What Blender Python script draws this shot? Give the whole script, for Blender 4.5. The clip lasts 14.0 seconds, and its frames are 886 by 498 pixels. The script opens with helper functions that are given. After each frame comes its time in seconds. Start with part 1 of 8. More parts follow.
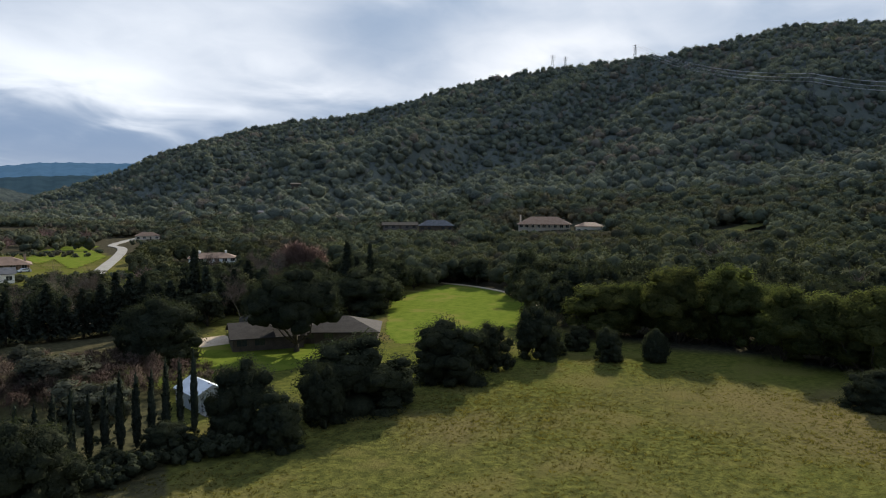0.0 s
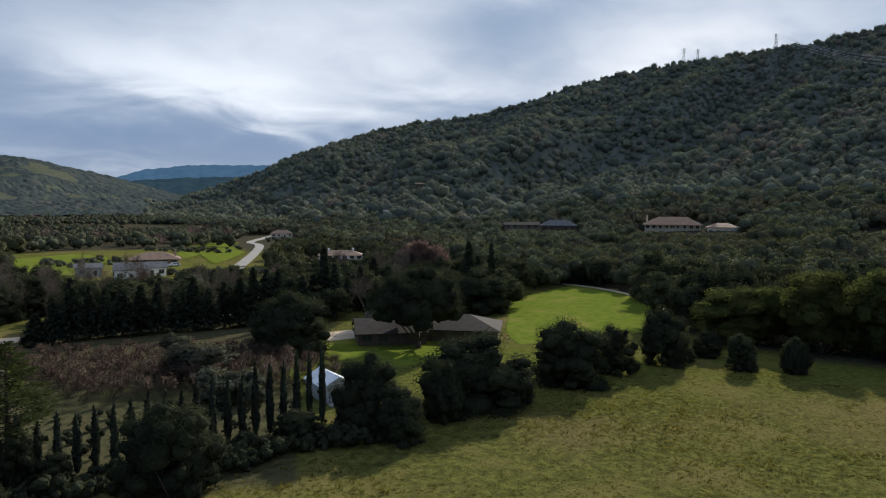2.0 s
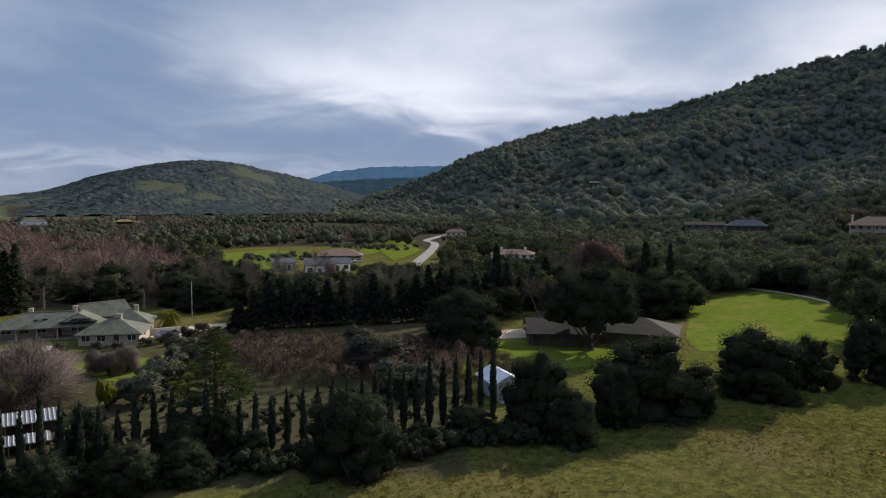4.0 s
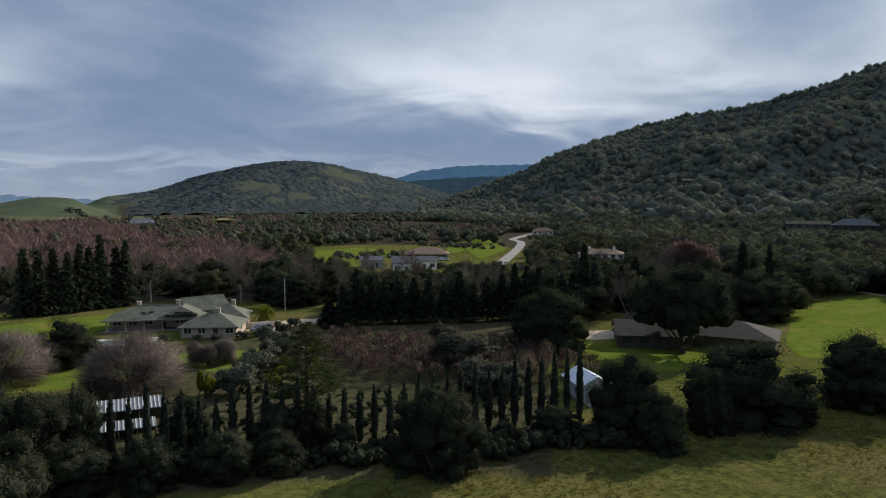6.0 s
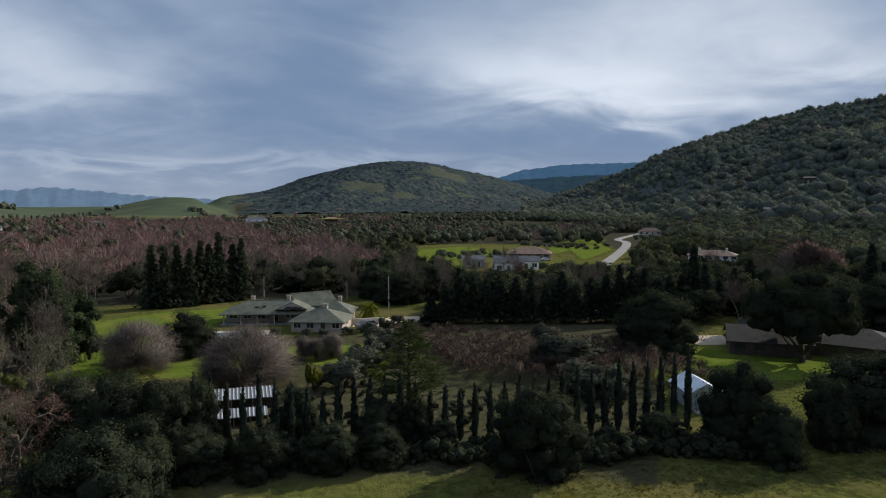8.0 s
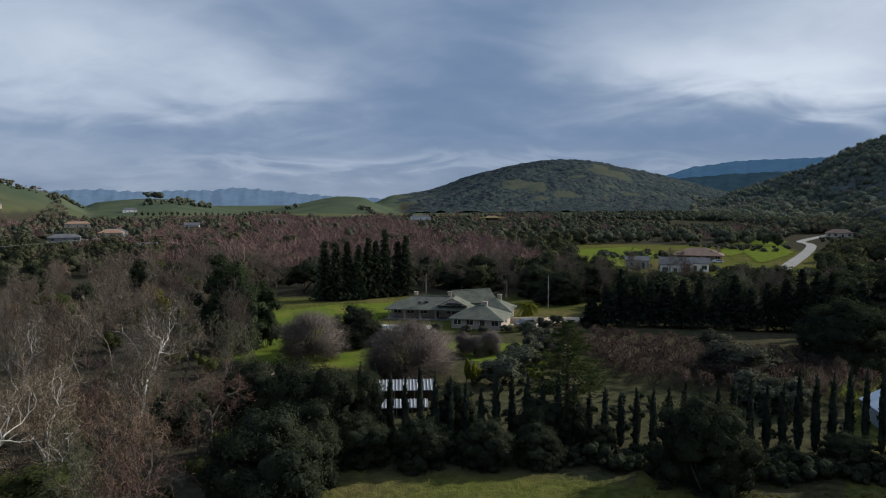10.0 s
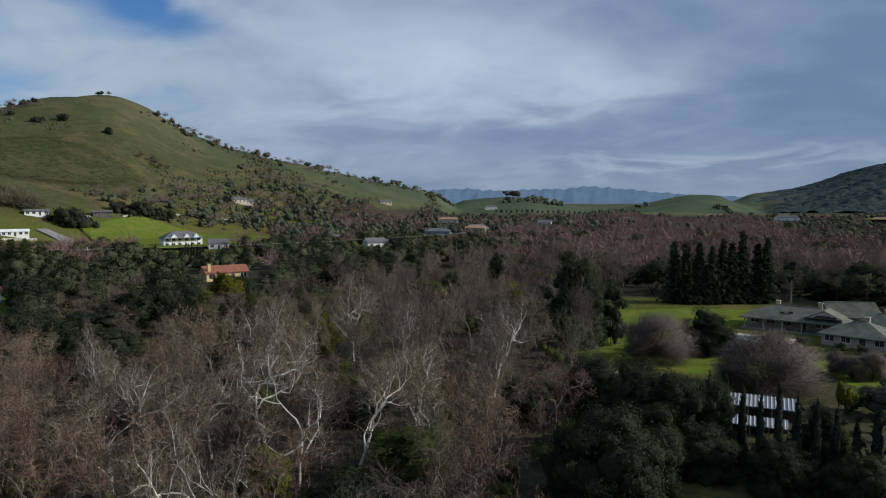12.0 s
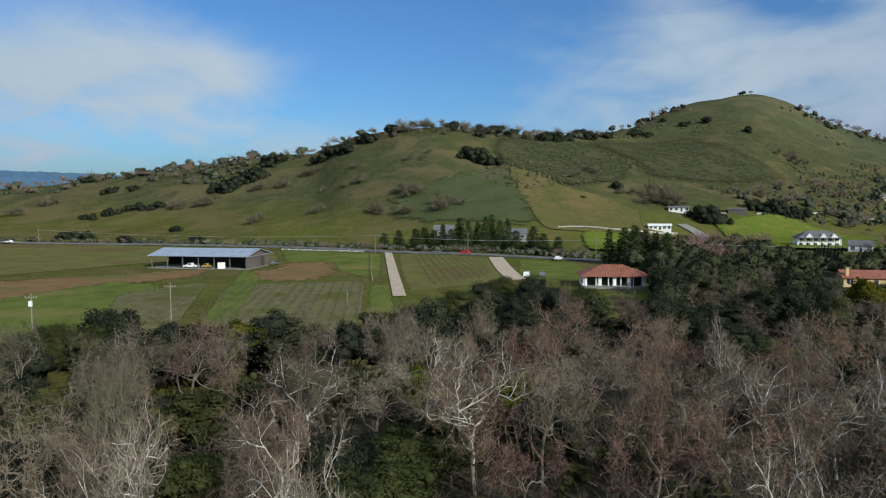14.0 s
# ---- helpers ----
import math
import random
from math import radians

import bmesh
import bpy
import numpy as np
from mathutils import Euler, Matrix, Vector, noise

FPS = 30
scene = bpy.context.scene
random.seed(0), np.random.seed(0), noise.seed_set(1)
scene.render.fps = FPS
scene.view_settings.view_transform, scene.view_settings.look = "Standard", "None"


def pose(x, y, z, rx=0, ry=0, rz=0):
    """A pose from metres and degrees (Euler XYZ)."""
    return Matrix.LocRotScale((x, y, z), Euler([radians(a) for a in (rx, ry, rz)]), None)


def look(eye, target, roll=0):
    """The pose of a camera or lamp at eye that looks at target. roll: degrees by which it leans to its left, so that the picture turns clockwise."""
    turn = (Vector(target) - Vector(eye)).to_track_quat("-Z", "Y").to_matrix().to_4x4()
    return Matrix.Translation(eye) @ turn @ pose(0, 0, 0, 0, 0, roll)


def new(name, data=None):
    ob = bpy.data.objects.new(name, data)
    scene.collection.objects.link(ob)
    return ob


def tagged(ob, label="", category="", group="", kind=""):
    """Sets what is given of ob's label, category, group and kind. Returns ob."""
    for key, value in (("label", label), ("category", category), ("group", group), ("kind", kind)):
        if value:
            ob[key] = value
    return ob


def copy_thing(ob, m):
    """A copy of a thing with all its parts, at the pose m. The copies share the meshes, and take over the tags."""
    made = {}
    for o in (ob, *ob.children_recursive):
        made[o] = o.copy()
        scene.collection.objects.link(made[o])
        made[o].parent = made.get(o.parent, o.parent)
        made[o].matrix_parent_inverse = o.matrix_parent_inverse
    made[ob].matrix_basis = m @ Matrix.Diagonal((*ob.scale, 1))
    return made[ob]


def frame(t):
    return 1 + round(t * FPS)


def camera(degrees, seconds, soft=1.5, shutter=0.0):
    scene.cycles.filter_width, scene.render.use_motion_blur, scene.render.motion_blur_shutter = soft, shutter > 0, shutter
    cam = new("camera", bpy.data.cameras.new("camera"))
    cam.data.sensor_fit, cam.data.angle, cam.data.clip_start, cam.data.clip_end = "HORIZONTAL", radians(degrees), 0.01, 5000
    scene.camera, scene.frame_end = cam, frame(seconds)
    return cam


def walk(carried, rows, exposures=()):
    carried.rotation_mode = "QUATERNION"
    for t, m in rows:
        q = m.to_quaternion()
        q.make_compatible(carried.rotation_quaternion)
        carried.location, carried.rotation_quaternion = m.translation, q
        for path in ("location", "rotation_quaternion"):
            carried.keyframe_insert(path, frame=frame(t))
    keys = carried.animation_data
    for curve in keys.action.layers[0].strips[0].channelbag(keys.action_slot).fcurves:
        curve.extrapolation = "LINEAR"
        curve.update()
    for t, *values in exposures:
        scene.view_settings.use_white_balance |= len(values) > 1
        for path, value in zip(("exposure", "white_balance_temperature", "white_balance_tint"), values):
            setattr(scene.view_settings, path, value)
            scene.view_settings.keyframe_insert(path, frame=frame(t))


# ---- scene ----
cam = camera(64.73, 14.0, soft=1.1)
ROWS = (
    (0, 86.39, -56.92, 0.20), (0.5, 86.36, -56.36, 0.11), (1, 86.35, -53.12, 0.14), (1.5, 86.35, -49.63, 0.18), (2, 86.32, -46.98, 0.25),
    (2.5, 86.33, -45.80, 0.20), (3, 86.30, -39.75, 0.16), (3.2, 86.29, -37.50, 0.14), (5.3, 86.15, -29.82, -0.03), (5.5, 86.14, -28.74, -0.04),
    (6, 86.12, -25.84, -0.05), (6.5, 86.10, -23.20, -0.09), (7, 86.10, -20.69, -0.05), (7.2, 86.10, -19.72, -0.06),
    (9.3, 86.04, -12.45, -0.17), (9.5, 86.04, -10.65, -0.18), (10, 86.02, -4.40, -0.17), (10.5, 86.00, 2.37, -0.10), (11, 85.99, 9.64, -0.09),
    (11.5, 85.97, 16.35, -0.06), (12, 85.95, 23.63, -0.09), (12.5, 85.92, 32.02, -0.06), (13, 85.90, 43.92, -0.06),
    (13.5, 85.87, 56.94, -0.08), (14, 85.85, 72.38, -0.13))
walk(cam, [(t, pose(0, 0, 25, rx, 0, rz) @ pose(0, 0, 0, 0, 0, roll)) for t, rx, rz, roll in ROWS],
     ((0, 0.57, 6950, 10), (1.5, 0.42, 6750, 10), (2.5, 0.44, 6800, 11), (3.0, 0.57, 6850, 28), (3.2, 0.52, 6850, 28), (4.2, 0.32, 6800, 12), (5.3, 0.20, 6750, 10), (7.0, 0.16, 6600, 10), (9.5, 0.06, 6420, 9), (12.5, -0.1, 6150, 8), (14, 0.06, 6120, 5)))

# ---- sky and sun ----
SUN_AZ, SUN_EL = 71.0, 26.0          # degrees clockwise from +y, and above the horizon
SUN_DIR = Vector((math.sin(radians(SUN_AZ)) * math.cos(radians(SUN_EL)), math.cos(radians(SUN_AZ)) * math.cos(radians(SUN_EL)), math.sin(radians(SUN_EL))))


class Nodes:
    """A short way to write node trees."""

    def __init__(self, tree):
        self.tree, self.links = tree, tree.links
        tree.nodes.clear()

    def put(self, slot, value):
        if isinstance(value, bpy.types.NodeSocket):
            self.links.new(value, slot)
        elif value is not None:
            slot.default_value = (*value, 1) if isinstance(value, tuple) and len(value) == 3 and slot.type == "RGBA" else value

    def add(self, kind, *inputs):
        node = self.tree.nodes.new("ShaderNode" + kind)
        for n, value in enumerate(inputs):
            self.put(node.inputs[n], value)
        return node

    def math(self, operation, a, b=None, clamp=False):
        node = self.tree.nodes.new("ShaderNodeMath")
        node.operation, node.use_clamp = operation, clamp
        self.put(node.inputs[0], a), self.put(node.inputs[1], b)
        return node.outputs[0]

    def dot(self, a, b):
        node = self.tree.nodes.new("ShaderNodeVectorMath")
        node.operation = "DOT_PRODUCT"
        self.put(node.inputs[0], a), self.put(node.inputs[1], b)
        return node.outputs["Value"]

    def ramp(self, value, low, high):
        node = self.add("MapRange", value, low, high, 0.0, 1.0)
        node.interpolation_type = "SMOOTHSTEP"
        return node.outputs[0]

    def mix(self, factor, a, b, blend="MIX"):
        node = self.tree.nodes.new("ShaderNodeMix")
        node.data_type, node.blend_type = "RGBA", blend
        self.put(node.inputs[0], factor), self.put(node.inputs[6], a), self.put(node.inputs[7], b)
        return node.outputs[2]

    def noise(self, vector, scale, detail=4.0, rough=0.55, warp=0.0):
        node = self.tree.nodes.new("ShaderNodeTexNoise")
        self.put(node.inputs["Vector"], vector)
        for key, value in (("Scale", scale), ("Detail", detail), ("Roughness", rough), ("Distortion", warp)):
            node.inputs[key].default_value = value
        return node.outputs[0]


def make_world():
    world = bpy.data.worlds.new("sky")
    scene.world = world
    world.use_nodes = True
    n = Nodes(world.node_tree)
    way = n.add("TexCoord").outputs["Generated"]
    air = n.tree.nodes.new("ShaderNodeTexSky")
    air.sky_type, air.sun_disc, air.sun_elevation, air.sun_rotation, air.altitude = "NISHITA", False, radians(SUN_EL), radians(SUN_AZ), 100.0
    sky = air.outputs[0]
    x, y, z = n.add("SeparateXYZ", way).outputs
    lift = n.math("ADD", n.math("MAXIMUM", z, 0.0), 0.24)
    flat = n.add("CombineXYZ", n.math("DIVIDE", x, lift), n.math("DIVIDE", y, lift), 0.0).outputs[0]
    tilted = n.add("Mapping", flat, (3.7, 1.3, 0.0), (0.0, 0.0, radians(10)), (0.95, 1.05, 1.0)).outputs[0]
    big = n.noise(tilted, 0.8, 3.0, 0.5, 0.6)
    mid = n.noise(tilted, 2.2, 4.0, 0.5, 0.8)
    fine = n.noise(tilted, 6.0, 5.0, 0.55, 0.5)
    # bearing (anticlockwise from +y) and height above the horizon in degrees, bent by the wind
    bearing = n.math("ADD", n.math("MULTIPLY", n.math("ARCTAN2", n.math("MULTIPLY", x, -1.0), y), 57.3), n.math("MULTIPLY", n.math("SUBTRACT", big, 0.5), 26.0))
    above = n.math("ADD", n.math("MULTIPLY", n.math("ARCSINE", z), 57.3), n.math("MULTIPLY", n.math("SUBTRACT", mid, 0.5), 7.0))

    def bank(az, el, wide, tall, amount, slant=0.0):
        """A soft bank of cloud round a bearing and height."""
        u = n.math("DIVIDE", n.math("SUBTRACT", bearing, az), wide)
        v = n.math("DIVIDE", n.math("SUBTRACT", n.math("SUBTRACT", above, el), n.math("MULTIPLY", n.math("SUBTRACT", bearing, az), slant)), tall)
        far = n.math("ADD", n.math("MULTIPLY", u, u), n.math("MULTIPLY", v, v))
        return n.math("MULTIPLY", n.math("EXPONENT", n.math("MULTIPLY", far, -1.0)), amount)

    def banks(start, *table):
        for row in table:
            start = n.math("ADD", start, bank(*row))
        return start

    shape = n.math("ADD", n.math("ADD", n.math("MULTIPLY", big, 0.30), n.math("MULTIPLY", mid, 0.38)), n.math("MULTIPLY", fine, 0.14))
    weight = banks(shape, (-34, 12.0, 9, 4.5, 0.22), (-29, 9.5, 12, 2.2, 0.34, 0.22), (-48, 10.5, 9, 3.0, 0.22), (-67, 12, 6, 2.5, 0.22), (-78, 14, 9, 3, -0.10), (-90, 15, 9, 4, 0.10),
                   (-9, 9.0, 7, 5.0, -0.17), (-4, 15, 9, 4, -0.14), (-30, 4.5, 14, 2.4, -0.22), (-55, 14, 6, 3, -0.12), (11, 9.0, 9, 2.5, 0.15),
                   (14, 14, 10, 3.0, 0.06), (4, 3.0, 13, 0.7, 0.16), (28, 11, 13, 5, 0.24), (-16, 3.2, 10, 0.6, 0.12), (20, 5, 14, 1.5, -0.10))
    # nearness to the sun's side of the sky, and to the clear side opposite
    side = n.dot(way, tuple(SUN_DIR))
    open_sky = n.ramp(n.dot(way, (-0.92, 0.16, 0.36)), 0.62, 0.98)
    cover = n.ramp(banks(n.math("SUBTRACT", n.math("ADD", shape, 0.22), n.math("MULTIPLY", open_sky, 0.50)), (97, 9, 11, 4.5, 0.36), (52, 13, 8, 5, 0.20), (58, 7, 14, 3, 0.12), (46, 14, 5, 2.4, -0.30), (46, 7.5, 7, 1.2, -0.12), (78, 4.5, 14, 1.6, 0.16)), 0.14, 0.50)
    bright = n.ramp(weight, 0.16, 0.95)
    glow = n.math("POWER", n.math("MAXIMUM", side, 0.0), 7.0)
    dark_cloud, light_cloud = (1.62, 2.38, 3.75), (6.1, 6.8, 7.9)
    cloud = n.mix(bright, dark_cloud, light_cloud)
    cloud = n.mix(n.math("MULTIPLY", open_sky, 0.75), cloud, (5.2, 5.9, 6.5))
    cloud = n.mix(1.0, cloud, n.mix(glow, (1.0, 1.0, 1.0), (1.55, 1.42, 1.28)), "MULTIPLY")
    blue = n.mix(1.0, sky, (0.44, 0.70, 1.05), "MULTIPLY")
    seen = n.mix(cover, blue, cloud)
    low = n.ramp(z, 0.10, 0.0)
    seen = n.mix(n.math("MULTIPLY", low, 0.35), seen, (2.6, 2.95, 3.6))
    out = n.add("Background", seen, 0.1)
    n.links.new(out.outputs[0], n.add("OutputWorld").inputs[0])


make_world()
sun = new("sun", bpy.data.lights.new("sun", "SUN"))
sun.data.energy, sun.data.angle, sun.data.color = 4.5, radians(0.6), (1.0, 0.95, 0.86)
sun.matrix_world = look(tuple(SUN_DIR * 100), (0, 0, 0))
scene.view_settings.exposure = 0.0

# ---- materials ----
def surface(name, first, second, scale=1.0, rough=0.85, metal=0.0, bump=0.3, depth=0.05, vary=0.0, grain=8.0, third=None, sheer=0.0, spread=(0.35, 0.65), local=False, gloss=0.3, tint=(1.35, 1.5, 0.9), fade=False):
    """Two colours mixed by noise at two scales, with relief; vary: brightness from piece to piece; sheer: light through leaves."""
    m = bpy.data.materials.new(name)
    m.use_nodes = True
    n = Nodes(m.node_tree)
    place = n.add("TexCoord").outputs["Object"] if local else n.add("NewGeometry").outputs["Position"]
    a = n.noise(place, scale, 5.0, 0.6)
    b = n.noise(place, scale * grain, 4.0, 0.65)
    colour = n.mix(n.ramp(n.math("ADD", n.math("MULTIPLY", a, 0.6), n.math("MULTIPLY", b, 0.4)), *spread), first, second)
    if third:
        colour = n.mix(n.ramp(n.noise(place, scale * 0.23, 3.0), 0.52, 0.66), colour, third)
    if vary:
        by_piece = n.add("NewGeometry").outputs["Random Per Island"]
        by_thing = n.add("ObjectInfo").outputs["Random"]
        by_tree = n.add("Attribute")
        by_tree.attribute_name = "tone"
        amount = n.math("ADD", n.math("MULTIPLY", by_piece, 0.30), n.math("MULTIPLY", n.math("ADD", by_thing, by_tree.outputs["Fac"]), 0.5))
        colour = n.add("HueSaturation", n.math("ADD", 0.5, n.math("MULTIPLY", n.math("SUBTRACT", by_thing, 0.5), 0.05 * vary)), 1.0,
                       n.math("ADD", 1.0 - 0.5 * vary, n.math("MULTIPLY", amount, vary)), 1.0, colour).outputs[0]
    shader = n.tree.nodes.new("ShaderNodeBsdfPrincipled")
    n.put(shader.inputs["Base Color"], colour)
    n.put(shader.inputs["Roughness"], n.add("MapRange", b, 0.2, 0.8, max(rough - 0.1, 0.02), min(rough + 0.1, 1.0)).outputs[0])
    shader.inputs["Metallic"].default_value = metal
    shader.inputs["Specular IOR Level"].default_value = gloss
    if bump:
        relief = n.add("Bump", bump, depth)
        n.put(relief.inputs["Height"], n.math("ADD", a, b))
        n.put(shader.inputs["Normal"], relief.outputs[0])
    out = shader.outputs[0]
    if sheer:
        thin = n.add("BsdfTranslucent", n.mix(1.0, colour, tint, "MULTIPLY"))
        out = n.add("MixShader", sheer, out, thin.outputs[0]).outputs[0]
    if fade:
        reader = n.add("Attribute")
        reader.attribute_name = "edge"
        ragged = n.math("ADD", reader.outputs["Fac"], n.math("MULTIPLY", n.math("SUBTRACT", n.noise(place, scale * 1.5, 5.0, 0.7), 0.5), 1.3))
        out = n.add("MixShader", n.ramp(ragged, 0.40, 0.60), n.add("BsdfTransparent").outputs[0], out).outputs[0]
    n.links.new(out, n.add("OutputMaterial").inputs[0])
    return m


def ground_material():
    """Winter grass over earth, haze-tinted far off; leaf litter where the attribute wood says so."""
    m = bpy.data.materials.new("winter_grass")
    m.use_nodes = True
    n = Nodes(m.node_tree)
    place = n.add("NewGeometry").outputs["Position"]
    broad, patch_, tuft, blade = n.noise(place, 0.012, 4.0), n.noise(place, 0.09, 5.0, 0.6), n.noise(place, 0.9, 5.0, 0.7), n.noise(place, 5.0, 3.0, 0.7)
    grass = n.mix(n.ramp(tuft, 0.35, 0.7), (0.050, 0.054, 0.017), (0.132, 0.132, 0.036))
    grass = n.mix(n.ramp(patch_, 0.48, 0.68), grass, (0.134, 0.120, 0.040))
    grass = n.mix(n.math("MULTIPLY", n.ramp(broad, 0.46, 0.62), 0.5), grass, (0.100, 0.120, 0.020))
    bare = n.math("MULTIPLY", n.ramp(n.math("ADD", n.math("MULTIPLY", patch_, 0.5), n.math("MULTIPLY", blade, 0.5)), 0.52, 0.64), 0.45)
    grass = n.mix(bare, grass, (0.075, 0.062, 0.030))
    high = n.ramp(n.add("SeparateXYZ", place).outputs[2], 6.0, 30.0)
    scrub = n.math("MULTIPLY", high, n.ramp(n.math("ADD", n.math("MULTIPLY", n.noise(place, 0.022, 5.0, 0.62, 0.6), 0.75), n.math("MULTIPLY", tuft, 0.25)), 0.47, 0.56))
    grass = n.mix(n.math("MULTIPLY", high, 0.82), grass, n.mix(n.ramp(patch_, 0.4, 0.6), (0.056, 0.064, 0.028), (0.078, 0.078, 0.042)))
    grass = n.mix(n.math("MULTIPLY", scrub, 0.75), grass, n.mix(n.ramp(n.noise(place, 0.35, 4.0, 0.7), 0.35, 0.65), (0.036, 0.044, 0.020), (0.085, 0.084, 0.040)))
    grass = n.mix(n.math("MULTIPLY", n.ramp(n.noise(place, 0.018, 4.0, 0.6, 0.8), 0.47, 0.66), 0.6), grass, (0.145, 0.112, 0.055))
    # haze painted into the grass: cooler and bluer with distance
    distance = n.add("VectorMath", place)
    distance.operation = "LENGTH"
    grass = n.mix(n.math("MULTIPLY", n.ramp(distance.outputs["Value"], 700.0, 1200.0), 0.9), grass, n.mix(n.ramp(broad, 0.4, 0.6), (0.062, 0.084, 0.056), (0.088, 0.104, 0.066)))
    litter = n.mix(n.ramp(tuft, 0.3, 0.7), (0.038, 0.036, 0.025), (0.072, 0.064, 0.044))
    brush = n.mix(n.ramp(n.noise(place, 0.25, 5.0, 0.7), 0.35, 0.65), (0.052, 0.062, 0.050), (0.105, 0.110, 0.074))
    litter = n.mix(high, litter, brush)
    reader = n.add("Attribute")
    reader.attribute_name = "wood"
    wood = reader.outputs["Fac"]
    colour = n.mix(wood, grass, litter)
    shader = n.tree.nodes.new("ShaderNodeBsdfPrincipled")
    n.put(shader.inputs["Base Color"], colour)
    shader.inputs["Roughness"].default_value, shader.inputs["Specular IOR Level"].default_value = 1.0, 0.0
    relief = n.add("Bump", 0.9, 0.25)
    n.put(relief.inputs["Height"], n.math("ADD", n.math("ADD", tuft, n.math("MULTIPLY", blade, 0.4)), n.math("MULTIPLY", patch_, 1.5)))
    n.put(shader.inputs["Normal"], relief.outputs[0])
    n.links.new(shader.outputs[0], n.add("OutputMaterial").inputs[0])
    return m


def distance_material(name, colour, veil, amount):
    """A plain backdrop of far hills; kilometres of hazy air are added as glow."""
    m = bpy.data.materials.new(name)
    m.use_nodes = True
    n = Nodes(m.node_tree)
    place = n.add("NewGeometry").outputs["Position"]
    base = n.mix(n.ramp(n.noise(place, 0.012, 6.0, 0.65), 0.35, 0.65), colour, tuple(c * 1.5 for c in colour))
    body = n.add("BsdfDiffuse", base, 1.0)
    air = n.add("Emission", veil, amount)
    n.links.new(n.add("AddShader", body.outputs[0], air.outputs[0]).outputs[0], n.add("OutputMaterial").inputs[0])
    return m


def canopy_material(name, dark, light, brown, share=0.8, sheer=0.0):
    """Far woodland: every crown in its own green, some leafless and brown, broken up by sprays of leaves."""
    m = bpy.data.materials.new(name)
    m.use_nodes = True
    n = Nodes(m.node_tree)
    place = n.add("NewGeometry").outputs["Position"]
    reader = n.add("Attribute")
    reader.attribute_name = "tone"
    tone = reader.outputs["Fac"]
    spray, clump, broad = n.noise(place, 0.55, 4.0, 0.75), n.noise(place, 0.13, 3.0, 0.6), n.noise(place, 0.010, 4.0, 0.6, 0.6)
    blend = n.math("ADD", n.math("MULTIPLY", tone, 0.55), n.math("ADD", n.math("MULTIPLY", spray, 0.45), n.math("MULTIPLY", n.math("SUBTRACT", clump, 0.5), 0.4)))
    colour = n.mix(n.ramp(blend, 0.15, 0.85), dark, light)
    bare = n.ramp(n.math("ADD", tone, n.math("MULTIPLY", n.math("SUBTRACT", broad, 0.5), 1.6)), share, share + 0.12)
    colour = n.mix(bare, colour, n.mix(spray, brown, tuple(c * 1.35 for c in brown)))
    shader = n.tree.nodes.new("ShaderNodeBsdfPrincipled")
    n.put(shader.inputs["Base Color"], colour)
    shader.inputs["Roughness"].default_value, shader.inputs["Specular IOR Level"].default_value = 1.0, 0.0
    relief = n.add("Bump", 1.0, 1.6)
    n.put(relief.inputs["Height"], n.math("ADD", spray, clump))
    n.put(shader.inputs["Normal"], relief.outputs[0])
    out = n.add("MixShader", sheer, shader.outputs[0], n.add("BsdfTranslucent", n.mix(1.0, colour, (1.3, 1.4, 0.95), "MULTIPLY")).outputs[0])
    n.links.new(out.outputs[0], n.add("OutputMaterial").inputs[0])
    return m


GRASS = ground_material()
LAWN = surface("mown_lawn", (0.082, 0.118, 0.018), (0.132, 0.162, 0.028), 0.5, 1.0, bump=0.5, depth=0.08, gloss=0.0, third=(0.150, 0.150, 0.036), fade=True)
TUSSOCK = surface("tussock", (0.090, 0.085, 0.024), (0.165, 0.148, 0.044), 0.5, 1.0, bump=0, vary=0.7, sheer=0.4, gloss=0.0, tint=(1.4, 1.5, 0.9))
OAK_LEAF = surface("oak_leaf", (0.026, 0.032, 0.023), (0.054, 0.061, 0.038), 0.35, 1.0, bump=0.9, depth=0.35, vary=0.35, sheer=0.25, gloss=0.0)
BAY_LEAF = surface("bay_leaf", (0.058, 0.068, 0.030), (0.125, 0.130, 0.050), 0.3, 1.0, bump=0.9, depth=0.35, vary=0.4, sheer=0.5, gloss=0.0)
WOOD_LEAF = surface("wood_leaf", (0.041, 0.049, 0.030), (0.086, 0.090, 0.048), 0.3, 1.0, bump=0.9, depth=0.35, vary=0.35, sheer=0.12, gloss=0.0)
OLIVE_LEAF = surface("olive_leaf", (0.058, 0.064, 0.046), (0.105, 0.108, 0.080), 0.5, 1.0, bump=0, vary=0.7, sheer=0.2, gloss=0.0, tint=(1.3, 1.35, 0.9))
LIME_LEAF = surface("bright_leaf", (0.075, 0.090, 0.014), (0.150, 0.150, 0.022), 0.5, 1.0, bump=0, vary=0.7, sheer=0.35, gloss=0.0)
NEEDLE = surface("needle", (0.020, 0.026, 0.021), (0.043, 0.051, 0.038), 0.4, 1.0, bump=0, vary=0.7, sheer=0.15, gloss=0.0)
REDWOOD_LEAF = surface("redwood_needle", (0.032, 0.040, 0.028), (0.066, 0.074, 0.048), 0.4, 1.0, bump=0, vary=0.7, sheer=0.2, gloss=0.0)
PINE_LEAF = surface("pine_needle", (0.030, 0.042, 0.025), (0.060, 0.076, 0.038), 0.4, 1.0, bump=0.9, depth=0.35, vary=0.4, sheer=0.2, gloss=0.0)
CEDAR = surface("cedar_needle", (0.046, 0.066, 0.028), (0.085, 0.105, 0.044), 0.4, 1.0, bump=0, vary=0.7, sheer=0.2, gloss=0.0)
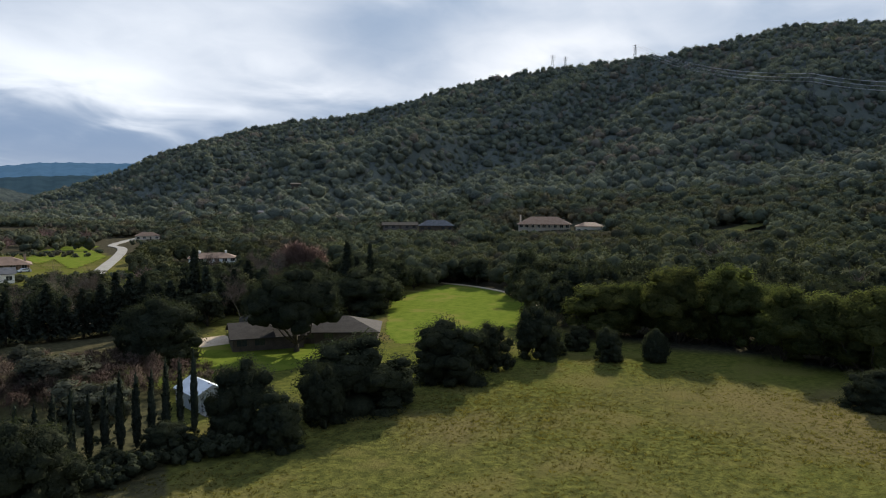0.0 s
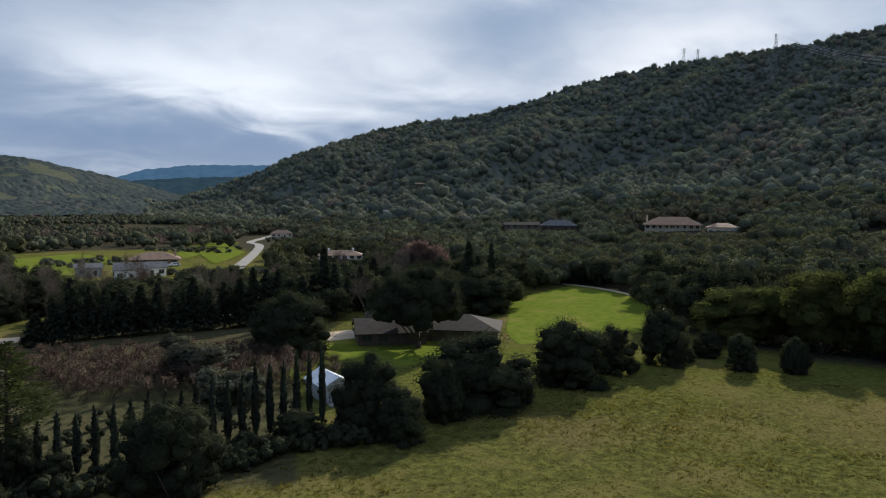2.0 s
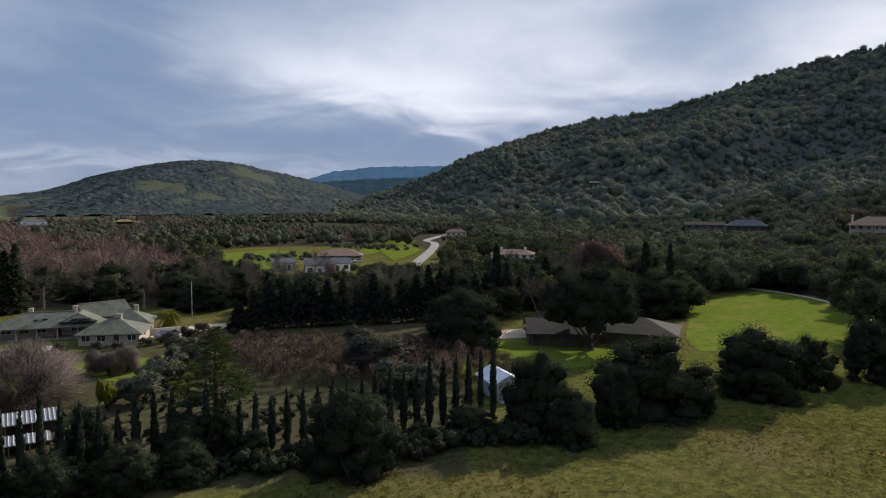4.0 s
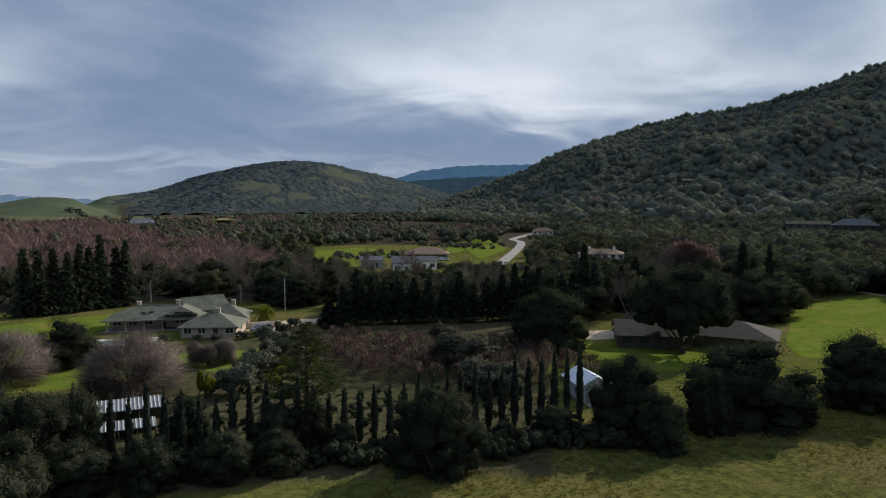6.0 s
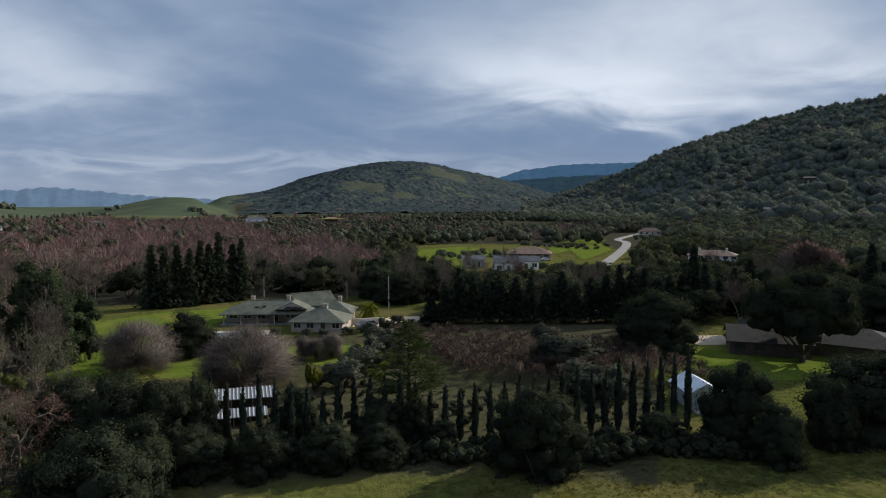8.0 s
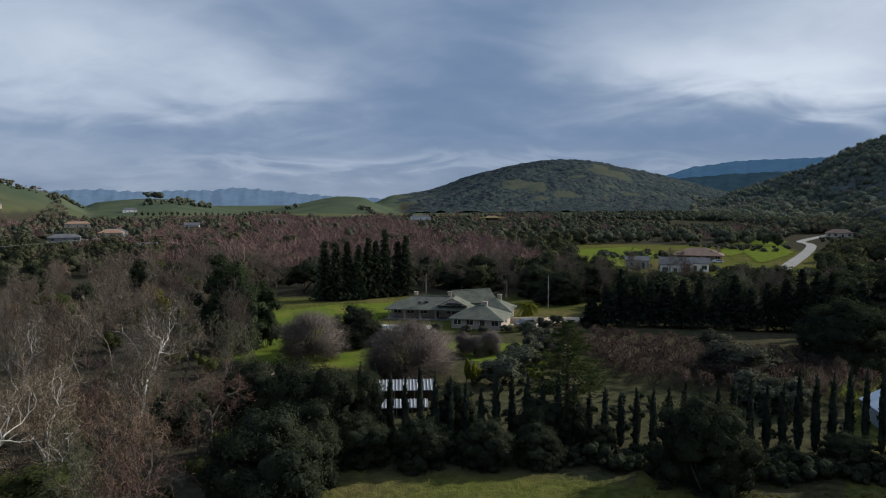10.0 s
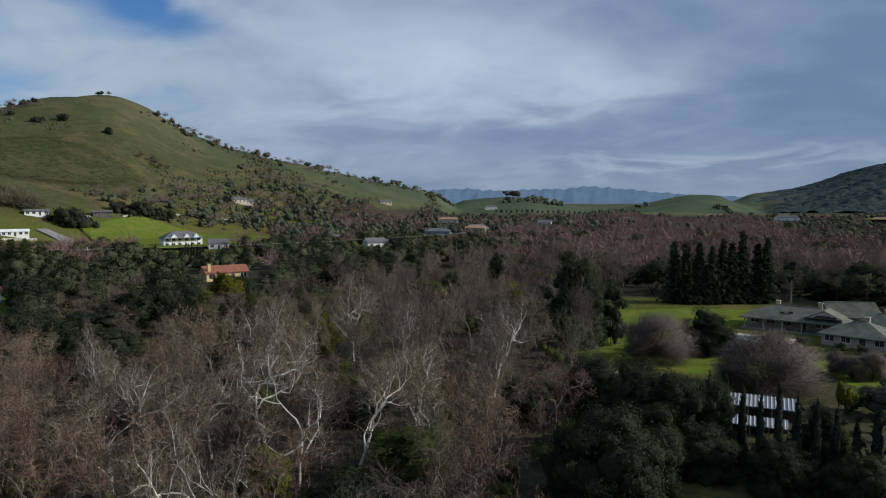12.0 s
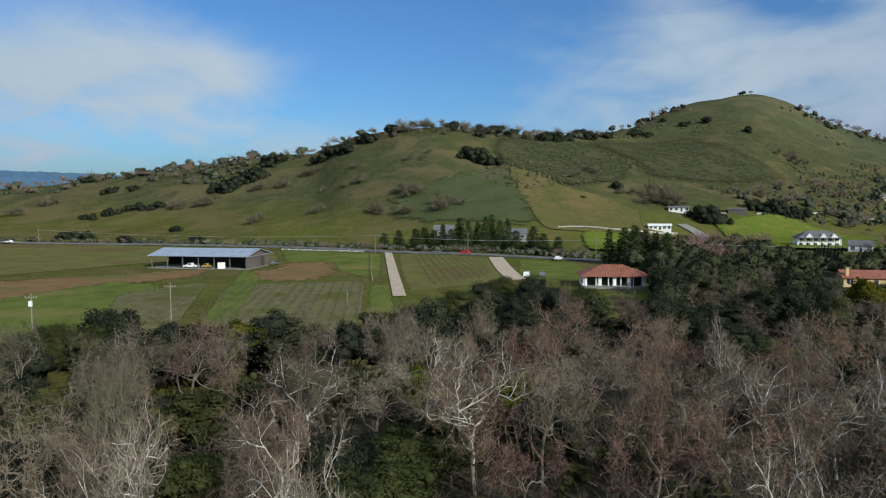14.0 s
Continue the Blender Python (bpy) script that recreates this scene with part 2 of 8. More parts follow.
MID_LEAF = surface("valley_foliage", (0.062, 0.074, 0.054), (0.120, 0.128, 0.082), 0.10, 1.0, bump=0.9, depth=0.35, vary=0.35, grain=9.0, gloss=0.0, sheer=0.12, tint=(1.4, 1.5, 0.8), third=(0.090, 0.080, 0.056))
# distance haze is mixed into these foliage colours, hence paler and bluer
HAZY_HILL_CANOPY = canopy_material("hazy_hill_canopy", (0.106, 0.124, 0.108), (0.186, 0.202, 0.146), (0.158, 0.140, 0.118), 0.86, 0.18)
HAZY_UNDERWOOD = canopy_material("hill_underwood", (0.082, 0.098, 0.092), (0.130, 0.144, 0.122), (0.115, 0.110, 0.100))
HAZY_FAR_CANOPY = canopy_material("hazy_far_canopy", (0.036, 0.048, 0.053), (0.064, 0.078, 0.072), (0.068, 0.067, 0.062), 0.9)
SLOPE_LEAF = surface("slope_foliage", (0.046, 0.056, 0.040), (0.100, 0.106, 0.062), 0.10, 1.0, bump=0.9, depth=0.35, vary=0.7, grain=9.0, gloss=0.0, sheer=0.22, third=(0.078, 0.072, 0.050))
SCRUB = surface("olive_scrub", (0.056, 0.062, 0.034), (0.098, 0.100, 0.056), 0.3, 1.0, bump=0.8, depth=0.3, vary=0.5, gloss=0.0, third=(0.105, 0.092, 0.062))
TWIG = surface("bare_twig", (0.109, 0.087, 0.066), (0.215, 0.177, 0.136), 0.2, 0.95, bump=0, vary=0.8, gloss=0.05, third=(0.186, 0.132, 0.094))
RUST_TWIG = surface("rusty_twig", (0.124, 0.080, 0.057), (0.230, 0.156, 0.116), 0.25, 0.95, bump=0, vary=0.8, gloss=0.05)
MOSS_TWIG = surface("mossy_twig", (0.085, 0.078, 0.050), (0.165, 0.151, 0.099), 0.25, 0.95, bump=0, vary=0.8, gloss=0.05)
WINTER_TWIG = surface("mauve_twig", (0.150, 0.125, 0.114), (0.240, 0.200, 0.182), 0.3, 0.95, bump=0, vary=0.4, sheer=0.3, tint=(1.0, 1.0, 1.0), gloss=0.05)
ORCHARD_TWIG = surface("orchard_twig", (0.080, 0.058, 0.050), (0.140, 0.102, 0.086), 0.3, 0.95, bump=0, vary=0.7, gloss=0.05)
THICKET = surface("tangled_brush", (0.045, 0.038, 0.028), (0.095, 0.078, 0.058), 0.2, 1.0, bump=0, vary=0.8, gloss=0.0, third=(0.10, 0.066, 0.050))
RUSSET = surface("russet_twig", (0.165, 0.115, 0.095), (0.265, 0.185, 0.150), 0.3, 0.95, bump=0, vary=0.7, gloss=0.05)
PALE_BARK = surface("sycamore_bark", (0.25, 0.225, 0.19), (0.62, 0.59, 0.53), 0.9, 0.8, bump=0.5, depth=0.03, gloss=0.2, spread=(0.3, 0.55))
MOSS_BARK = surface("mossy_bark", (0.088, 0.075, 0.056), (0.225, 0.196, 0.155), 0.9, 0.9, bump=0.6, depth=0.04, gloss=0.1)
DARK_BARK = surface("oak_bark", (0.035, 0.028, 0.020), (0.085, 0.068, 0.050), 2.0, 0.9, bump=0.8, depth=0.05, gloss=0.15)
ASPHALT = surface("asphalt", (0.09, 0.09, 0.088), (0.16, 0.158, 0.15), 0.3, 0.9, bump=0.2, depth=0.02, third=(0.2, 0.195, 0.18))
PALE_ROAD = surface("concrete_road", (0.165, 0.160, 0.148), (0.255, 0.247, 0.228), 0.25, 0.9, bump=0.2, depth=0.02)
GRAVEL = surface("gravel", (0.37, 0.29, 0.21), (0.53, 0.43, 0.33), 0.5, 0.95, bump=0.5, depth=0.04, gloss=0.05)
EARTH = surface("bare_earth", (0.160, 0.098, 0.050), (0.210, 0.138, 0.074), 0.15, 1.0, bump=0.5, depth=0.06, gloss=0.0, third=(0.120, 0.118, 0.042), fade=True)
PLASTER = surface("cream_plaster", (0.52, 0.44, 0.34), (0.62, 0.54, 0.43), 0.4, 0.85, bump=0.1, depth=0.01)
WHITE_WALL = surface("white_paint", (0.66, 0.66, 0.63), (0.78, 0.78, 0.76), 0.3, 0.7, bump=0.05, depth=0.01)
YELLOW_WALL = surface("yellow_plaster", (0.52, 0.38, 0.16), (0.62, 0.47, 0.22), 0.4, 0.85, bump=0.1, depth=0.01)
DARK_WOOD = surface("dark_wood_siding", (0.045, 0.034, 0.026), (0.085, 0.064, 0.048), 0.8, 0.8, bump=0.3, depth=0.02)
SHINGLE = surface("brown_shingle", (0.028, 0.025, 0.023), (0.052, 0.046, 0.042), 0.9, 0.9, bump=0.4, depth=0.03, gloss=0.12)
GREEN_TILE = surface("green_glazed_tile", (0.092, 0.098, 0.074), (0.170, 0.172, 0.132), 0.8, 0.75, bump=0.4, depth=0.03, gloss=0.15, grain=12.0)
RED_TILE = surface("red_clay_tile", (0.19, 0.070, 0.045), (0.30, 0.115, 0.075), 0.7, 0.8, bump=0.4, depth=0.04)
CLAY_TILE = surface("tan_clay_tile", (0.26, 0.155, 0.10), (0.36, 0.235, 0.16), 0.7, 0.8, bump=0.4, depth=0.04)
TERRACE = surface("pale_paving", (0.36, 0.34, 0.30), (0.46, 0.44, 0.39), 0.5, 0.85, bump=0.1, depth=0.01)
POOL = surface("pool_water", (0.20, 0.27, 0.29), (0.26, 0.33, 0.35), 0.4, 0.1, bump=0.1, depth=0.02, gloss=0.5)
# pinkish cream villa plaster, darkened to carry the shade on its walls
SHADED_ROSE_PLASTER = surface("shaded_rosy_plaster", (0.34, 0.275, 0.225), (0.43, 0.355, 0.295), 0.4, 0.85, bump=0.1, depth=0.01)
RED_BROWN_TILE = surface("brown_clay_tile", (0.150, 0.095, 0.068), (0.225, 0.150, 0.112), 0.7, 0.85, bump=0.4, depth=0.04)
TAN_WALL = surface("tan_stucco", (0.30, 0.21, 0.15), (0.38, 0.28, 0.20), 0.4, 0.85, bump=0.1, depth=0.01)
GREY_ROOF = surface("grey_shingle", (0.10, 0.10, 0.105), (0.17, 0.17, 0.175), 0.7, 0.95, bump=0.3, depth=0.03, gloss=0.05)
SHEET = surface("weathered_sheet", (0.16, 0.17, 0.18), (0.25, 0.26, 0.27), 0.6, 0.7, bump=0.1, depth=0.01, gloss=0.2)
TIN = surface("galvanised_sheet", (0.42, 0.47, 0.54), (0.58, 0.63, 0.69), 0.5, 0.42, metal=0.55, bump=0.1, depth=0.01, gloss=0.5)
BARN_WALL = surface("brown_sheet_siding", (0.085, 0.074, 0.066), (0.13, 0.115, 0.10), 0.5, 0.6, bump=0.2, depth=0.02)
GLASS = surface("window_glass", (0.02, 0.024, 0.028), (0.035, 0.04, 0.045), 0.4, 0.12, bump=0, gloss=0.6)
STEEL = surface("grey_steel", (0.24, 0.25, 0.26), (0.36, 0.37, 0.38), 2.0, 0.5, metal=0.7, bump=0)
CABLE = surface("cable", (0.40, 0.40, 0.41), (0.5, 0.5, 0.51), 2.0, 0.5, metal=0.5, bump=0)
POLE_WOOD = surface("pole_wood", (0.16, 0.13, 0.10), (0.26, 0.22, 0.17), 2.0, 0.9, bump=0.3, depth=0.01)
RUBBER = surface("tyre_rubber", (0.015, 0.015, 0.015), (0.03, 0.03, 0.03), 5.0, 0.8, bump=0)
CAR_WHITE = surface("white_car_paint", (0.68, 0.68, 0.68), (0.76, 0.76, 0.76), 1.0, 0.25, bump=0, gloss=0.6)
CAR_GREY = surface("grey_car_paint", (0.10, 0.10, 0.11), (0.15, 0.15, 0.16), 1.0, 0.25, bump=0, gloss=0.6)
CAR_YELLOW = surface("yellow_machine_paint", (0.28, 0.19, 0.05), (0.36, 0.25, 0.07), 1.0, 0.4, bump=0, gloss=0.5)
VINE = surface("vine", (0.040, 0.046, 0.026), (0.080, 0.082, 0.046), 0.8, 0.9, bump=0, vary=0.7)
STONE = surface("rubble_stone", (0.22, 0.16, 0.12), (0.36, 0.27, 0.21), 0.6, 0.9, bump=0.5, depth=0.1)
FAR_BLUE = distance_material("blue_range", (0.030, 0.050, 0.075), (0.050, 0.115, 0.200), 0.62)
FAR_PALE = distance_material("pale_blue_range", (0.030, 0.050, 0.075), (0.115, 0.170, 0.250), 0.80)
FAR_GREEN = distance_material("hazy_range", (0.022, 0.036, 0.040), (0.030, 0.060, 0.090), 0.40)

# ---- the lie of the land: bearings in degrees anticlockwise from +y, metres ----
def wave(x, y):
    """A rolling pattern between about -1 and 1."""
    s = 0
    for k, (a, b, c) in enumerate(((1, 0.31, 0.2), (-0.42, 1, 1.7), (0.74, -0.68, 3.1), (1.9, 0.9, 0.6), (-1.1, 2.1, 4.4), (2.9, -2.3, 2.2), (-3.7, -1.9, 5.0))):
        s = s + np.sin(a * x + b * y + c + 0.8 * np.sin(0.6 * b * x - 0.7 * a * y + c)) / (1 + 0.55 * k)
    return s / 3.0


def rise(az, table):
    return np.interp(az, *np.array(table).T)


# for each range (crest table; steepness, folds' depth and size, trees' height, folds run down it): bearing, sight angle of its crest (with trees), crest distance, foot distance
SOUTH_HILL = ((-130, 9, 1300, 200), (-110, 11, 1300, 190), (-95, 12.4, 1300, 180), (-88.8, 12.62, 1300, 180), (-81.8, 12.84, 1300, 180), (-78.8, 12.24, 1290, 185), (-74.4, 11.54, 1270, 190),
              (-72.3, 11.57, 1260, 195), (-69.3, 11.07, 1260, 200), (-65.3, 10.85, 1260, 210), (-61.2, 10.19, 1270, 225), (-55.8, 8.97, 1290, 250), (-52.1, 7.73, 1310, 270),
              (-49.4, 7.11, 1330, 290), (-45, 6.65, 1360, 310), (-41.5, 5.89, 1400, 340), (-37.3, 4.6, 1480, 420), (-34.5, 3.66, 1560, 560), (-31.9, 2.2, 1650, 760), (-29.5, 1.45, 1720, 900),
              (-26.7, 0.53, 1800, 1000), (-24, -0.4, 1850, 1100))
CONE_HILL = ((-33, -0.4, 2500, 1700), (-29, 0.15, 2450, 1600), (-26.7, 0.53, 2400, 1550), (-22.1, 1.87, 2350, 1450), (-19.3, 2.47, 2300, 1400), (-16.2, 3.23, 2300, 1400), (-13, 3.3, 2300, 1400),
             (-10.4, 2.91, 2300, 1400), (-6.9, 2.17, 2300, 1450), (-3.1, 0.75, 2300, 1500), (-0.3, 0.55, 2300, 1600), (1.1, 0.2, 2300, 1650), (3, -0.4, 2300, 1700))
KNOLLS = ((-1, -0.7, 1500, 1200), (0.5, 0.0, 1500, 1150), (2.5, 0.34, 1500, 1150), (4.5, 0.38, 1500, 1100), (7, -0.2, 1500, 1100), (9.5, -0.95, 1500, 1100), (12, -0.9, 1450, 1050), (14.5, -0.3, 1400, 1050),
          (16.5, 0.12, 1400, 1050), (18, 0.22, 1400, 1050), (20.5, 0.1, 1400, 1050), (23, -0.2, 1400, 1050), (25, -0.8, 1400, 1050))
NORTH_HILL = ((21, -0.8, 1250, 950), (23.7, 0.1, 1200, 900), (25.8, 0.95, 1150, 820), (29, 1.5, 1100, 700), (33.6, 2.5, 1040, 620), (38.6, 3.55, 1000, 540), (40.2, 4.0, 970, 520), (42.4, 4.7, 940, 500), (44.8, 5.95, 920, 480),
              (46.2, 6.85, 910, 470), (48.5, 7.78, 900, 450), (50.5, 7.72, 890, 440), (54.8, 6.8, 860, 410), (56.9, 5.6, 800, 390), (60.8, 4.9, 700, 360), (67, 5.1, 630, 345), (72.5, 6.0, 610, 345),
              (76.2, 5.75, 610, 355), (80.7, 4.7, 630, 370), (82.6, 3.7, 660, 385), (86.5, 3.45, 690, 400), (89.9, 2.95, 720, 420), (94.8, 2.1, 760, 450), (100, 1.25, 800, 500), (106, 0.6, 850, 550),
              (118, 1.5, 850, 550), (130, 3.0, 800, 500))
RANGES = ((SOUTH_HILL, 1.65, 52.0, 75.0, 6.0, True), (CONE_HILL, 1.15, 46.0, 62.0, 4.0, True), (KNOLLS, 1.0, 2.0, 300.0, 0.0, False), (NORTH_HILL, 1.25, 15.0, 75.0, 0.0, False))


def height(x, y):
    """The ground's height at x, y (numbers or arrays)."""
    x, y = np.asarray(x, float), np.asarray(y, float)
    r, az = np.hypot(x, y), np.degrees(np.arctan2(-x, y))
    z = np.zeros_like(r)
    for table, power, rough, size, trees, slant in RANGES:
        t = np.array(table)
        edge = np.clip((az - t[0, 0]) / 3, 0, 1) * np.clip((t[-1, 0] - az) / 3, 0, 1)
        el, crest, foot = (sum(np.interp(az + o, t[:, 0], t[:, k]) * w for o, w in ((-1.0, 0.12), (-0.5, 0.22), (0, 0.32), (0.5, 0.22), (1.0, 0.12))) for k in (1, 2, 3))
        top = np.maximum(25 + crest * np.tan(np.radians(el)) - trees, 0) * edge
        s = np.clip((r - foot) / (crest - foot), 0, 1)
        beyond = np.clip((r - crest) / (0.9 * crest), 0, 1)
        body = top * np.where(r < crest, s ** power, 1 - beyond ** 1.5)
        u, v = np.radians(az) * 1000 / size + r / (size * 2.2), r / (size * 2.6)
        fold = wave(u, v) + 0.4 * wave(u * 2.3 + 5, v * 2.3) if slant else wave(x / size, y / size)
        body = body + rough * np.minimum(top / 80, 1) * fold * s * (1 - s) * 3.2 * (np.clip((r - 430) / 300, 0, 1) if slant else 1)
        z = np.maximum(z, body)
    return z + 1.2 * np.clip((r - 300) / 300, 0, 1) * wave(x / 90, y / 90)


def litter(x, y):
    """1 under woods, 0 on open grass."""
    r, az = np.hypot(x, y), np.degrees(np.arctan2(-x, y))
    belt = (az > 12) & (r < np.interp(az, (12, 18, 30, 50, 75, 110), (320, 330, 220, 150, 95, 95))) & (r > 14)
    forest = (az < -28) & (r > np.interp(az, (-100, -88, -75, -68, -60, -50, -28), (120, 123, 127, 135, 190, 260, 400)))
    cone = (az > -32) & (az < -1) & (r > 1400)
    # brown orchard ground; its far strip is darkened for the conifers' shade
    orchard = (x > 3) & (x < 95) & (y > 78) & (y < 142) & (az > -37) & (y > 84 + 0.2 * x) & ((x > 30) | (y < 130)) & (r < np.interp(az, (-37, -33, -10), (118, 150, 150)))
    row = (r > 63 + 3 * wave(x / 5, y / 5)) & (r < 104 + 5 * wave(x / 6, y / 6)) & (az < 14) & (az > -35)
    valley_ = (az > -46) & (az < 50) & (r > 185) & (r < 1000) & (height(x, y) < 14)
    valley_ &= ~((az > 33) & (r > 340))
    valley_ &= ~((az > -33.5) & (az < -14) & (r > 217) & (r < 408))
    return np.where(belt | forest | cone | valley_, 1.0, np.where(orchard, 0.75, np.where(row, 0.75, 0.0)))

# ---- building blocks ----
class Geo:
    """Vertices and faces, gathered as arrays."""

    def __init__(self):
        self.v, self.f, self.n, self.count = [], [], [], 0

    def add(self, verts, faces, normals=None):
        """normals: one for each vertex of soft growth; none keeps the faces' own."""
        verts = np.asarray(verts, float).reshape(-1, 3)
        self.v.append(verts)
        self.n.append(np.zeros_like(verts) if normals is None else np.asarray(normals, float).reshape(-1, 3))
        for n in sorted({len(q) for q in faces}):
            self.f.append(np.asarray([q for q in faces if len(q) == n], int) + self.count)
        self.count += len(verts)

    def arrays(self):
        return np.concatenate(self.v), [tuple(q) for f in self.f for q in f.tolist()]

    def tube(self, path, radii, sides=6, cap=False):
        path = np.asarray(path, float)
        ways = np.gradient(path, axis=0)
        ways /= np.linalg.norm(ways, axis=1)[:, None] + 1e-9
        ref = np.where(np.abs(ways[:, 2:]) > 0.9, [[1.0, 0, 0]], [[0, 0, 1.0]])
        u = np.cross(ways, ref)
        u /= np.linalg.norm(u, axis=1)[:, None] + 1e-9
        w = np.cross(ways, u)
        a = np.arange(sides) * 2 * np.pi / sides
        rings = path[:, None] + np.asarray(radii)[:, None, None] * (np.cos(a)[None, :, None] * u[:, None] + np.sin(a)[None, :, None] * w[:, None])
        k, i = np.meshgrid(np.arange(len(path) - 1), np.arange(sides), indexing="ij")
        j = (i + 1) % sides
        self.add(rings.reshape(-1, 3), np.stack([k * sides + i, k * sides + j, (k + 1) * sides + j, (k + 1) * sides + i], -1).reshape(-1, 4))
        if cap:
            for base, order in ((0, range(sides - 1, -1, -1)), ((len(path) - 1) * sides, range(sides))):
                self.add(rings.reshape(-1, 3)[base:base + sides], [list(order)])

    def box(self, x0, y0, z0, x1, y1, z1):
        v = [(x, y, z) for z in (z0, z1) for x, y in ((x0, y0), (x1, y0), (x1, y1), (x0, y1))]
        self.add(v, [(3, 2, 1, 0), (4, 5, 6, 7), (0, 1, 5, 4), (1, 2, 6, 5), (2, 3, 7, 6), (3, 0, 4, 7)])


def mesh_of(name, geo, material, smooth=False):
    v, f = geo.arrays()
    me = bpy.data.meshes.new(name)
    me.from_pydata(v.tolist(), [], f)
    me.materials.append(material)
    soft = np.concatenate(geo.n)
    if smooth or soft.any():
        me.polygons.foreach_set("use_smooth", [True] * len(me.polygons))
    me.update()
    if soft.any():
        me.normals_split_custom_set_from_vertices(soft.tolist())
    return me


def part(name, geo, material, parent, label="", smooth=False):
    ob = new(name, mesh_of(name, geo, material, smooth))
    ob.parent = parent
    return tagged(ob, label) if label else ob


def solid(name, geo, material, label, category, kind="", group="", smooth=False):
    return tagged(new(name, mesh_of(name, geo, material, smooth)), label, category, group, kind)


def thing(name, label, category, group="", at=None):
    ob = new(name)
    ob.empty_display_size = 0.3
    if at is not None:
        ob.matrix_basis = at
    return tagged(ob, label, category, group)


def ball(detail):
    bm = bmesh.new()
    bmesh.ops.create_icosphere(bm, subdivisions=detail, radius=1.0)
    v, f = np.array([q.co[:] for q in bm.verts]), np.array([[q.index for q in p.verts] for p in bm.faces])
    bm.free()
    return v, f


BALL_1, BALL_2 = ball(1), ball(2)
rng = np.random.default_rng(7)


def unit(n):
    d = rng.normal(size=(n, 3))
    return d / np.linalg.norm(d, axis=1)[:, None]


def leaves(geo, centres, radii, count, size, droop=0.0, long=1.0):
    """Small leaf sprays scattered over the clumps."""
    pick = rng.choice(len(centres), count, p=radii ** 2 / (radii ** 2).sum())
    out = unit(count)
    out[:, 2] = np.where(out[:, 2] < -0.3, -out[:, 2], out[:, 2])
    at = centres[pick] + out * (radii[pick] * rng.uniform(0.66, 1.18, count))[:, None]
    a = np.cross(out, unit(count))
    a /= np.linalg.norm(a, axis=1)[:, None] + 1e-9
    b = np.cross(out, a) + out * rng.uniform(-0.6, 0.6, count)[:, None]
    b[:, 2] -= droop
    s = (size * rng.uniform(0.6, 1.5, count))[:, None]
    blade = np.stack([at - a * s * 0.6, at + a * s * 0.6, at + b * s * 0.9 * long], 1)
    whole = (at - centres.mean(0)) / (np.ptp(centres, axis=0) + 1e-6)
    face = out * 0.45 + whole / (np.linalg.norm(whole, axis=1)[:, None] + 1e-9) * 0.6 + unit(count) * 0.35
    face /= np.linalg.norm(face, axis=1)[:, None]
    geo.add(blade, np.arange(3 * count).reshape(-1, 3), np.repeat(face, 3, 0))


def lumps(geo, centres, radii, shape=BALL_2, rough=0.2, squash=0.85):
    v, f = shape
    for c, r in zip(centres, radii):
        d = v * (r * rng.uniform(1 - rough, 1 + rough, (len(v), 1)))
        d[:, 2] *= squash
        geo.add(d + c, f, v)


def crown_clumps(wide, low, high, clumps, bushy=0.55, dome=False):
    """Clump centres filling a rounded, uneven crown."""
    d = unit(clumps * 3)
    d = d[d[:, 2] > -0.8][:clumps]
    n = len(d)
    reach = rng.uniform(bushy, 0.82, n)
    lean = 1 + 0.16 * np.sin(2 * np.arctan2(d[:, 1], d[:, 0]) + rng.uniform(0, 6)) + rng.uniform(-0.10, 0.10, n)
    mid, half = (low + high) / 2, (high - low) / 2
    if dome:
        d[:, :2] *= np.where(d[:, 2] < 0, 0.95 / (np.hypot(d[:, 0], d[:, 1]) + 1e-6), 1.0)[:, None]
    c = np.stack([d[:, 0] * wide * reach * lean, d[:, 1] * wide * reach * lean, mid + d[:, 2] * half * reach], 1)
    return c, rng.uniform(0.20, 0.36, n) * min(wide, half * 1.4)


def limbs(geo, base, tips, radius, bend=0.15):
    for tip in tips:
        tip = np.asarray(tip)
        way = tip - base
        mid = base + way * 0.5 + rng.normal(size=3) * np.linalg.norm(way) * bend * 0.5
        mid[2] -= 0.06 * np.linalg.norm(way)
        geo.tube([base, mid, tip], [radius, radius * 0.6, radius * 0.2], 5)


def broadleaf(name, label, category, leaf, tall=10.0, wide=5.0, low=2.0, clumps=24, count=1700, size=0.5, bark=None, bushy=0.5, core=BALL_2, long=1.0, dome=False):
    """An evergreen tree: trunk with limbs, and a crown of leaf clumps."""
    ob = thing(name, label, category)
    c, r = crown_clumps(wide, low, tall, clumps, bushy, dome)
    wood = Geo()
    fork = np.array([0, 0, low * 0.75 + 0.3])
    wood.tube([(0, 0, -0.3), (0.05, 0.03, fork[2] * 0.5), tuple(fork)], [0.06 * wide + 0.1, 0.05 * wide + 0.05, 0.045 * wide], 8)
    limbs(wood, fork, c[:: max(1, len(c) // 8)], 0.03 * wide)
    part("trunk", wood, bark or DARK_BARK, ob)
    crown = Geo()
    lumps(crown, c, r * 0.58, core, 0.3)
    heart = c.mean(0)
    lumps(crown, heart + (c[::4] - heart) * 0.55, r[::4] * 1.15, BALL_1, 0.25)
    leaves(crown, c, r, count, size, long=long)
    part("crown", crown, leaf, ob)
    return ob


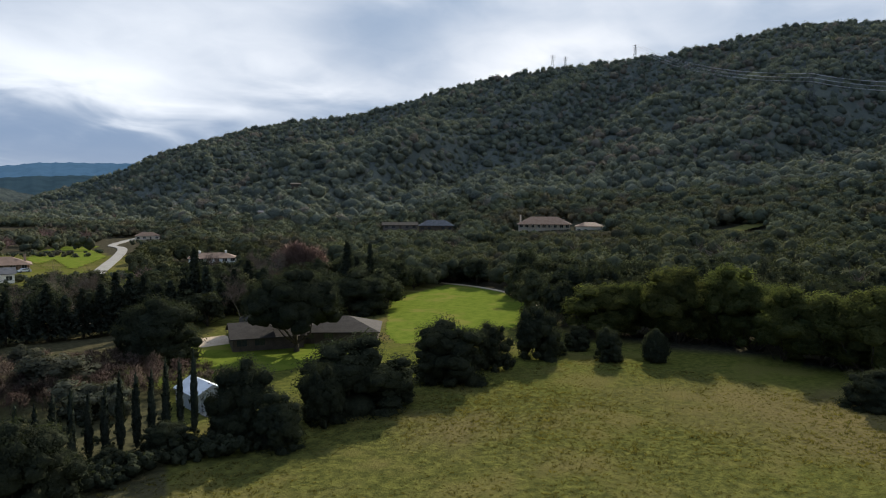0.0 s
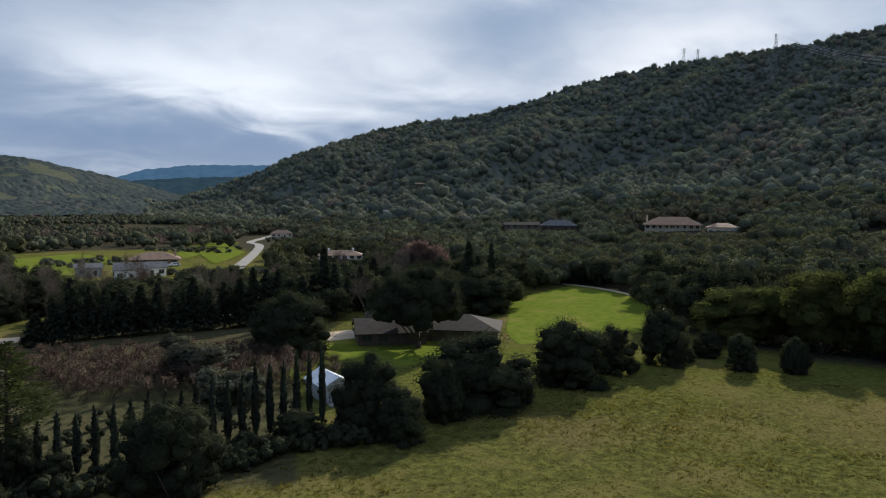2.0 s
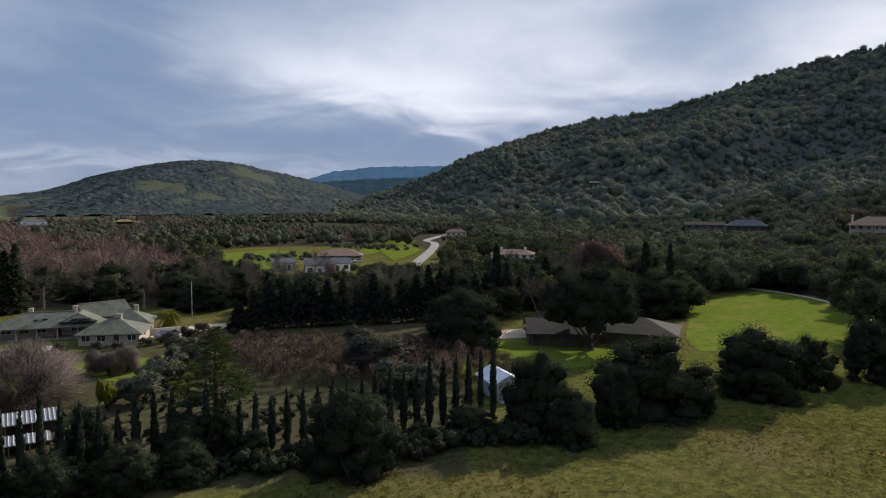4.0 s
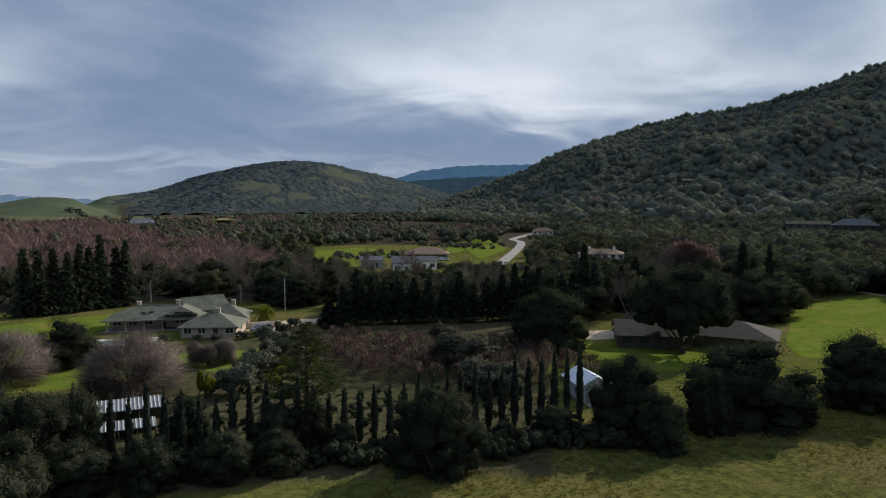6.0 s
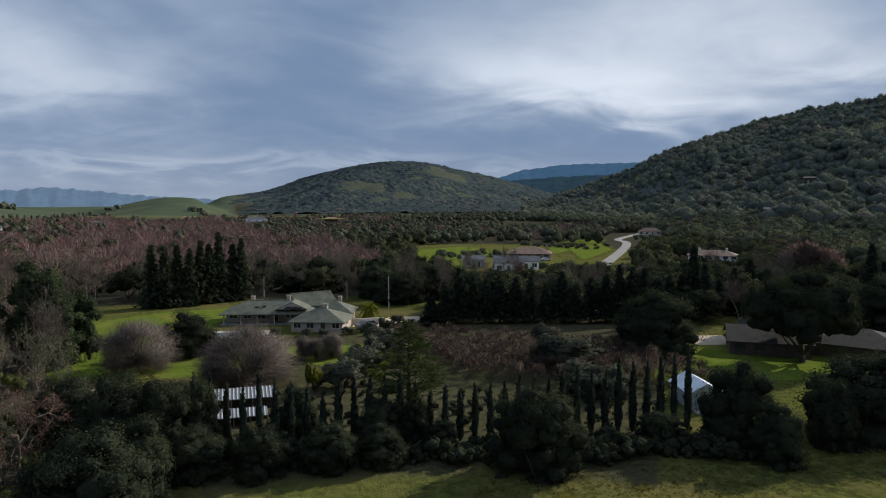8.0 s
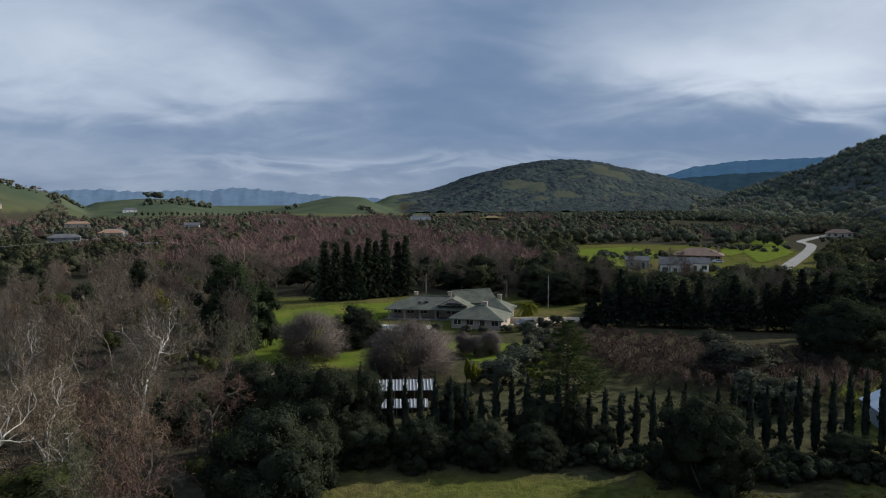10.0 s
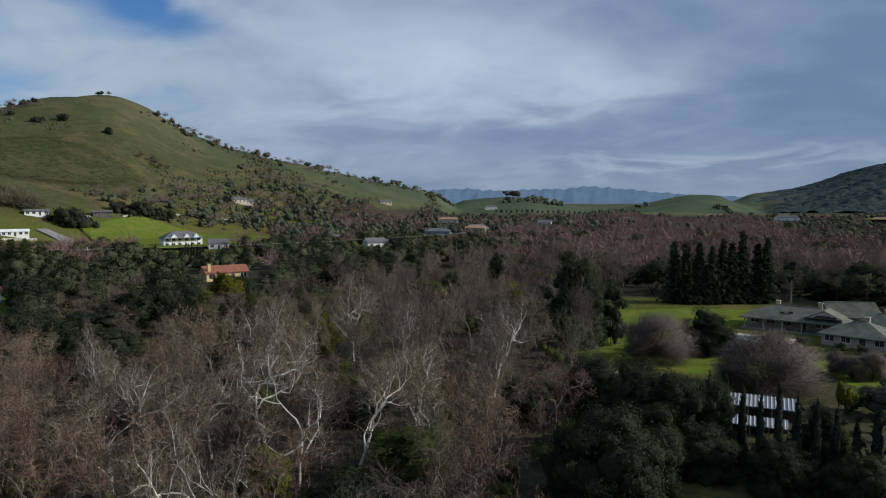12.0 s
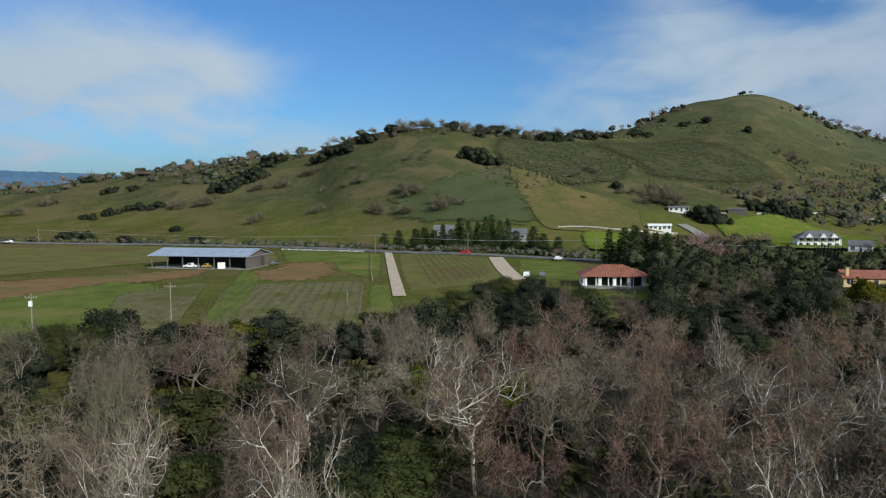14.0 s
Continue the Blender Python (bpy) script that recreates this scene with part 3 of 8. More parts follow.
def conifer(name, label, category, leaf, tall=20.0, wide=3.2, low=1.5, tiers=26, per=9, size=0.6, droop=0.3):
    """A conifer: a straight trunk and tiers of drooping branches carrying needle sprays."""
    ob = thing(name, label, category)
    wood, crown = Geo(), Geo()
    wood.tube([(0, 0, -0.3), (0, 0, tall * 0.5), (0, 0, tall * 0.98)], [tall * 0.018 + 0.05, tall * 0.011, 0.03], 7)
    inner = np.linspace(low, tall * 0.96, tiers)
    for k, z in enumerate(inner):
        reach = wide * (1 - ((z - low) / (tall - low)) ** 1.25) * rng.uniform(0.8, 1.1) + 0.15
        for q in range(per):
            a = rng.uniform(0, 2 * np.pi)
            long_ = reach * rng.uniform(0.65, 1.1)
            tip = np.array([math.cos(a) * long_, math.sin(a) * long_, z - droop * long_ + rng.uniform(-0.2, 0.3)])
            root = np.array([0, 0, z])
            side = np.array([-math.sin(a), math.cos(a), 0]) * long_ * 0.22
            mid = root * 0.45 + tip * 0.55 + np.array([0, 0, 0.12 * long_])
            crown.add([root, mid - side, tip, mid + side], [(0, 1, 2), (0, 2, 3)])
            for _ in range(4):
                p = root + (tip - root) * rng.uniform(0.35, 1.0) + rng.normal(size=3) * 0.1 * long_
                s = size * rng.uniform(0.6, 1.3)
                d, e = rng.normal(size=3) * s * 0.45, rng.normal(size=3) * s * 0.45
                d[2] -= 0.3 * s
                crown.add([p - e * 0.6, p + d, p + e * 0.6], [(0, 1, 2)])
    part("trunk", wood, DARK_BARK, ob)
    part("crown", crown, leaf, ob)
    return ob


def open_conifer(name, label, category, leaf, tall=12.0, wide=4.0, low=4.0, branches=70, blades=90, size=0.5, bark=None):
    """A conifer with level, feathery branches and its trunk in view."""
    ob = thing(name, label, category)
    wood, crown = Geo(), Geo()
    wood.tube([(0, 0, -0.3), (0.05, 0, tall * 0.5), (0, 0, tall * 0.99)], [tall * 0.022, tall * 0.014, 0.02], 8)
    for k in range(branches):
        s = (k + rng.uniform(0, 1)) / branches
        z = low + (tall - low) * s ** 1.15
        reach = wide * (1 - s) ** 0.75 * rng.uniform(0.55, 1.08) + 0.25
        a = k * 2.4 + rng.uniform(-0.5, 0.5)
        way = np.array([math.cos(a), math.sin(a), 0.16])
        tip = np.array([0, 0, z]) + way * reach
        wood.tube([(0, 0, z), tip], [0.012 * reach + 0.012, 0.006], 3)
        n = int(blades * (0.25 + reach / wide))
        at = np.array([0, 0, z]) + way * (reach * rng.uniform(0.18, 1.05, n) ** 0.8)[:, None] + rng.normal(size=(n, 3)) * np.array([0.22, 0.22, 0.10]) * (0.4 + 0.3 * reach)
        along = way * 0.5 + unit(n) * np.array([0.8, 0.8, 0.35])
        side = np.cross(along, unit(n))
        side /= np.linalg.norm(side, axis=1)[:, None] + 1e-9
        w = size * rng.uniform(0.6, 1.3, (n, 1))
        crown.add(np.stack([at - side * w * 0.16, at + side * w * 0.16, at + along * w], 1), np.arange(3 * n).reshape(-1, 3))
    part("trunk", wood, bark or DARK_BARK, ob)
    part("crown", crown, leaf, ob)
    return ob


def column(name, label, category, leaf, tall=8.0, wide=0.45, count=900, size=0.28):
    """A slim pencil cypress."""
    ob = thing(name, label, category)
    wood, crown = Geo(), Geo()
    wood.tube([(0, 0, -0.2), (0, 0, tall * 0.5)], [0.12, 0.06], 6)
    z = np.linspace(0.4, tall - 0.25, 34)
    w = wide * np.sin(np.pi * np.clip((z / tall) ** 0.62 * 0.96 + 0.04, 0, 1)) ** 0.7
    c = np.stack([rng.normal(size=34) * 0.03, rng.normal(size=34) * 0.03, z], 1)
    v, f = BALL_1
    for p, q in zip(c, w):
        crown.add(v * np.array([q, q, 0.5]) * rng.uniform(0.85, 1.1, (len(v), 1)) + p, f, v)
    leaves(crown, c, w, count, size, droop=-1.2)
    part("trunk", wood, DARK_BARK, ob)
    part("crown", crown, leaf, ob)
    return ob


def branching(tall, spread, levels, forks, thick, sides=(8, 6, 4, 3), fan=0.9):
    """A leafless tree: wood down to branches, then twigs as fine blades."""
    wood, fine = Geo(), Geo()
    tips = []

    def grow(p, way, length, radius, level):
        steps = 4 if level < 2 else 3 if level < 4 else 2
        path, d = [p], way / np.linalg.norm(way)
        for _ in range(steps):
            d = d + rng.normal(size=3) * (0.14 if level == 0 else 0.33)
            d[2] += 0.05 if level else 0.03
            d /= np.linalg.norm(d)
            path.append(path[-1] + d * length / steps)
        path = np.array(path)
        wood.tube(path, np.linspace(radius, radius * (0.62 if level == 0 else 0.4), steps + 1), sides[min(level, 3)])
        if level == levels:
            tips.append((path, d, length))
            return
        for k in range(forks[level]):
            at = rng.uniform(0.45 if level == 0 else 0.3, 1.0) if k else 1.0
            q = path[0] * 0 + np.array([np.interp(at * steps, np.arange(steps + 1), path[:, i]) for i in range(3)])
            a = rng.uniform(0, 2 * np.pi) if level else (k + rng.uniform(-0.3, 0.3)) * 2 * np.pi / forks[0]
            aside = np.array([math.cos(a), math.sin(a), rng.uniform(0.0, 0.5)])
            grow(q, d * rng.uniform(0.5, 1.0) + aside * fan * spread, length * rng.uniform(0.55, 0.85), radius * rng.uniform(0.46, 0.62), level + 1)

    grow(np.array([0.0, 0, -0.3]), np.array([rng.normal() * 0.08, rng.normal() * 0.08, 1]), tall * 0.34, thick, 0)
    return wood, fine, tips


def twigs(fine, tips, per, long_, width, sub=3):
    """Each branch end carries twigs; each twig carries finer ones."""
    starts, ways, lens = [], [], []
    for path, d, length in tips:
        n = per
        k = rng.uniform(0, len(path) - 1.001, n)
        i = k.astype(int)
        p = path[i] + (path[i + 1] - path[i]) * (k - i)[:, None]
        w = d * 0.6 + unit(n) * 0.9 + np.array([0, 0, 0.15])
        starts.append(p), ways.append(w / np.linalg.norm(w, axis=1)[:, None]), lens.append(long_ * rng.uniform(0.5, 1.3, n))
    p, w, s = np.concatenate(starts), np.concatenate(ways), np.concatenate(lens)

    def blades(p, w, s, width):
        n = len(p)
        side = np.cross(w, unit(n))
        side /= np.linalg.norm(side, axis=1)[:, None] + 1e-9
        fine.add(np.stack([p - side * width, p + side * width, p + w * s[:, None]], 1), np.arange(3 * n).reshape(-1, 3))

    blades(p, w, s, width)
    n = len(p) * sub
    j = np.repeat(np.arange(len(p)), sub)
    q = p[j] + w[j] * (s[j] * rng.uniform(0.2, 1.0, n))[:, None]
    v = w[j] * 0.5 + unit(n) * 0.9
    blades(q, v / np.linalg.norm(v, axis=1)[:, None], s[j] * rng.uniform(0.35, 0.8, n), width * 0.7)


def bare_tree(name, label, category, bark, twig, tall=15.0, spread=0.8, levels=3, forks=(4, 3, 3), thick=0.35, per=8, long_=1.3, width=0.022, sub=3):
    ob = thing(name, label, category)
    wood, fine, tips = branching(tall, spread, levels, forks, thick)
    twigs(fine, tips, per, long_, width, sub)
    top = max(v[:, 2].max() for v in fine.v)
    for geo in (wood, fine):
        geo.v = [v * (tall / top) for v in geo.v]
    part("trunk", wood, bark, ob, "pale mottled trunk and limbs" if bark is PALE_BARK else "")
    part("crown", fine, twig, ob)
    return ob


def domed_bare(name, label, category, tall, wide, low, blades, long_=0.9, width=0.012, limbs_=26, twig=None):
    """A leafless tree whose fine twigs fill a rounded dome."""
    ob = thing(name, label, category)
    wood, fine = Geo(), Geo()
    c, r = crown_clumps(wide * 0.8, low, tall, limbs_, 0.5, True)
    fork = np.array([0, 0, tall * 0.16])
    for k in range(3):
        a = k * 2.1 + rng.uniform(-0.3, 0.3)
        base = np.array([math.cos(a) * 0.25, math.sin(a) * 0.25, -0.2])
        wood.tube([base, base * 0.8 + fork * 0.6, fork + base * 1.6], [0.014 * tall, 0.011 * tall, 0.009 * tall], 6)
        limbs(wood, fork + base * 1.6, c[k::3], 0.006 * tall, 0.25)
    k = rng.choice(len(c), blades, p=r ** 2 / (r ** 2).sum())
    p = c[k] + unit(blades) * (r[k] * rng.uniform(0.0, 1.25, blades))[:, None]
    d = p - np.array([0, 0, tall * 0.3])
    d /= np.linalg.norm(d, axis=1)[:, None] + 1e-9
    w = d + unit(blades) * 0.7 + np.array([0, 0, 0.35])
    w /= np.linalg.norm(w, axis=1)[:, None]
    side = np.cross(w, unit(blades))
    side /= np.linalg.norm(side, axis=1)[:, None] + 1e-9
    size = long_ * rng.uniform(0.5, 1.2, blades)
    soft = d + unit(blades) * 0.5
    fine.add(np.stack([p - side * width, p + side * width, p + w * size[:, None]], 1), np.arange(3 * blades).reshape(-1, 3), np.repeat(soft / np.linalg.norm(soft, axis=1)[:, None], 3, 0))
    part("trunk", wood, DARK_BARK, ob)
    part("crown", fine, twig or TWIG, ob)
    return ob


def placed(x, y, scale=1.0, turn=0.0, flat=None, lift=0.0):
    """A pose on the ground."""
    return pose(x, y, float(height(x, y)) + lift, 0, 0, turn) @ Matrix.Diagonal((flat or scale, flat or scale, scale, 1))


def spread_points(inside, box, gap, seed, tries=40000):
    """Points at uneven spacing: gap may be a number or a function of x, y."""
    r = np.random.default_rng(seed)
    cell, kept, grid = 4.0, [], {}
    pts = r.uniform((box[0], box[1]), (box[2], box[3]), (tries, 2))
    pts = pts[inside(pts[:, 0], pts[:, 1])]
    gaps = gap(pts[:, 0], pts[:, 1]) if callable(gap) else np.full(len(pts), float(gap))
    cell = float(gaps.max()) if len(gaps) else 1.0
    for (x, y), g in zip(pts, gaps):
        i, j = int(x // cell), int(y // cell)
        if all((x - a) ** 2 + (y - b) ** 2 > g * g for di in (-1, 0, 1) for dj in (-1, 0, 1) for a, b in grid.get((i + di, j + dj), ())):
            grid.setdefault((i, j), []).append((x, y))
            kept.append((x, y))
    return np.array(kept)


def polar(x, y):
    return np.hypot(x, y), np.degrees(np.arctan2(-x, y))


def masses(name, label, category, material, protos, points, sizes, seed, sink=0.0):
    """Uncountable growth: simple trees joined into one object."""
    r = np.random.default_rng(seed)
    zs = height(points[:, 0], points[:, 1])
    vs, fs, ns, tones, count = [], [], [], [], 0
    for (x, y), z, s in zip(points, zs, sizes):
        v, f, *soft = protos[r.integers(len(protos))]
        a, w = r.uniform(0, 2 * np.pi), r.uniform(0.85, 1.2)
        c, q = math.cos(a), math.sin(a)
        vs.append(np.stack([(v[:, 0] * c - v[:, 1] * q) * s * w + x, (v[:, 0] * q + v[:, 1] * c) * s * w + y, v[:, 2] * s + z - sink * s], 1))
        if soft:
            o = soft[0]
            ns.append(np.stack([o[:, 0] * c - o[:, 1] * q, o[:, 0] * q + o[:, 1] * c, o[:, 2]], 1))
        fs.append(f + count)
        tones.append(np.full(len(v), r.random()))
        count += len(v)
    me = bpy.data.meshes.new(name)
    v, f = np.concatenate(vs), np.concatenate(fs)
    me.vertices.add(len(v)), me.loops.add(f.size), me.polygons.add(len(f))
    me.vertices.foreach_set("co", v.ravel()), me.loops.foreach_set("vertex_index", f.ravel())
    me.polygons.foreach_set("loop_start", np.arange(len(f)) * f.shape[1])
    me.materials.append(material)
    if ns:
        me.polygons.foreach_set("use_smooth", np.ones(len(f), bool))
    me.update(calc_edges=True)
    me.validate()
    me.attributes.new("tone", "FLOAT", "POINT").data.foreach_set("value", np.concatenate(tones))
    if ns:
        me.normals_split_custom_set_from_vertices(np.concatenate(ns).tolist())
    return tagged(new(name, me), label, category, kind="stuff")


def simple_tree(detail, rough, lobes, spray, wide=1.45):
    """A far tree as a few uneven lobes with ragged sprays, one metre tall; triangles only."""
    geo = Geo()
    c = np.concatenate([[[0, 0, 0.5]], rng.uniform((-0.34, -0.34, 0.22), (0.34, 0.34, 0.68), (lobes, 3))])
    r = np.concatenate([[0.42], rng.uniform(0.20, 0.34, lobes)])
    c[:, :2] *= wide * 0.8
    lumps(geo, c, r, detail, rough, 0.9)
    if spray:
        d = unit(spray)
        d[:, 2] = np.abs(d[:, 2]) - 0.2
        k = rng.integers(len(c), size=spray)
        p = c[k] + d * (r[k] * rng.uniform(0.9, 1.25, spray))[:, None]
        a, b = unit(spray) * 0.075, unit(spray) * 0.075
        geo.add(np.stack([p - a, p + b, p + a], 1), np.arange(3 * spray).reshape(-1, 3))
    return np.concatenate(geo.v), np.concatenate(geo.f)


def leafy_tree(lobes, spray, leaf=0.05):
    """A mid-distance tree as ragged leaf sprays round uneven lobes, one metre tall; triangles only."""
    geo = Geo()
    c = np.concatenate([[[0, 0, 0.42]], rng.uniform((-0.42, -0.42, 0.2), (0.42, 0.42, 0.74), (lobes, 3))])
    r = np.concatenate([[0.38], rng.uniform(0.16, 0.27, lobes)])
    lumps(geo, c, r * 0.86, BALL_1, 0.24, 0.95)
    d = unit(spray)
    d[:, 2] = np.where(d[:, 2] < -0.4, -d[:, 2], d[:, 2])
    k = rng.choice(len(c), spray, p=r ** 2 / (r ** 2).sum())
    p = c[k] + d * (r[k] * rng.uniform(0.70, 1.16, spray))[:, None]
    a, b = unit(spray) * leaf * 0.8, unit(spray) * leaf * 1.1
    face = d + (p - np.array([0, 0, 0.3])) * 1.2 + unit(spray) * 0.15
    geo.add(np.stack([p - a, p + b, p + a], 1), np.arange(3 * spray).reshape(-1, 3), np.repeat(face / np.linalg.norm(face, axis=1)[:, None], 3, 0))
    return np.concatenate(geo.v), np.concatenate(geo.f), np.concatenate(geo.n)


def round_tree(shape, lobes=0, spray=0, leaf=0.062):
    """A far tree seen as a rounded crown with an uneven top, one metre tall; triangles only."""
    geo = Geo()
    c = np.concatenate([[[0, 0, 0.5]], rng.uniform((-0.3, -0.3, 0.35), (0.3, 0.3, 0.7), (lobes, 3))])
    v, f = shape
    for p, r in zip(c, np.r_[0.52, rng.uniform(0.26, 0.36, lobes)]):
        d = v * (r * 0.92 * rng.uniform(0.80, 1.16, (len(v), 1)))
        geo.add(d * np.array([1.0, 1.0, 0.95]) + p, f, v)
    if spray:
        d = unit(spray)
        d[:, 2] = np.where(d[:, 2] < -0.2, -d[:, 2], d[:, 2])
        k = rng.integers(len(c), size=spray)
        p = c[k] + d * (np.where(k == 0, 0.52, 0.32) * rng.uniform(0.72, 1.12, spray))[:, None]
        a, b = unit(spray) * leaf, unit(spray) * leaf * 1.3
        face = d + unit(spray) * 0.2
        geo.add(np.stack([p - a, p + b, p + a], 1), np.arange(3 * spray).reshape(-1, 3), np.repeat(face / np.linalg.norm(face, axis=1)[:, None], 3, 0))
    return np.concatenate(geo.v), np.concatenate(geo.f), np.concatenate(geo.n)


def simple_bare(blades, stem=True):
    """A far leafless tree, one metre tall, all thin blades; triangles only."""
    d = unit(blades)
    d[:, 2] = np.abs(d[:, 2]) * 0.9 + 0.1
    root = np.array([0, 0, 0.3]) + d * rng.uniform(0.0, 0.32, (blades, 1))
    tip = root + (d + unit(blades) * 0.8) * rng.uniform(0.12, 0.3, (blades, 1))
    side = np.cross(d, unit(blades))
    side = side / (np.linalg.norm(side, axis=1)[:, None] + 1e-9) * rng.uniform(0.004, 0.012, (blades, 1))
    v = np.stack([root - side, root + side, tip], 1).reshape(-1, 3)
    t = np.array([[-0.025, 0, -0.02], [0.025, 0, -0.02], [0, 0, 0.55], [0, -0.025, -0.02], [0, 0.025, -0.02], [0, 0, 0.5]])
    if stem:
        v = np.concatenate([v, t])
    return v, np.arange(len(v)).reshape(-1, 3)


def scatter_hash(a, b, p, q):
    return np.abs(np.sin(a * p + b * q) * 43758.5453) % 1.0


def canopy(name, label, az, start, stop, rows, crowns, material, cover, power=1.0):
    """Unbroken far woodland: rounded crowns of several sizes crowding over the slope, each with its own tone."""
    A, S = np.meshgrid(np.radians(az), np.linspace(0, 1, rows) ** power, indexing="xy")
    R = start(az)[None, :] * (1 - S) + stop(az)[None, :] * S
    x, y = -R * np.sin(A), R * np.cos(A)
    lift, tone = np.zeros(x.shape), np.zeros(x.shape)
    for n, (span, tall, share) in enumerate(crowns):
        u, v = x / span + 0.35 * wave(x / span / 3, y / span / 3), y / span
        i, j = np.floor(u), np.floor(v)
        for di in (-1, 0, 1):
            for dj in (-1, 0, 1):
                a, b = i + di, j + dj
                h, k, m = scatter_hash(a, b, 127.1 + n, 311.7), scatter_hash(a, b, 269.5, 183.3 + n), scatter_hash(a, b, 71.7 + n, 97.3)
                size = np.where(m < share, 0.60 + 0.45 * ((h * 7.3 + k * 3.1) % 1.0), 1e-3)
                d = np.hypot(u - (a + 0.1 + 0.8 * h), v - (b + 0.1 + 0.8 * k)) / size
                top = tall * (0.45 + 0.55 * size) * (0.65 + 0.7 * ((m * 13.7 + h) % 1.0)) * np.sqrt(np.clip(1 - d * d, 0, 1))
                tone = np.where(top > lift, (h * 5.7 + k * 9.1 + m * 3.3) % 1.0, tone)
                lift = np.maximum(lift, top)
    keep = cover(x, y)
    z = height(x, y) - 1.0 + (lift + 0.6 * wave(x / 1.7, y / 1.7)) * keep - 4 * (1 - keep)
    n = len(az)
    k, q = np.meshgrid(np.arange(rows - 1), np.arange(n - 1), indexing="ij")
    f = np.stack([k * n + q, k * n + q + 1, (k + 1) * n + q + 1, (k + 1) * n + q], -1).reshape(-1, 4)
    f = f[keep.ravel()[f].max(1) > 0.02]
    me = bpy.data.meshes.new(name)
    v = np.stack([x, y, z], -1).reshape(-1, 3)
    me.vertices.add(len(v)), me.loops.add(f.size), me.polygons.add(len(f))
    me.vertices.foreach_set("co", v.ravel()), me.loops.foreach_set("vertex_index", f[:, ::-1].ravel())
    me.polygons.foreach_set("loop_start", np.arange(len(f)) * 4)
    me.polygons.foreach_set("use_smooth", np.ones(len(f), bool))
    me.materials.append(material)
    me.update(calc_edges=True)
    me.attributes.new("tone", "FLOAT", "POINT").data.foreach_set("value", tone.ravel())
    return tagged(new(name, me), label, "trees", kind="stuff")


# ---- the ground ----
def make_ground():
    az = np.radians(np.concatenate([np.arange(-112, 124, 0.42), np.arange(124, 248, 4.0)]))
    r = np.concatenate([[0.0], np.geomspace(8, 4800, 155)])
    R, A = np.meshgrid(r, az, indexing="ij")
    x, y = -R * np.sin(A), R * np.cos(A)
    z = height(x, y)
    n = len(az)
    v = np.stack([x, y, z], -1).reshape(-1, 3)
    k, i = np.meshgrid(np.arange(len(r) - 1), np.arange(n), indexing="ij")
    j = (i + 1) % n
    f = np.stack([k * n + i, (k + 1) * n + i, (k + 1) * n + j, k * n + j], -1).reshape(-1, 4)
    me = bpy.data.meshes.new("ground")
    me.vertices.add(len(v)), me.loops.add(f.size), me.polygons.add(len(f))
    me.vertices.foreach_set("co", v.ravel()), me.loops.foreach_set("vertex_index", f[:, ::-1].ravel())
    me.polygons.foreach_set("loop_start", np.arange(len(f)) * 4)
    me.polygons.foreach_set("use_smooth", np.ones(len(f), bool))
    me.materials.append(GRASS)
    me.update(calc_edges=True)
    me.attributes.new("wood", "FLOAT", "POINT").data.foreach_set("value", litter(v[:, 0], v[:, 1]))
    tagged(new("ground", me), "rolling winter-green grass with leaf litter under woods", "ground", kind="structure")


make_ground()


def far_range(name, label, material, table, distance, depth, rough):
    """A distant crest: bearings and sight angles, with folds running down it."""
    az = np.arange(table[0][0], table[-1][0], 0.12)
    el = rise(az, table)
    geo, rows = Geo(), 9
    pts = []
    for k in range(rows):
        s = k / (rows - 1)
        r = distance - depth * (1 - s) + 60 * wave(az * 1.7, s * 2 + az)
        top = 25 + distance * np.tan(np.radians(el)) + rough * wave(az * 6, az * 2.3) * 0.35
        z = top * s ** 0.8 + rough * wave(az * 2.5 + s, s * 3) * s * (1 - s) * 3 - 20 * (1 - s)
        pts.append(np.stack([-r * np.sin(np.radians(az)), r * np.cos(np.radians(az)), z], 1))
    n = len(az)
    f = [(k * n + i + 1, k * n + i, (k + 1) * n + i, (k + 1) * n + i + 1) for k in range(rows - 1) for i in range(n - 1)]
    geo.add(np.concatenate(pts), f)
    solid(name, geo, material, label, "mountain range", "structure", smooth=True)


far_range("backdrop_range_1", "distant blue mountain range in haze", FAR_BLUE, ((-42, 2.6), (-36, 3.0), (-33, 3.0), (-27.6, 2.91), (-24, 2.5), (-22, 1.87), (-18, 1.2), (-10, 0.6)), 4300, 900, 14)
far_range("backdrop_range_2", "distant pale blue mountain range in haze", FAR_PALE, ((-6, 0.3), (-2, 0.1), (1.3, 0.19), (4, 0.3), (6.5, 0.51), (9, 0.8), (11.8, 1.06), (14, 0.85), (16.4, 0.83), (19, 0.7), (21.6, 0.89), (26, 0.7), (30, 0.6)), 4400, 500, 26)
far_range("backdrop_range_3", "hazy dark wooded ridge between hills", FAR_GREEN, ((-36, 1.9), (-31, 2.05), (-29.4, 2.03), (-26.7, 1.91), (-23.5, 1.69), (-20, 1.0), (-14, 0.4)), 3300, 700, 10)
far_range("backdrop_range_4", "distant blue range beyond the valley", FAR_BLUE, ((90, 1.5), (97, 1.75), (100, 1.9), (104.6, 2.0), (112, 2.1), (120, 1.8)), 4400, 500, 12)

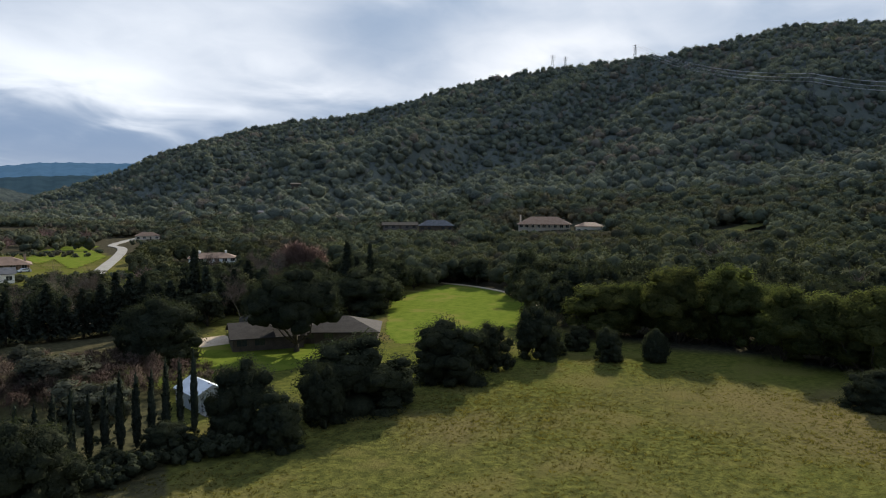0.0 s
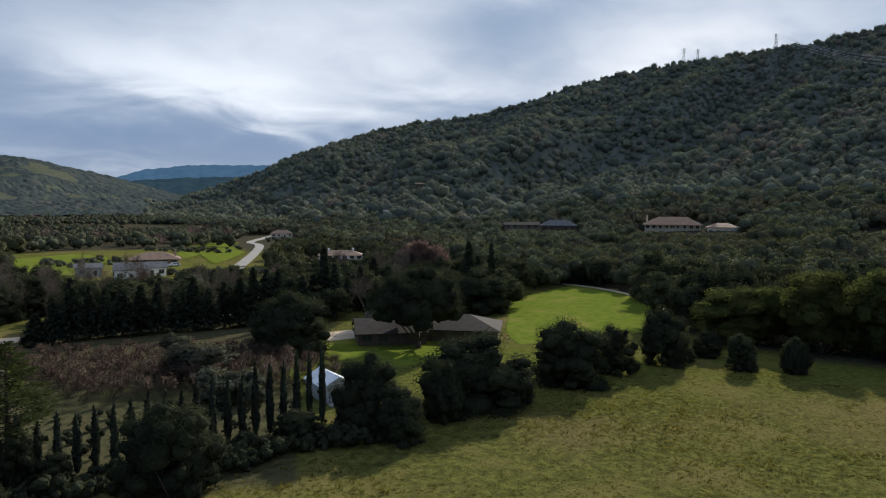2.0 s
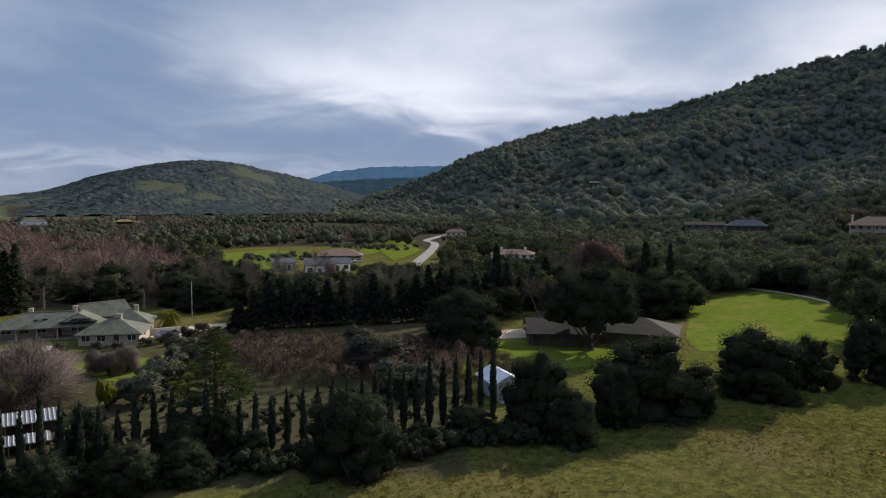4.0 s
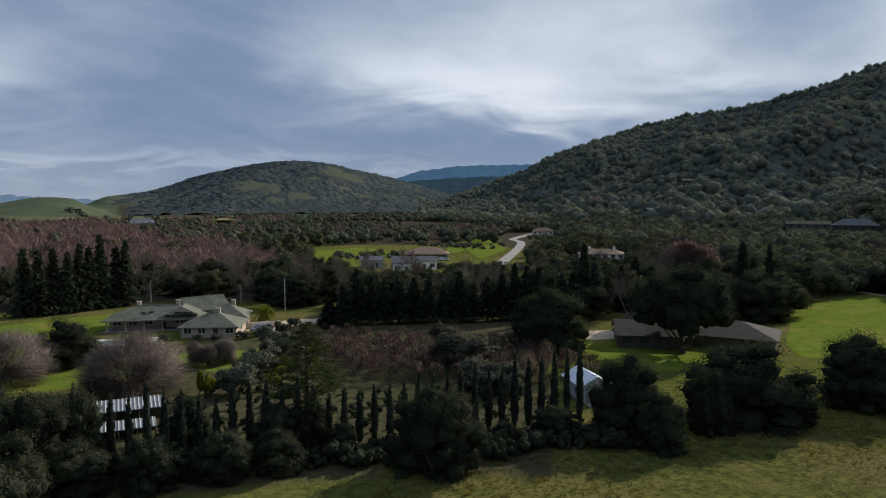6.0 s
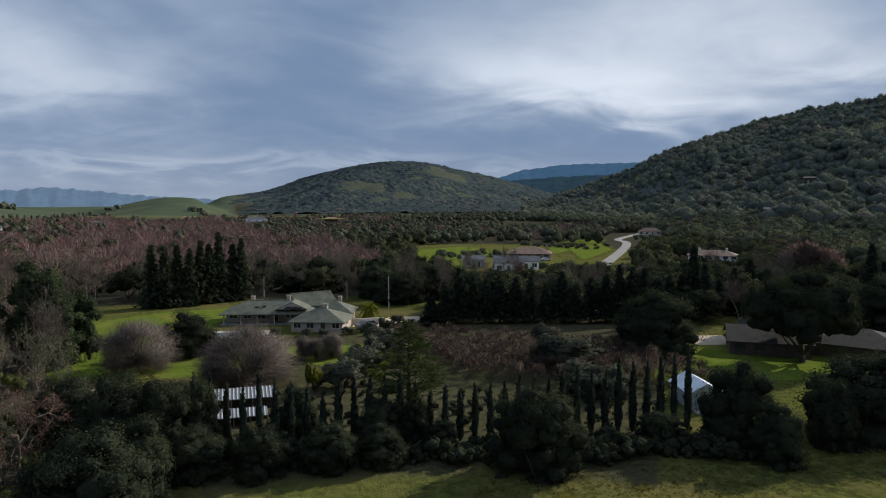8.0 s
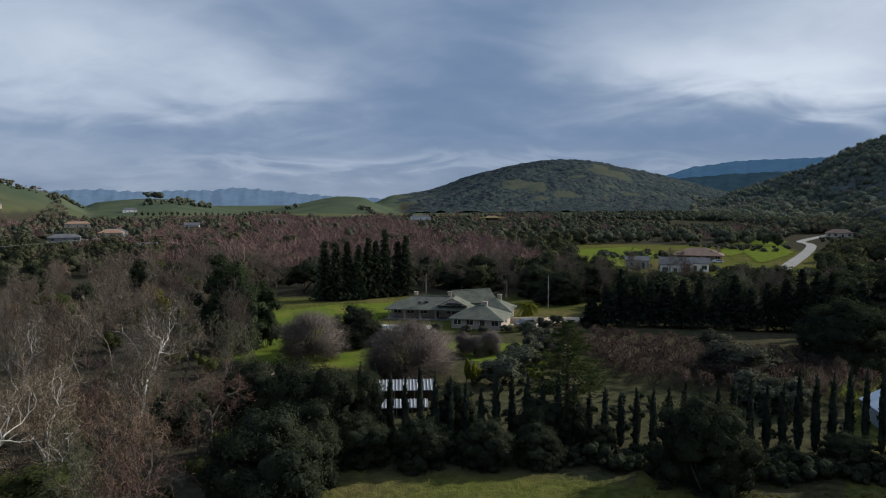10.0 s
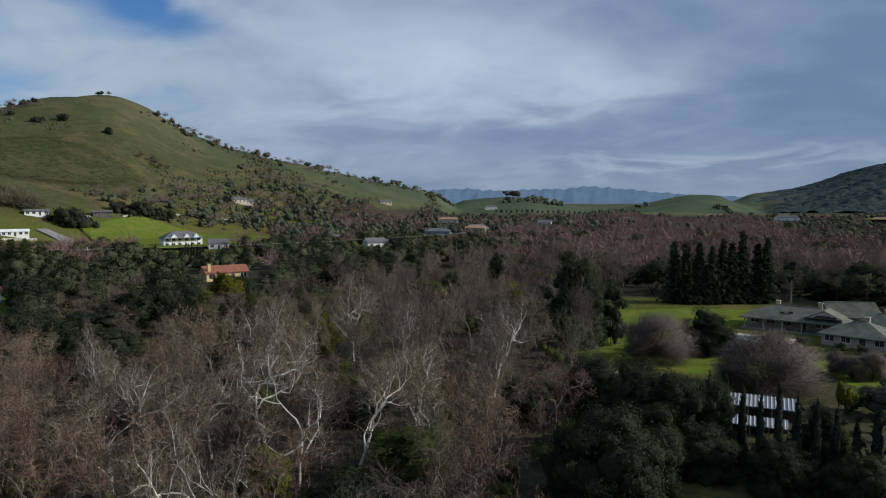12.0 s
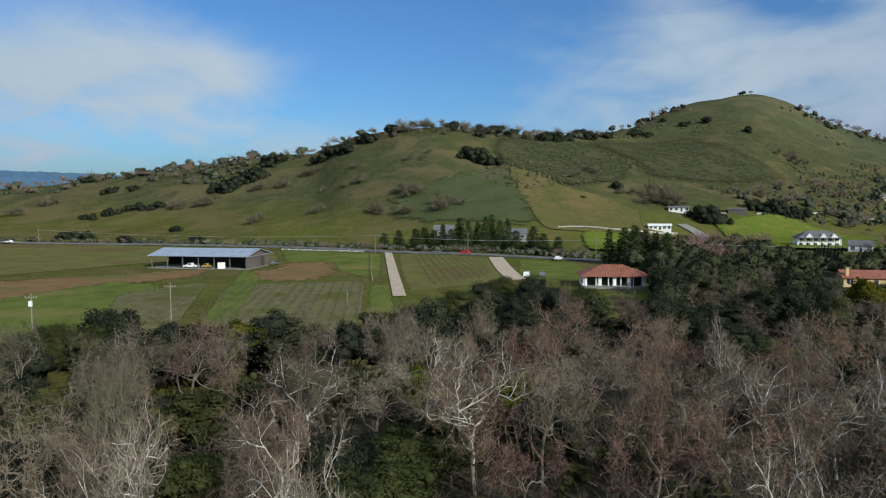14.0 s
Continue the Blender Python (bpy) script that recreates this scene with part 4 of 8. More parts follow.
# ---- single trees: x, y, height, spread ----
OAKS_BY_FIELD = ((50.0, 58.1, 8.8, 7.5), (50.3, 52.9, 5.9, 6.2), (66.3, 55.7, 9.2, 14.4), (82.6, 52.7, 9.0, 11.2), (92.5, 51.0, 7.3, 6.7), (104.2, 49.2, 8.8, 8.7), (108.2, 38.6, 5.6, 5.2),
    (107.9, 47.5, 2.6, 3.9), (113.2, 46.0, 4.4, 4.6), (100.9, 1.8, 5.1, 8.0), (69.7, 52.5, 5.3, 5.2), (58.3, 54.4, 7.2, 5.4), (27.0, 57.7, 8.2, 8.6))
OAKS_BY_HOUSE = ((85.2, 85.2, 14.7, 15.4), (122.0, 103.0, 10.6, 15.0), (112.0, 112.0, 10.4, 12.0), (67.8, 97.1, 10.8, 13.7), (65.3, 100.8, 9.0, 6.9), (95.2, 106.0, 9.6,
    7.0),)
EDGE_TREES = ((129.3, 33.2, 13.9, 12.1), (132.5, 24.7, 14.6, 11.0), (130.9, 28.6, 11.2, 6.5), (128.5, 47.6, 10.0, 14.6), (124.0, 9.5, 11.5, 12.7), (119.7, 1.7, 13.3, 12.8), (124.6, 14.9, 12.3, 8.7), (131.1, 41.8, 10.4, 8.9), (130.4, 20.1, 11.7, 9.8), (122.6, 5.5, 10.9, 8.0), (130.9, 43.9, 5.8, 7.9))
SHRUB_CONE = ((111.3, 31.8, 5.3, 4.6),)
CYPRESS_ROW = (9.2, 8.3, 8.6, 7.9, 7.7, 8.0, 6.8, 6.7, 7.3, 7.1, 6.4, 6.6, 6.6, 6.2, 6.0, 6.0, 5.5, 6.0, 5.5, 6.3, 7.5, 7.3, 7.3, 7.2, 7.0, 5.6, 6.2, 6.8, 7.2, 7.9, 6.7, 7.2, 8.1, 8.1)
CEDAR_SPOT = ((18.6, 71.2, 12.4, 8.4),)
CONIFER_ROW = ((39.7, 134.0, 5.5), (42.6, 134.1, 9.7), (45.7, 134.2, 10.9), (48.8, 134.3, 11.0), (51.2, 133.2, 10.2), (54.1, 132.7, 9.3), (57.0, 131.4, 9.7), (60.0,
    130.8, 8.9), (62.9, 129.6, 9.4), (65.9, 128.2, 10.8), (68.9, 127.7, 11.1), (71.6, 126.5, 10.5), (74.7, 125.9, 9.9), (77.9, 126.0, 10.9), (81.1, 126.2,
    11.4), (83.7, 125.8, 10.1), (86.6, 125.4, 11.3), (89.7, 125.6, 10.5),)
CONIFERS_BY_HOUSE = ((92.8, 125.9, 12.8), (95.1, 124.9, 13.4), (96.4, 122.7, 11.1), (103.1, 126.5, 10.5), (106.0, 125.3, 11.2), (111.2, 126.6, 10.2), (128.1, 115.5,
    10.5), (131.6, 114.0, 14.3), (136.7, 115.3, 11.5), (141.8, 115.0, 12.7),)
REDWOODS = ((-16.3, 176.7, 14.4), (-13.4, 176.1, 13.9), (-10.6, 177.6, 14.1), (-7.8, 178.1, 13.3), (-5.4, 179.5, 14.9), (-3.5, 180.8, 14.0), (-1.1, 182.3, 16.9),
    (2.2, 183.9, 13.6), (4.3, 184.2, 15.3),)
PINES = ((-26.8, 116.0, 16.1, 10.3), (-24.6, 116.4, 13.9, 8.8), (-21.2, 120.8, 11.3, 5.6),)
OAKS_BY_BELT = ((-10.2, 68.5, 9.4, 7.4), (-5.6, 68.8, 9.0, 7.4), (-2.9, 70.9, 7.7, 5.2), (-9.8, 55.2, 8.6, 9.7), (-12.6, 56.0, 6.8, 5.1), (-7.1, 61.9, 7.3, 6.0),)
OAKS_BY_HEDGE = ((3.0, 64.5, 5.6, 6.4), (9.0, 64.0, 5.2, 6.2), (14.0, 64.2, 4.6, 6.0), (-3.0, 65.5, 5.6, 6.6), (6.7, 74.3, 5.6, 6.0), (15.1, 68.3, 6.2, 6.3), (18.2, 67.5, 6.1, 4.5), (20.5, 65.7, 3.7, 4.1), (32.6, 62.1, 3.8, 4.8), (-6.0, 77.2, 6.3, 9.9),
    (-10.7, 79.2, 6.9, 9.5), (-16.0, 81.5, 6.3, 9.8), (-9.7, 64.7, 5.6, 9.6), (36.3, 60.5, 2.9, 4.2), (42.6, 60.6, 4.0, 5.7),)
OAKS_BY_VILLA = ((-6.2, 120.5, 7.1, 10.5), (48.9, 143.6, 7.4, 8.7), (40.5, 165.5, 8.2, 12.5), (50.9, 171.6, 8.7, 11.7), (37.6, 177.5, 8.7, 10.4), (27.2, 194.1, 8.5,
    12.8), (20.2, 197.2, 7.7, 14.5), (56.8, 140.1, 6.2, 7.4),)
BARE_BY_VILLA = ((2.6, 98.1, 7.0, 15.0), (25.4, 102.6, 3.5, 3.5), (16.2, 110.7, 3.6, 3.7), (12.1, 112.5, 3.1, 3.7), (13.5, 109.8, 3.1,
    3.2),)
OLIVES = ((48.6, 91.7, 5.3, 9.5), (50.4, 103.9, 4.8, 5.7), (44.4, 79.9, 4.3, 7.3), (14.9, 92.7, 3.9, 5.9), (24.3, 107.2, 4.9, 5.0), (20.7, 102.7, 4.7, 5.2),
    (18.2, 100.1, 3.7, 5.1), (47.8, 96.9, 3.6, 5.4), (46.7, 76.5, 4.1, 4.5), (46.4, 79.6, 3.8, 4.6), (24.4, 113.8, 4.3, 4.8),)
LIME_SHRUBS = ((24.1, 102.4, 2.3, 2.8), (26.8, 106.1, 2.9, 2.9), (21.8, 97.9, 1.8, 2.2), (20.0, 93.6, 2.1, 2.4), (28.9, 109.5, 2.6, 2.4), (31.9, 113.0, 1.9, 1.9),
    (11.0, 90.6, 3.6, 1.8), (10.2, 92.4, 3.7, 1.4),)
FAN_PALMS = ((9.7, 186.5, 7.2), (29.7, 175.5, 6.6),)
DATE_PALM = ((29.3, 145.9, 4.3),)

# yellow-green bushes and big pale sycamores standing out of the bare wood
WOOD_BUSHES = ((-35.5, 45.0, 5.0, 4.2), (-62.6, 94.6, 7.0, 6.5), (-105.0, 120.0, 9.0, 9.0), (-71.4, 31.2, 5.5, 6.0), (-61.3, 31.6, 4.6, 5.5), (-74.5, 21.6, 6.0, 7.0), (-104.1, 1.8, 7.5, 8.5), (-44.3, 135.0, 8.0, 8.0))
BIG_SYCAMORES = ((-35.0, 48.8, 13.0, 11.0), (-43.4, 54.2, 13.5, 12.0), (-27.4, 76.8, 14.0, 12.0), (-55.7, 20.5, 13.5, 13.0), (-47.9, 40.8, 11.0, 14.0), (-47.0, 51.5, 10.0, 10.0), (-31.9, 53.5, 11.5, 11.0), (-70, 8, 11, 11), (-30, 62, 12, 12), (-58, 75, 13, 11),
    (-66, 21, 13, 8), (-61.5, 51, 13, 6), (-59, 49.5, 12.5, 5), (-35.6, 5.5, 13, 9), (-37.5, -6.3, 13, 10), (-51, -6, 12, 8), (-51, 3.5, 12, 8), (-29.5, 31.7, 13, 9), (-46.8, 45, 12, 8), (-55.6, 92.6, 14, 9), (-40.8, 80, 13, 9))
VILLA_SHRUBS = ((14.5, 130.5, 1.6, 2.6), (17.5, 129.0, 1.4, 2.4), (22.0, 129.5, 1.5, 2.6), (26.0, 131.0, 2.0, 3.2), (9.0, 133.0, 1.5, 2.4), (4.0, 131.0, 1.8, 2.6), (30.0, 133.5, 2.2, 3.4), (33.5, 137.0, 2.0, 3.0))
# dark oaks between the bare wood and the fields
OAKS_BY_VINES = ((-128.0, 49.0, 8.5, 10.0), (-121.0, 41.0, 8.0, 9.5), (-126.0, 58.0, 8.5, 10.5), (-118.0, 66.0, 8.0, 10.0), (-114.0, 34.0, 7.5, 9.0), (-136.0, 56.0, 8.5, 10.0), (-140.0, 66.0, 8.0, 9.0), (-108.0, 26.0, 7.0, 8.5), (-112.0, 50.0, 8.0, 10.0), (-104.0, 12.0, 6.5, 8.0), (-106.0, -4.0, 6.5, 8.5), (-108.0, -16.0, 7.0, 9.0), (-104.0, -26.0, 7.5, 9.0), (-112.0, -24.0, 7.0, 8.0))


class Kind:
    """A kind of plant in a few shapes; each planting is a thing of its own."""

    def __init__(self, shapes, tall, wide, group):
        self.shapes, self.tall, self.wide, self.group, self.used = shapes, tall, wide, group, 0
        self.spans = []
        for ob in shapes:
            v = np.concatenate([np.array([q.co[:] for q in c.data.vertices]) for c in ob.children])
            self.spans.append((np.percentile(v[:, 2], 99.7), 2 * np.percentile(np.hypot(v[:, 0], v[:, 1]), 97)))

    def plant(self, x, y, tall, wide=None, turn=None):
        k = self.used
        self.used += 1
        high, span = self.spans[k % len(self.shapes)]
        s = tall / high
        w = wide / span if wide else s * rng.uniform(0.85, 1.15)
        m = placed(x, y, s, rng.uniform(0, 360) if turn is None else turn, w)
        ob = self.shapes[k % len(self.shapes)]
        ob = ob if k < len(self.shapes) else copy_thing(ob, m)
        ob.matrix_basis = m
        return tagged(ob, group=self.group)


def shapes(count, build, *args, **named):
    return [build(*args, **named) for _ in range(count)]


OAK = Kind(shapes(5, broadleaf, "oak_tree", "dark evergreen oak with a dense rounded crown", "tree", OAK_LEAF, 10, 4.8, -3.5, 54, 6000, 0.24, core=BALL_1, dome=True, bushy=0.4), 10.0, 10.0, "evergreen oaks")
BAY = Kind(shapes(4, broadleaf, "bay_tree", "olive-green broadleaf tree at the wood's edge", "tree", BAY_LEAF, 12, 4.6, -1.8, 54, 6000, 0.25, core=BALL_1, bushy=0.4), 12.0, 10.0, "trees at the edge of the wood")
OLIVE = Kind(shapes(3, broadleaf, "olive_tree", "grey-green olive tree with a loose crown", "tree", OLIVE_LEAF, 5, 2.5, -0.8, 30, 3200, 0.2, bushy=0.42, dome=True), 5.0, 5.5, "olive trees")
LIME = Kind(shapes(2, broadleaf, "yellow_shrub", "bright yellow-green garden shrub", "shrub", LIME_LEAF, 3, 1.3, 0.3, 12, 700, 0.22), 3.0, 2.8, "garden shrubs")
CONE = Kind(shapes(1, column, "conical_shrub", "dark conical shrub standing alone in the meadow", "shrub", OAK_LEAF, 5, 1.8, 5000, 0.2), 5.0, 4.4, "")
CYPRESS = Kind(shapes(3, column, "cypress_tree", "slim dark pencil cypress in a row", "tree", NEEDLE), 8.0, 0.95, "pencil cypresses")
DARK_CONIFER = Kind(shapes(3, conifer, "conifer_tree", "dense dark conifer in a screen row", "tree", NEEDLE, 11, 2.6, 1.7, 28, 11, 0.6), 11.0, 5.2, "screen conifers")
REDWOOD = Kind(shapes(3, conifer, "redwood_tree", "tall dark redwood behind the villa", "tree", REDWOOD_LEAF, 16, 2.6, 1.0, 36, 12, 0.7), 16.0, 5.2, "redwoods behind the villa")
CEDAR_TREE = Kind(shapes(1, open_conifer, "cedar_tree", "light green cedar with tiered open branches", "tree", CEDAR, 12, 4.0, 4.2, 80, 110, 0.42), 12.0, 8.0, "")
PINE = Kind(shapes(2, broadleaf, "pine_tree", "tall green pine at the edge of the bare wood", "tree", PINE_LEAF, 16, 4.4, -3.0, 90, 16000, 0.22, bushy=0.35), 16.0, 9.0, "pines")
MID_OAK = Kind(shapes(5, broadleaf, "oak_tree", "evergreen oak in the wood with a rounded crown", "tree", OAK_LEAF, 10, 4.7, 0.2, 40, 3600, 0.30, core=BALL_1, dome=True, bushy=0.35), 10.0, 10.0, "oaks in the wood")
MID_BAY = Kind(shapes(5, broadleaf, "bay_tree", "olive-green broadleaf tree in the wood", "tree", WOOD_LEAF, 12, 4.4, -1.0, 40, 3600, 0.30, core=BALL_1, bushy=0.35), 12.0, 10.0, "broadleaf trees in the wood")
SYCAMORE = Kind([bare_tree("leafless_tree", "leafless tree with mossy grey limbs and brown twigs", "tree", MOSS_BARK, (TWIG, RUST_TWIG, TWIG, MOSS_TWIG, TWIG, RUST_TWIG)[k], 15, 0.85, 4, (4, 3, 3, 3), 0.20, 7, 1.25, 0.032, 4) for k in range(6)],
                15.0, 12.0, "leafless trees")
BIG_SYCAMORE = Kind(shapes(4, bare_tree, "sycamore_tree", "big leafless sycamore with white crooked limbs", "tree", PALE_BARK, TWIG, 14, 0.95, 4, (4, 3, 3, 3), 0.17, 6, 1.1, 0.024, 4), 14.0, 12.0, "white sycamores")
SPARSE = Kind(shapes(3, bare_tree, "sycamore_sapling", "leafless grey-barked sycamore further back", "tree", MOSS_BARK, TWIG, 15, 0.8, 3, (4, 4, 3), 0.20, 11, 1.7, 0.034, 3), 15.0, 12.0, "leafless sycamores further back")
WINTER = Kind(shapes(3, domed_bare, "bare_tree", "leafless round-headed tree with fine purple-brown twigs", "tree", 8, 5, -1.5, 42000, 0.7, 0.013, 110, WINTER_TWIG), 8.0, 10.0, "bare garden trees")
FRUIT = Kind(shapes(3, domed_bare, "orchard_tree", "small leafless orchard tree with brown twigs", "tree", 3.4, 2.0, 0.5, 2000, 0.5, 0.012, 18, ORCHARD_TWIG), 3.4, 4.0, "orchard trees")
NEAR_OAK = Kind(shapes(6, broadleaf, "oak_tree", "dark evergreen oak with a dense crown down to the ground", "tree", OAK_LEAF, 10, 4.8, -4.5, 74, 17000, 0.145, core=BALL_2, dome=True, bushy=0.58), 10.0, 10.0, "evergreen oaks")
NEAR_BAY = Kind(shapes(4, broadleaf, "bay_tree", "olive-green broadleaf tree at the wood's edge", "tree", BAY_LEAF, 12, 4.6, -1.8, 56, 17000, 0.155, core=BALL_2, bushy=0.5), 12.0, 10.0, "trees at the edge of the wood")


def palm(name, label, tall, fronds, reach, fan):
    ob = thing(name, label, "palm")
    wood, crown = Geo(), Geo()
    wood.tube([(0, 0, -0.2), (0.08, 0, tall * 0.5), (0, 0, tall)], [0.3, 0.2, 0.22], 8)
    for k in range(fronds):
        a, up = rng.uniform(0, 6.283), rng.uniform(-0.5, 1.1)
        out, side = np.array([math.cos(a), math.sin(a), 0]), np.array([-math.sin(a), math.cos(a), 0])
        s = np.linspace(0, 1, 5)
        spine = np.array([0, 0, tall]) + out * (reach * s)[:, None] + np.array([0, 0, 1]) * (reach * (up * s - 0.9 * s ** 2))[:, None]
        half = reach * fan * np.array([0.1, 0.8, 1.0, 0.75, 0.05])
        drop = np.array([0, 0, -0.25]) * half[:, None]
        v = np.concatenate([spine - side * half[:, None] + drop, spine, spine + side * half[:, None] + drop])
        crown.add(v, [(k + i, k + i + 1, k + i + 6, k + i + 5) for k in (0, 5) for i in range(4)])
    part("trunk", wood, POLE_WOOD, ob)
    part("crown", crown, OAK_LEAF if fan > 0.1 else LIME_LEAF, ob)
    return ob


HOUSE_OAK = Kind(shapes(1, broadleaf, "oak_tree", "large spreading oak beside the dark house", "tree", OAK_LEAF, 14, 6.8, 1.2, 84, 24000, 0.16, dome=True, bushy=0.42), 14.0, 14.0, "evergreen oaks")
for k, (x, y, h, w) in enumerate(OAKS_BY_HOUSE):
    (HOUSE_OAK if k == 0 else NEAR_OAK).plant(x, y, h, w)
for x, y, h, w in OAKS_BY_FIELD + OAKS_BY_VINES[::2] + OAKS_BY_BELT + OAKS_BY_VILLA + tuple((x, y, h * (0.85 if y < 69 else 1.0), w * 0.9) for x, y, h, w in OAKS_BY_HEDGE):
    NEAR_OAK.plant(x, y, h, w)
for x, y, h, w in EDGE_TREES + OAKS_BY_VINES[1::2]:
    NEAR_BAY.plant(x, y, h, w * 1.1)
BUSH = Kind(shapes(2, broadleaf, "green_bush", "bright yellow-green bush in the bare wood", "shrub", LIME_LEAF, 5, 2.4, -1.0, 34, 4500, 0.2, dome=True), 5.0, 5.0, "bushes in the bare wood")
for x, y, h, w in WOOD_BUSHES:
    BUSH.plant(x, y, h, w)
for x, y, h, w in BIG_SYCAMORES:
    BIG_SYCAMORE.plant(x, y, h, w)
for x, y, h, w in SHRUB_CONE:
    CONE.plant(x, y, h, w)
for k, h in enumerate(CYPRESS_ROW):
    CYPRESS.plant(48.0 - 1.55 * k, 63.6 + 0.258 * k + rng.uniform(-0.15, 0.15), h, rng.uniform(0.8, 1.0))
for a in (*np.linspace(44.3, 42.6, 9), *np.linspace(40.3, 37.7, 10)):
    CYPRESS.plant(-312 * math.sin(radians(a)), 312 * math.cos(radians(a)), rng.uniform(5.4, 7.0), rng.uniform(1.2, 1.5))
for x, y, h, w in CEDAR_SPOT:
    CEDAR_TREE.plant(x, y, h, w)
for x, y, h in CONIFER_ROW + CONIFERS_BY_HOUSE:
    DARK_CONIFER.plant(x, y, h * rng.uniform(0.72, 1.20), rng.uniform(4.0, 5.8))
for x, y, h in REDWOODS:
    REDWOOD.plant(x, y, h + 0.5, rng.uniform(4.8, 6.0))
for x, y, h, w in PINES:
    PINE.plant(x, y, h, w * 0.85)
WINTER.plant(-12.6, 111.1, 7.2, 11.0)
for x, y, h, w in BARE_BY_VILLA:
    WINTER.plant(x, y, h * 1.12, w * 0.95)
RUSSET_TREE = Kind(shapes(1, domed_bare, "bare_tree", "large leafless tree with russet twigs below the hill", "tree", 13, 7, 1.0, 42000, 1.3, 0.035, 90, RUSSET), 13.0, 14.0, "")
RUSSET_TREE.plant(152.8, 151.2, 13.5, 14.5)
for x, y, h, w in OLIVES + VILLA_SHRUBS:
    OLIVE.plant(x, y, h, w)
for x, y, h, w in LIME_SHRUBS:
    LIME.plant(x, y, h, w)
for (x, y, h), shape in zip(FAN_PALMS, (1, 1)):
    palm("fan_palm", "tall fan palm by the villa", h - 0.8, 26, 1.3, 0.22).matrix_basis = placed(x, y)
for x, y, h in DATE_PALM:
    palm("date_palm", "stout date palm with arching yellow-green fronds", h - 1.8, 60, 3.0, 0.07).matrix_basis = placed(x, y)

# orchard rows
for k in range(12):
    for j in range(7):
        x, y = 29.5 + 2.7 * k + 0.5 * j + rng.uniform(-0.4, 0.4), 119 - 4.6 * j - 1.5 * k + rng.uniform(-0.4, 0.4)
        if math.hypot(x, y) > 88:
            FRUIT.plant(x, y, rng.uniform(2.9, 3.9), rng.uniform(3.4, 4.6))

# ---- woods ----
def inside(poly, x, y):
    """Whether points lie in a polygon."""
    poly, hit = np.asarray(poly, float), np.zeros(np.shape(x), bool)
    for (x0, y0), (x1, y1) in zip(poly, np.roll(poly, -1, 0)):
        hit ^= ((y0 > y) != (y1 > y)) & (x < (x1 - x0) * (y - y0) / (y1 - y0 + 1e-12) + x0)
    return hit


CLEARINGS = [
    ((98, 74), (108, 84), (147, 112), (190, 121), (181, 97), (158, 76), (124, 62)),              # glade
    ((55, 98), (82, 112), (118, 108), (112, 84), (80, 75), (56, 80)),                            # house lawn
    ((-26, 158), (-14, 170), (40, 172), (56, 150), (30, 105), (-4, 104), (-26, 116)),            # villa grounds
    ((55, 212), (98, 380), (150, 395), (222, 345), (118, 185)),                                  # far lawns
    ((-100, 132), (-113, 121), (-160, 172), (-162, 196), (-142, 188)),
    ((-186, 210), (-206, 188), (-300, 275), (-300, 330), (-262, 300)),
    ((-106, 73), (-115, 60), (-208, 96), (-200, 135), (-190, 132), (-106, 76)),
    ((-128, -40), (-150, 60), (-190, 60), (-220, 128), (-290, 128), (-390, 20), (-480, -130), (-300, -140)),
    ((-280, 250), (-230, 330), (-330, 420), (-430, 330), (-420, 230), (-330, 190)),              # paddocks
]
LANES = []


def clear_land(x, y):
    hit = np.zeros(np.shape(x), bool)
    for poly in CLEARINGS:
        hit |= inside(poly, x, y)
    for lane, half in LANES:
        for (x0, y0), (x1, y1) in zip(lane, lane[1:]):
            s = np.clip(((x - x0) * (x1 - x0) + (y - y0) * (y1 - y0)) / ((x1 - x0) ** 2 + (y1 - y0) ** 2), 0, 1)
            hit |= np.hypot(x - x0 - s * (x1 - x0), y - y0 - s * (y1 - y0)) < half
    return hit


LANES.append((((131, 226), (173, 285), (228, 359), (232, 392), (308, 473)), 14))
LANES.append((((100, 160), (131, 226)), 4))
LANES.append((((44, 144), (72, 139), (97, 140), (100, 160)), 4))
# houses that show above the trees before them: x, y, half width, base above ground
OPEN_VIEWS = ((341, 158, 17, 0.5), (347, 135, 10, 0.0), (326, 217, 12, 4.0), (330, 245, 12, 4.0), (357, 388, 7, 4.5), (466, 455, 14, 3.0), (184, 230, 12, 3.2), (126, 276, 13, 1.8), (302, 448, 12, 1.0),
              (97, 230, 8, 1.0), (107, 237, 7, 1.0), (91, 250, 6, 1.0), (-177, 318, 8, 2.2), (-193, 508, 10, 2.4), (-427, 521, 10, 1.6), (-251, 284, 7, 1.8), (-182, 664, 9, 2.4), (-201, 450, 11, 2.2),
              (-300, 700, 13, 1.0), (40, 900, 15, 1.5), (130, 880, 11, 1.5), (345, 62, 13, 1.8), (-151, 173, 9, 0.8), (-174.7, 106.2, 10, 0.6))


def capped(x, y, tall):
    """Tree heights kept below the open views."""
    r, az = polar(x, y)
    z = height(x, y)
    for hx, hy, half, base in OPEN_VIEWS:
        d, a = polar(hx, hy)
        slope = (float(height(hx, hy)) + base - 25) / d
        before = (np.abs(az - a) < np.degrees((half + 2) / d)) & (r < d) & (r > 110)
        tall = np.where(before, np.minimum(tall, 25 + r * slope - z), tall)
        tall = np.where(np.hypot(x - hx, y - hy) < half, 0.0, tall)
    return tall


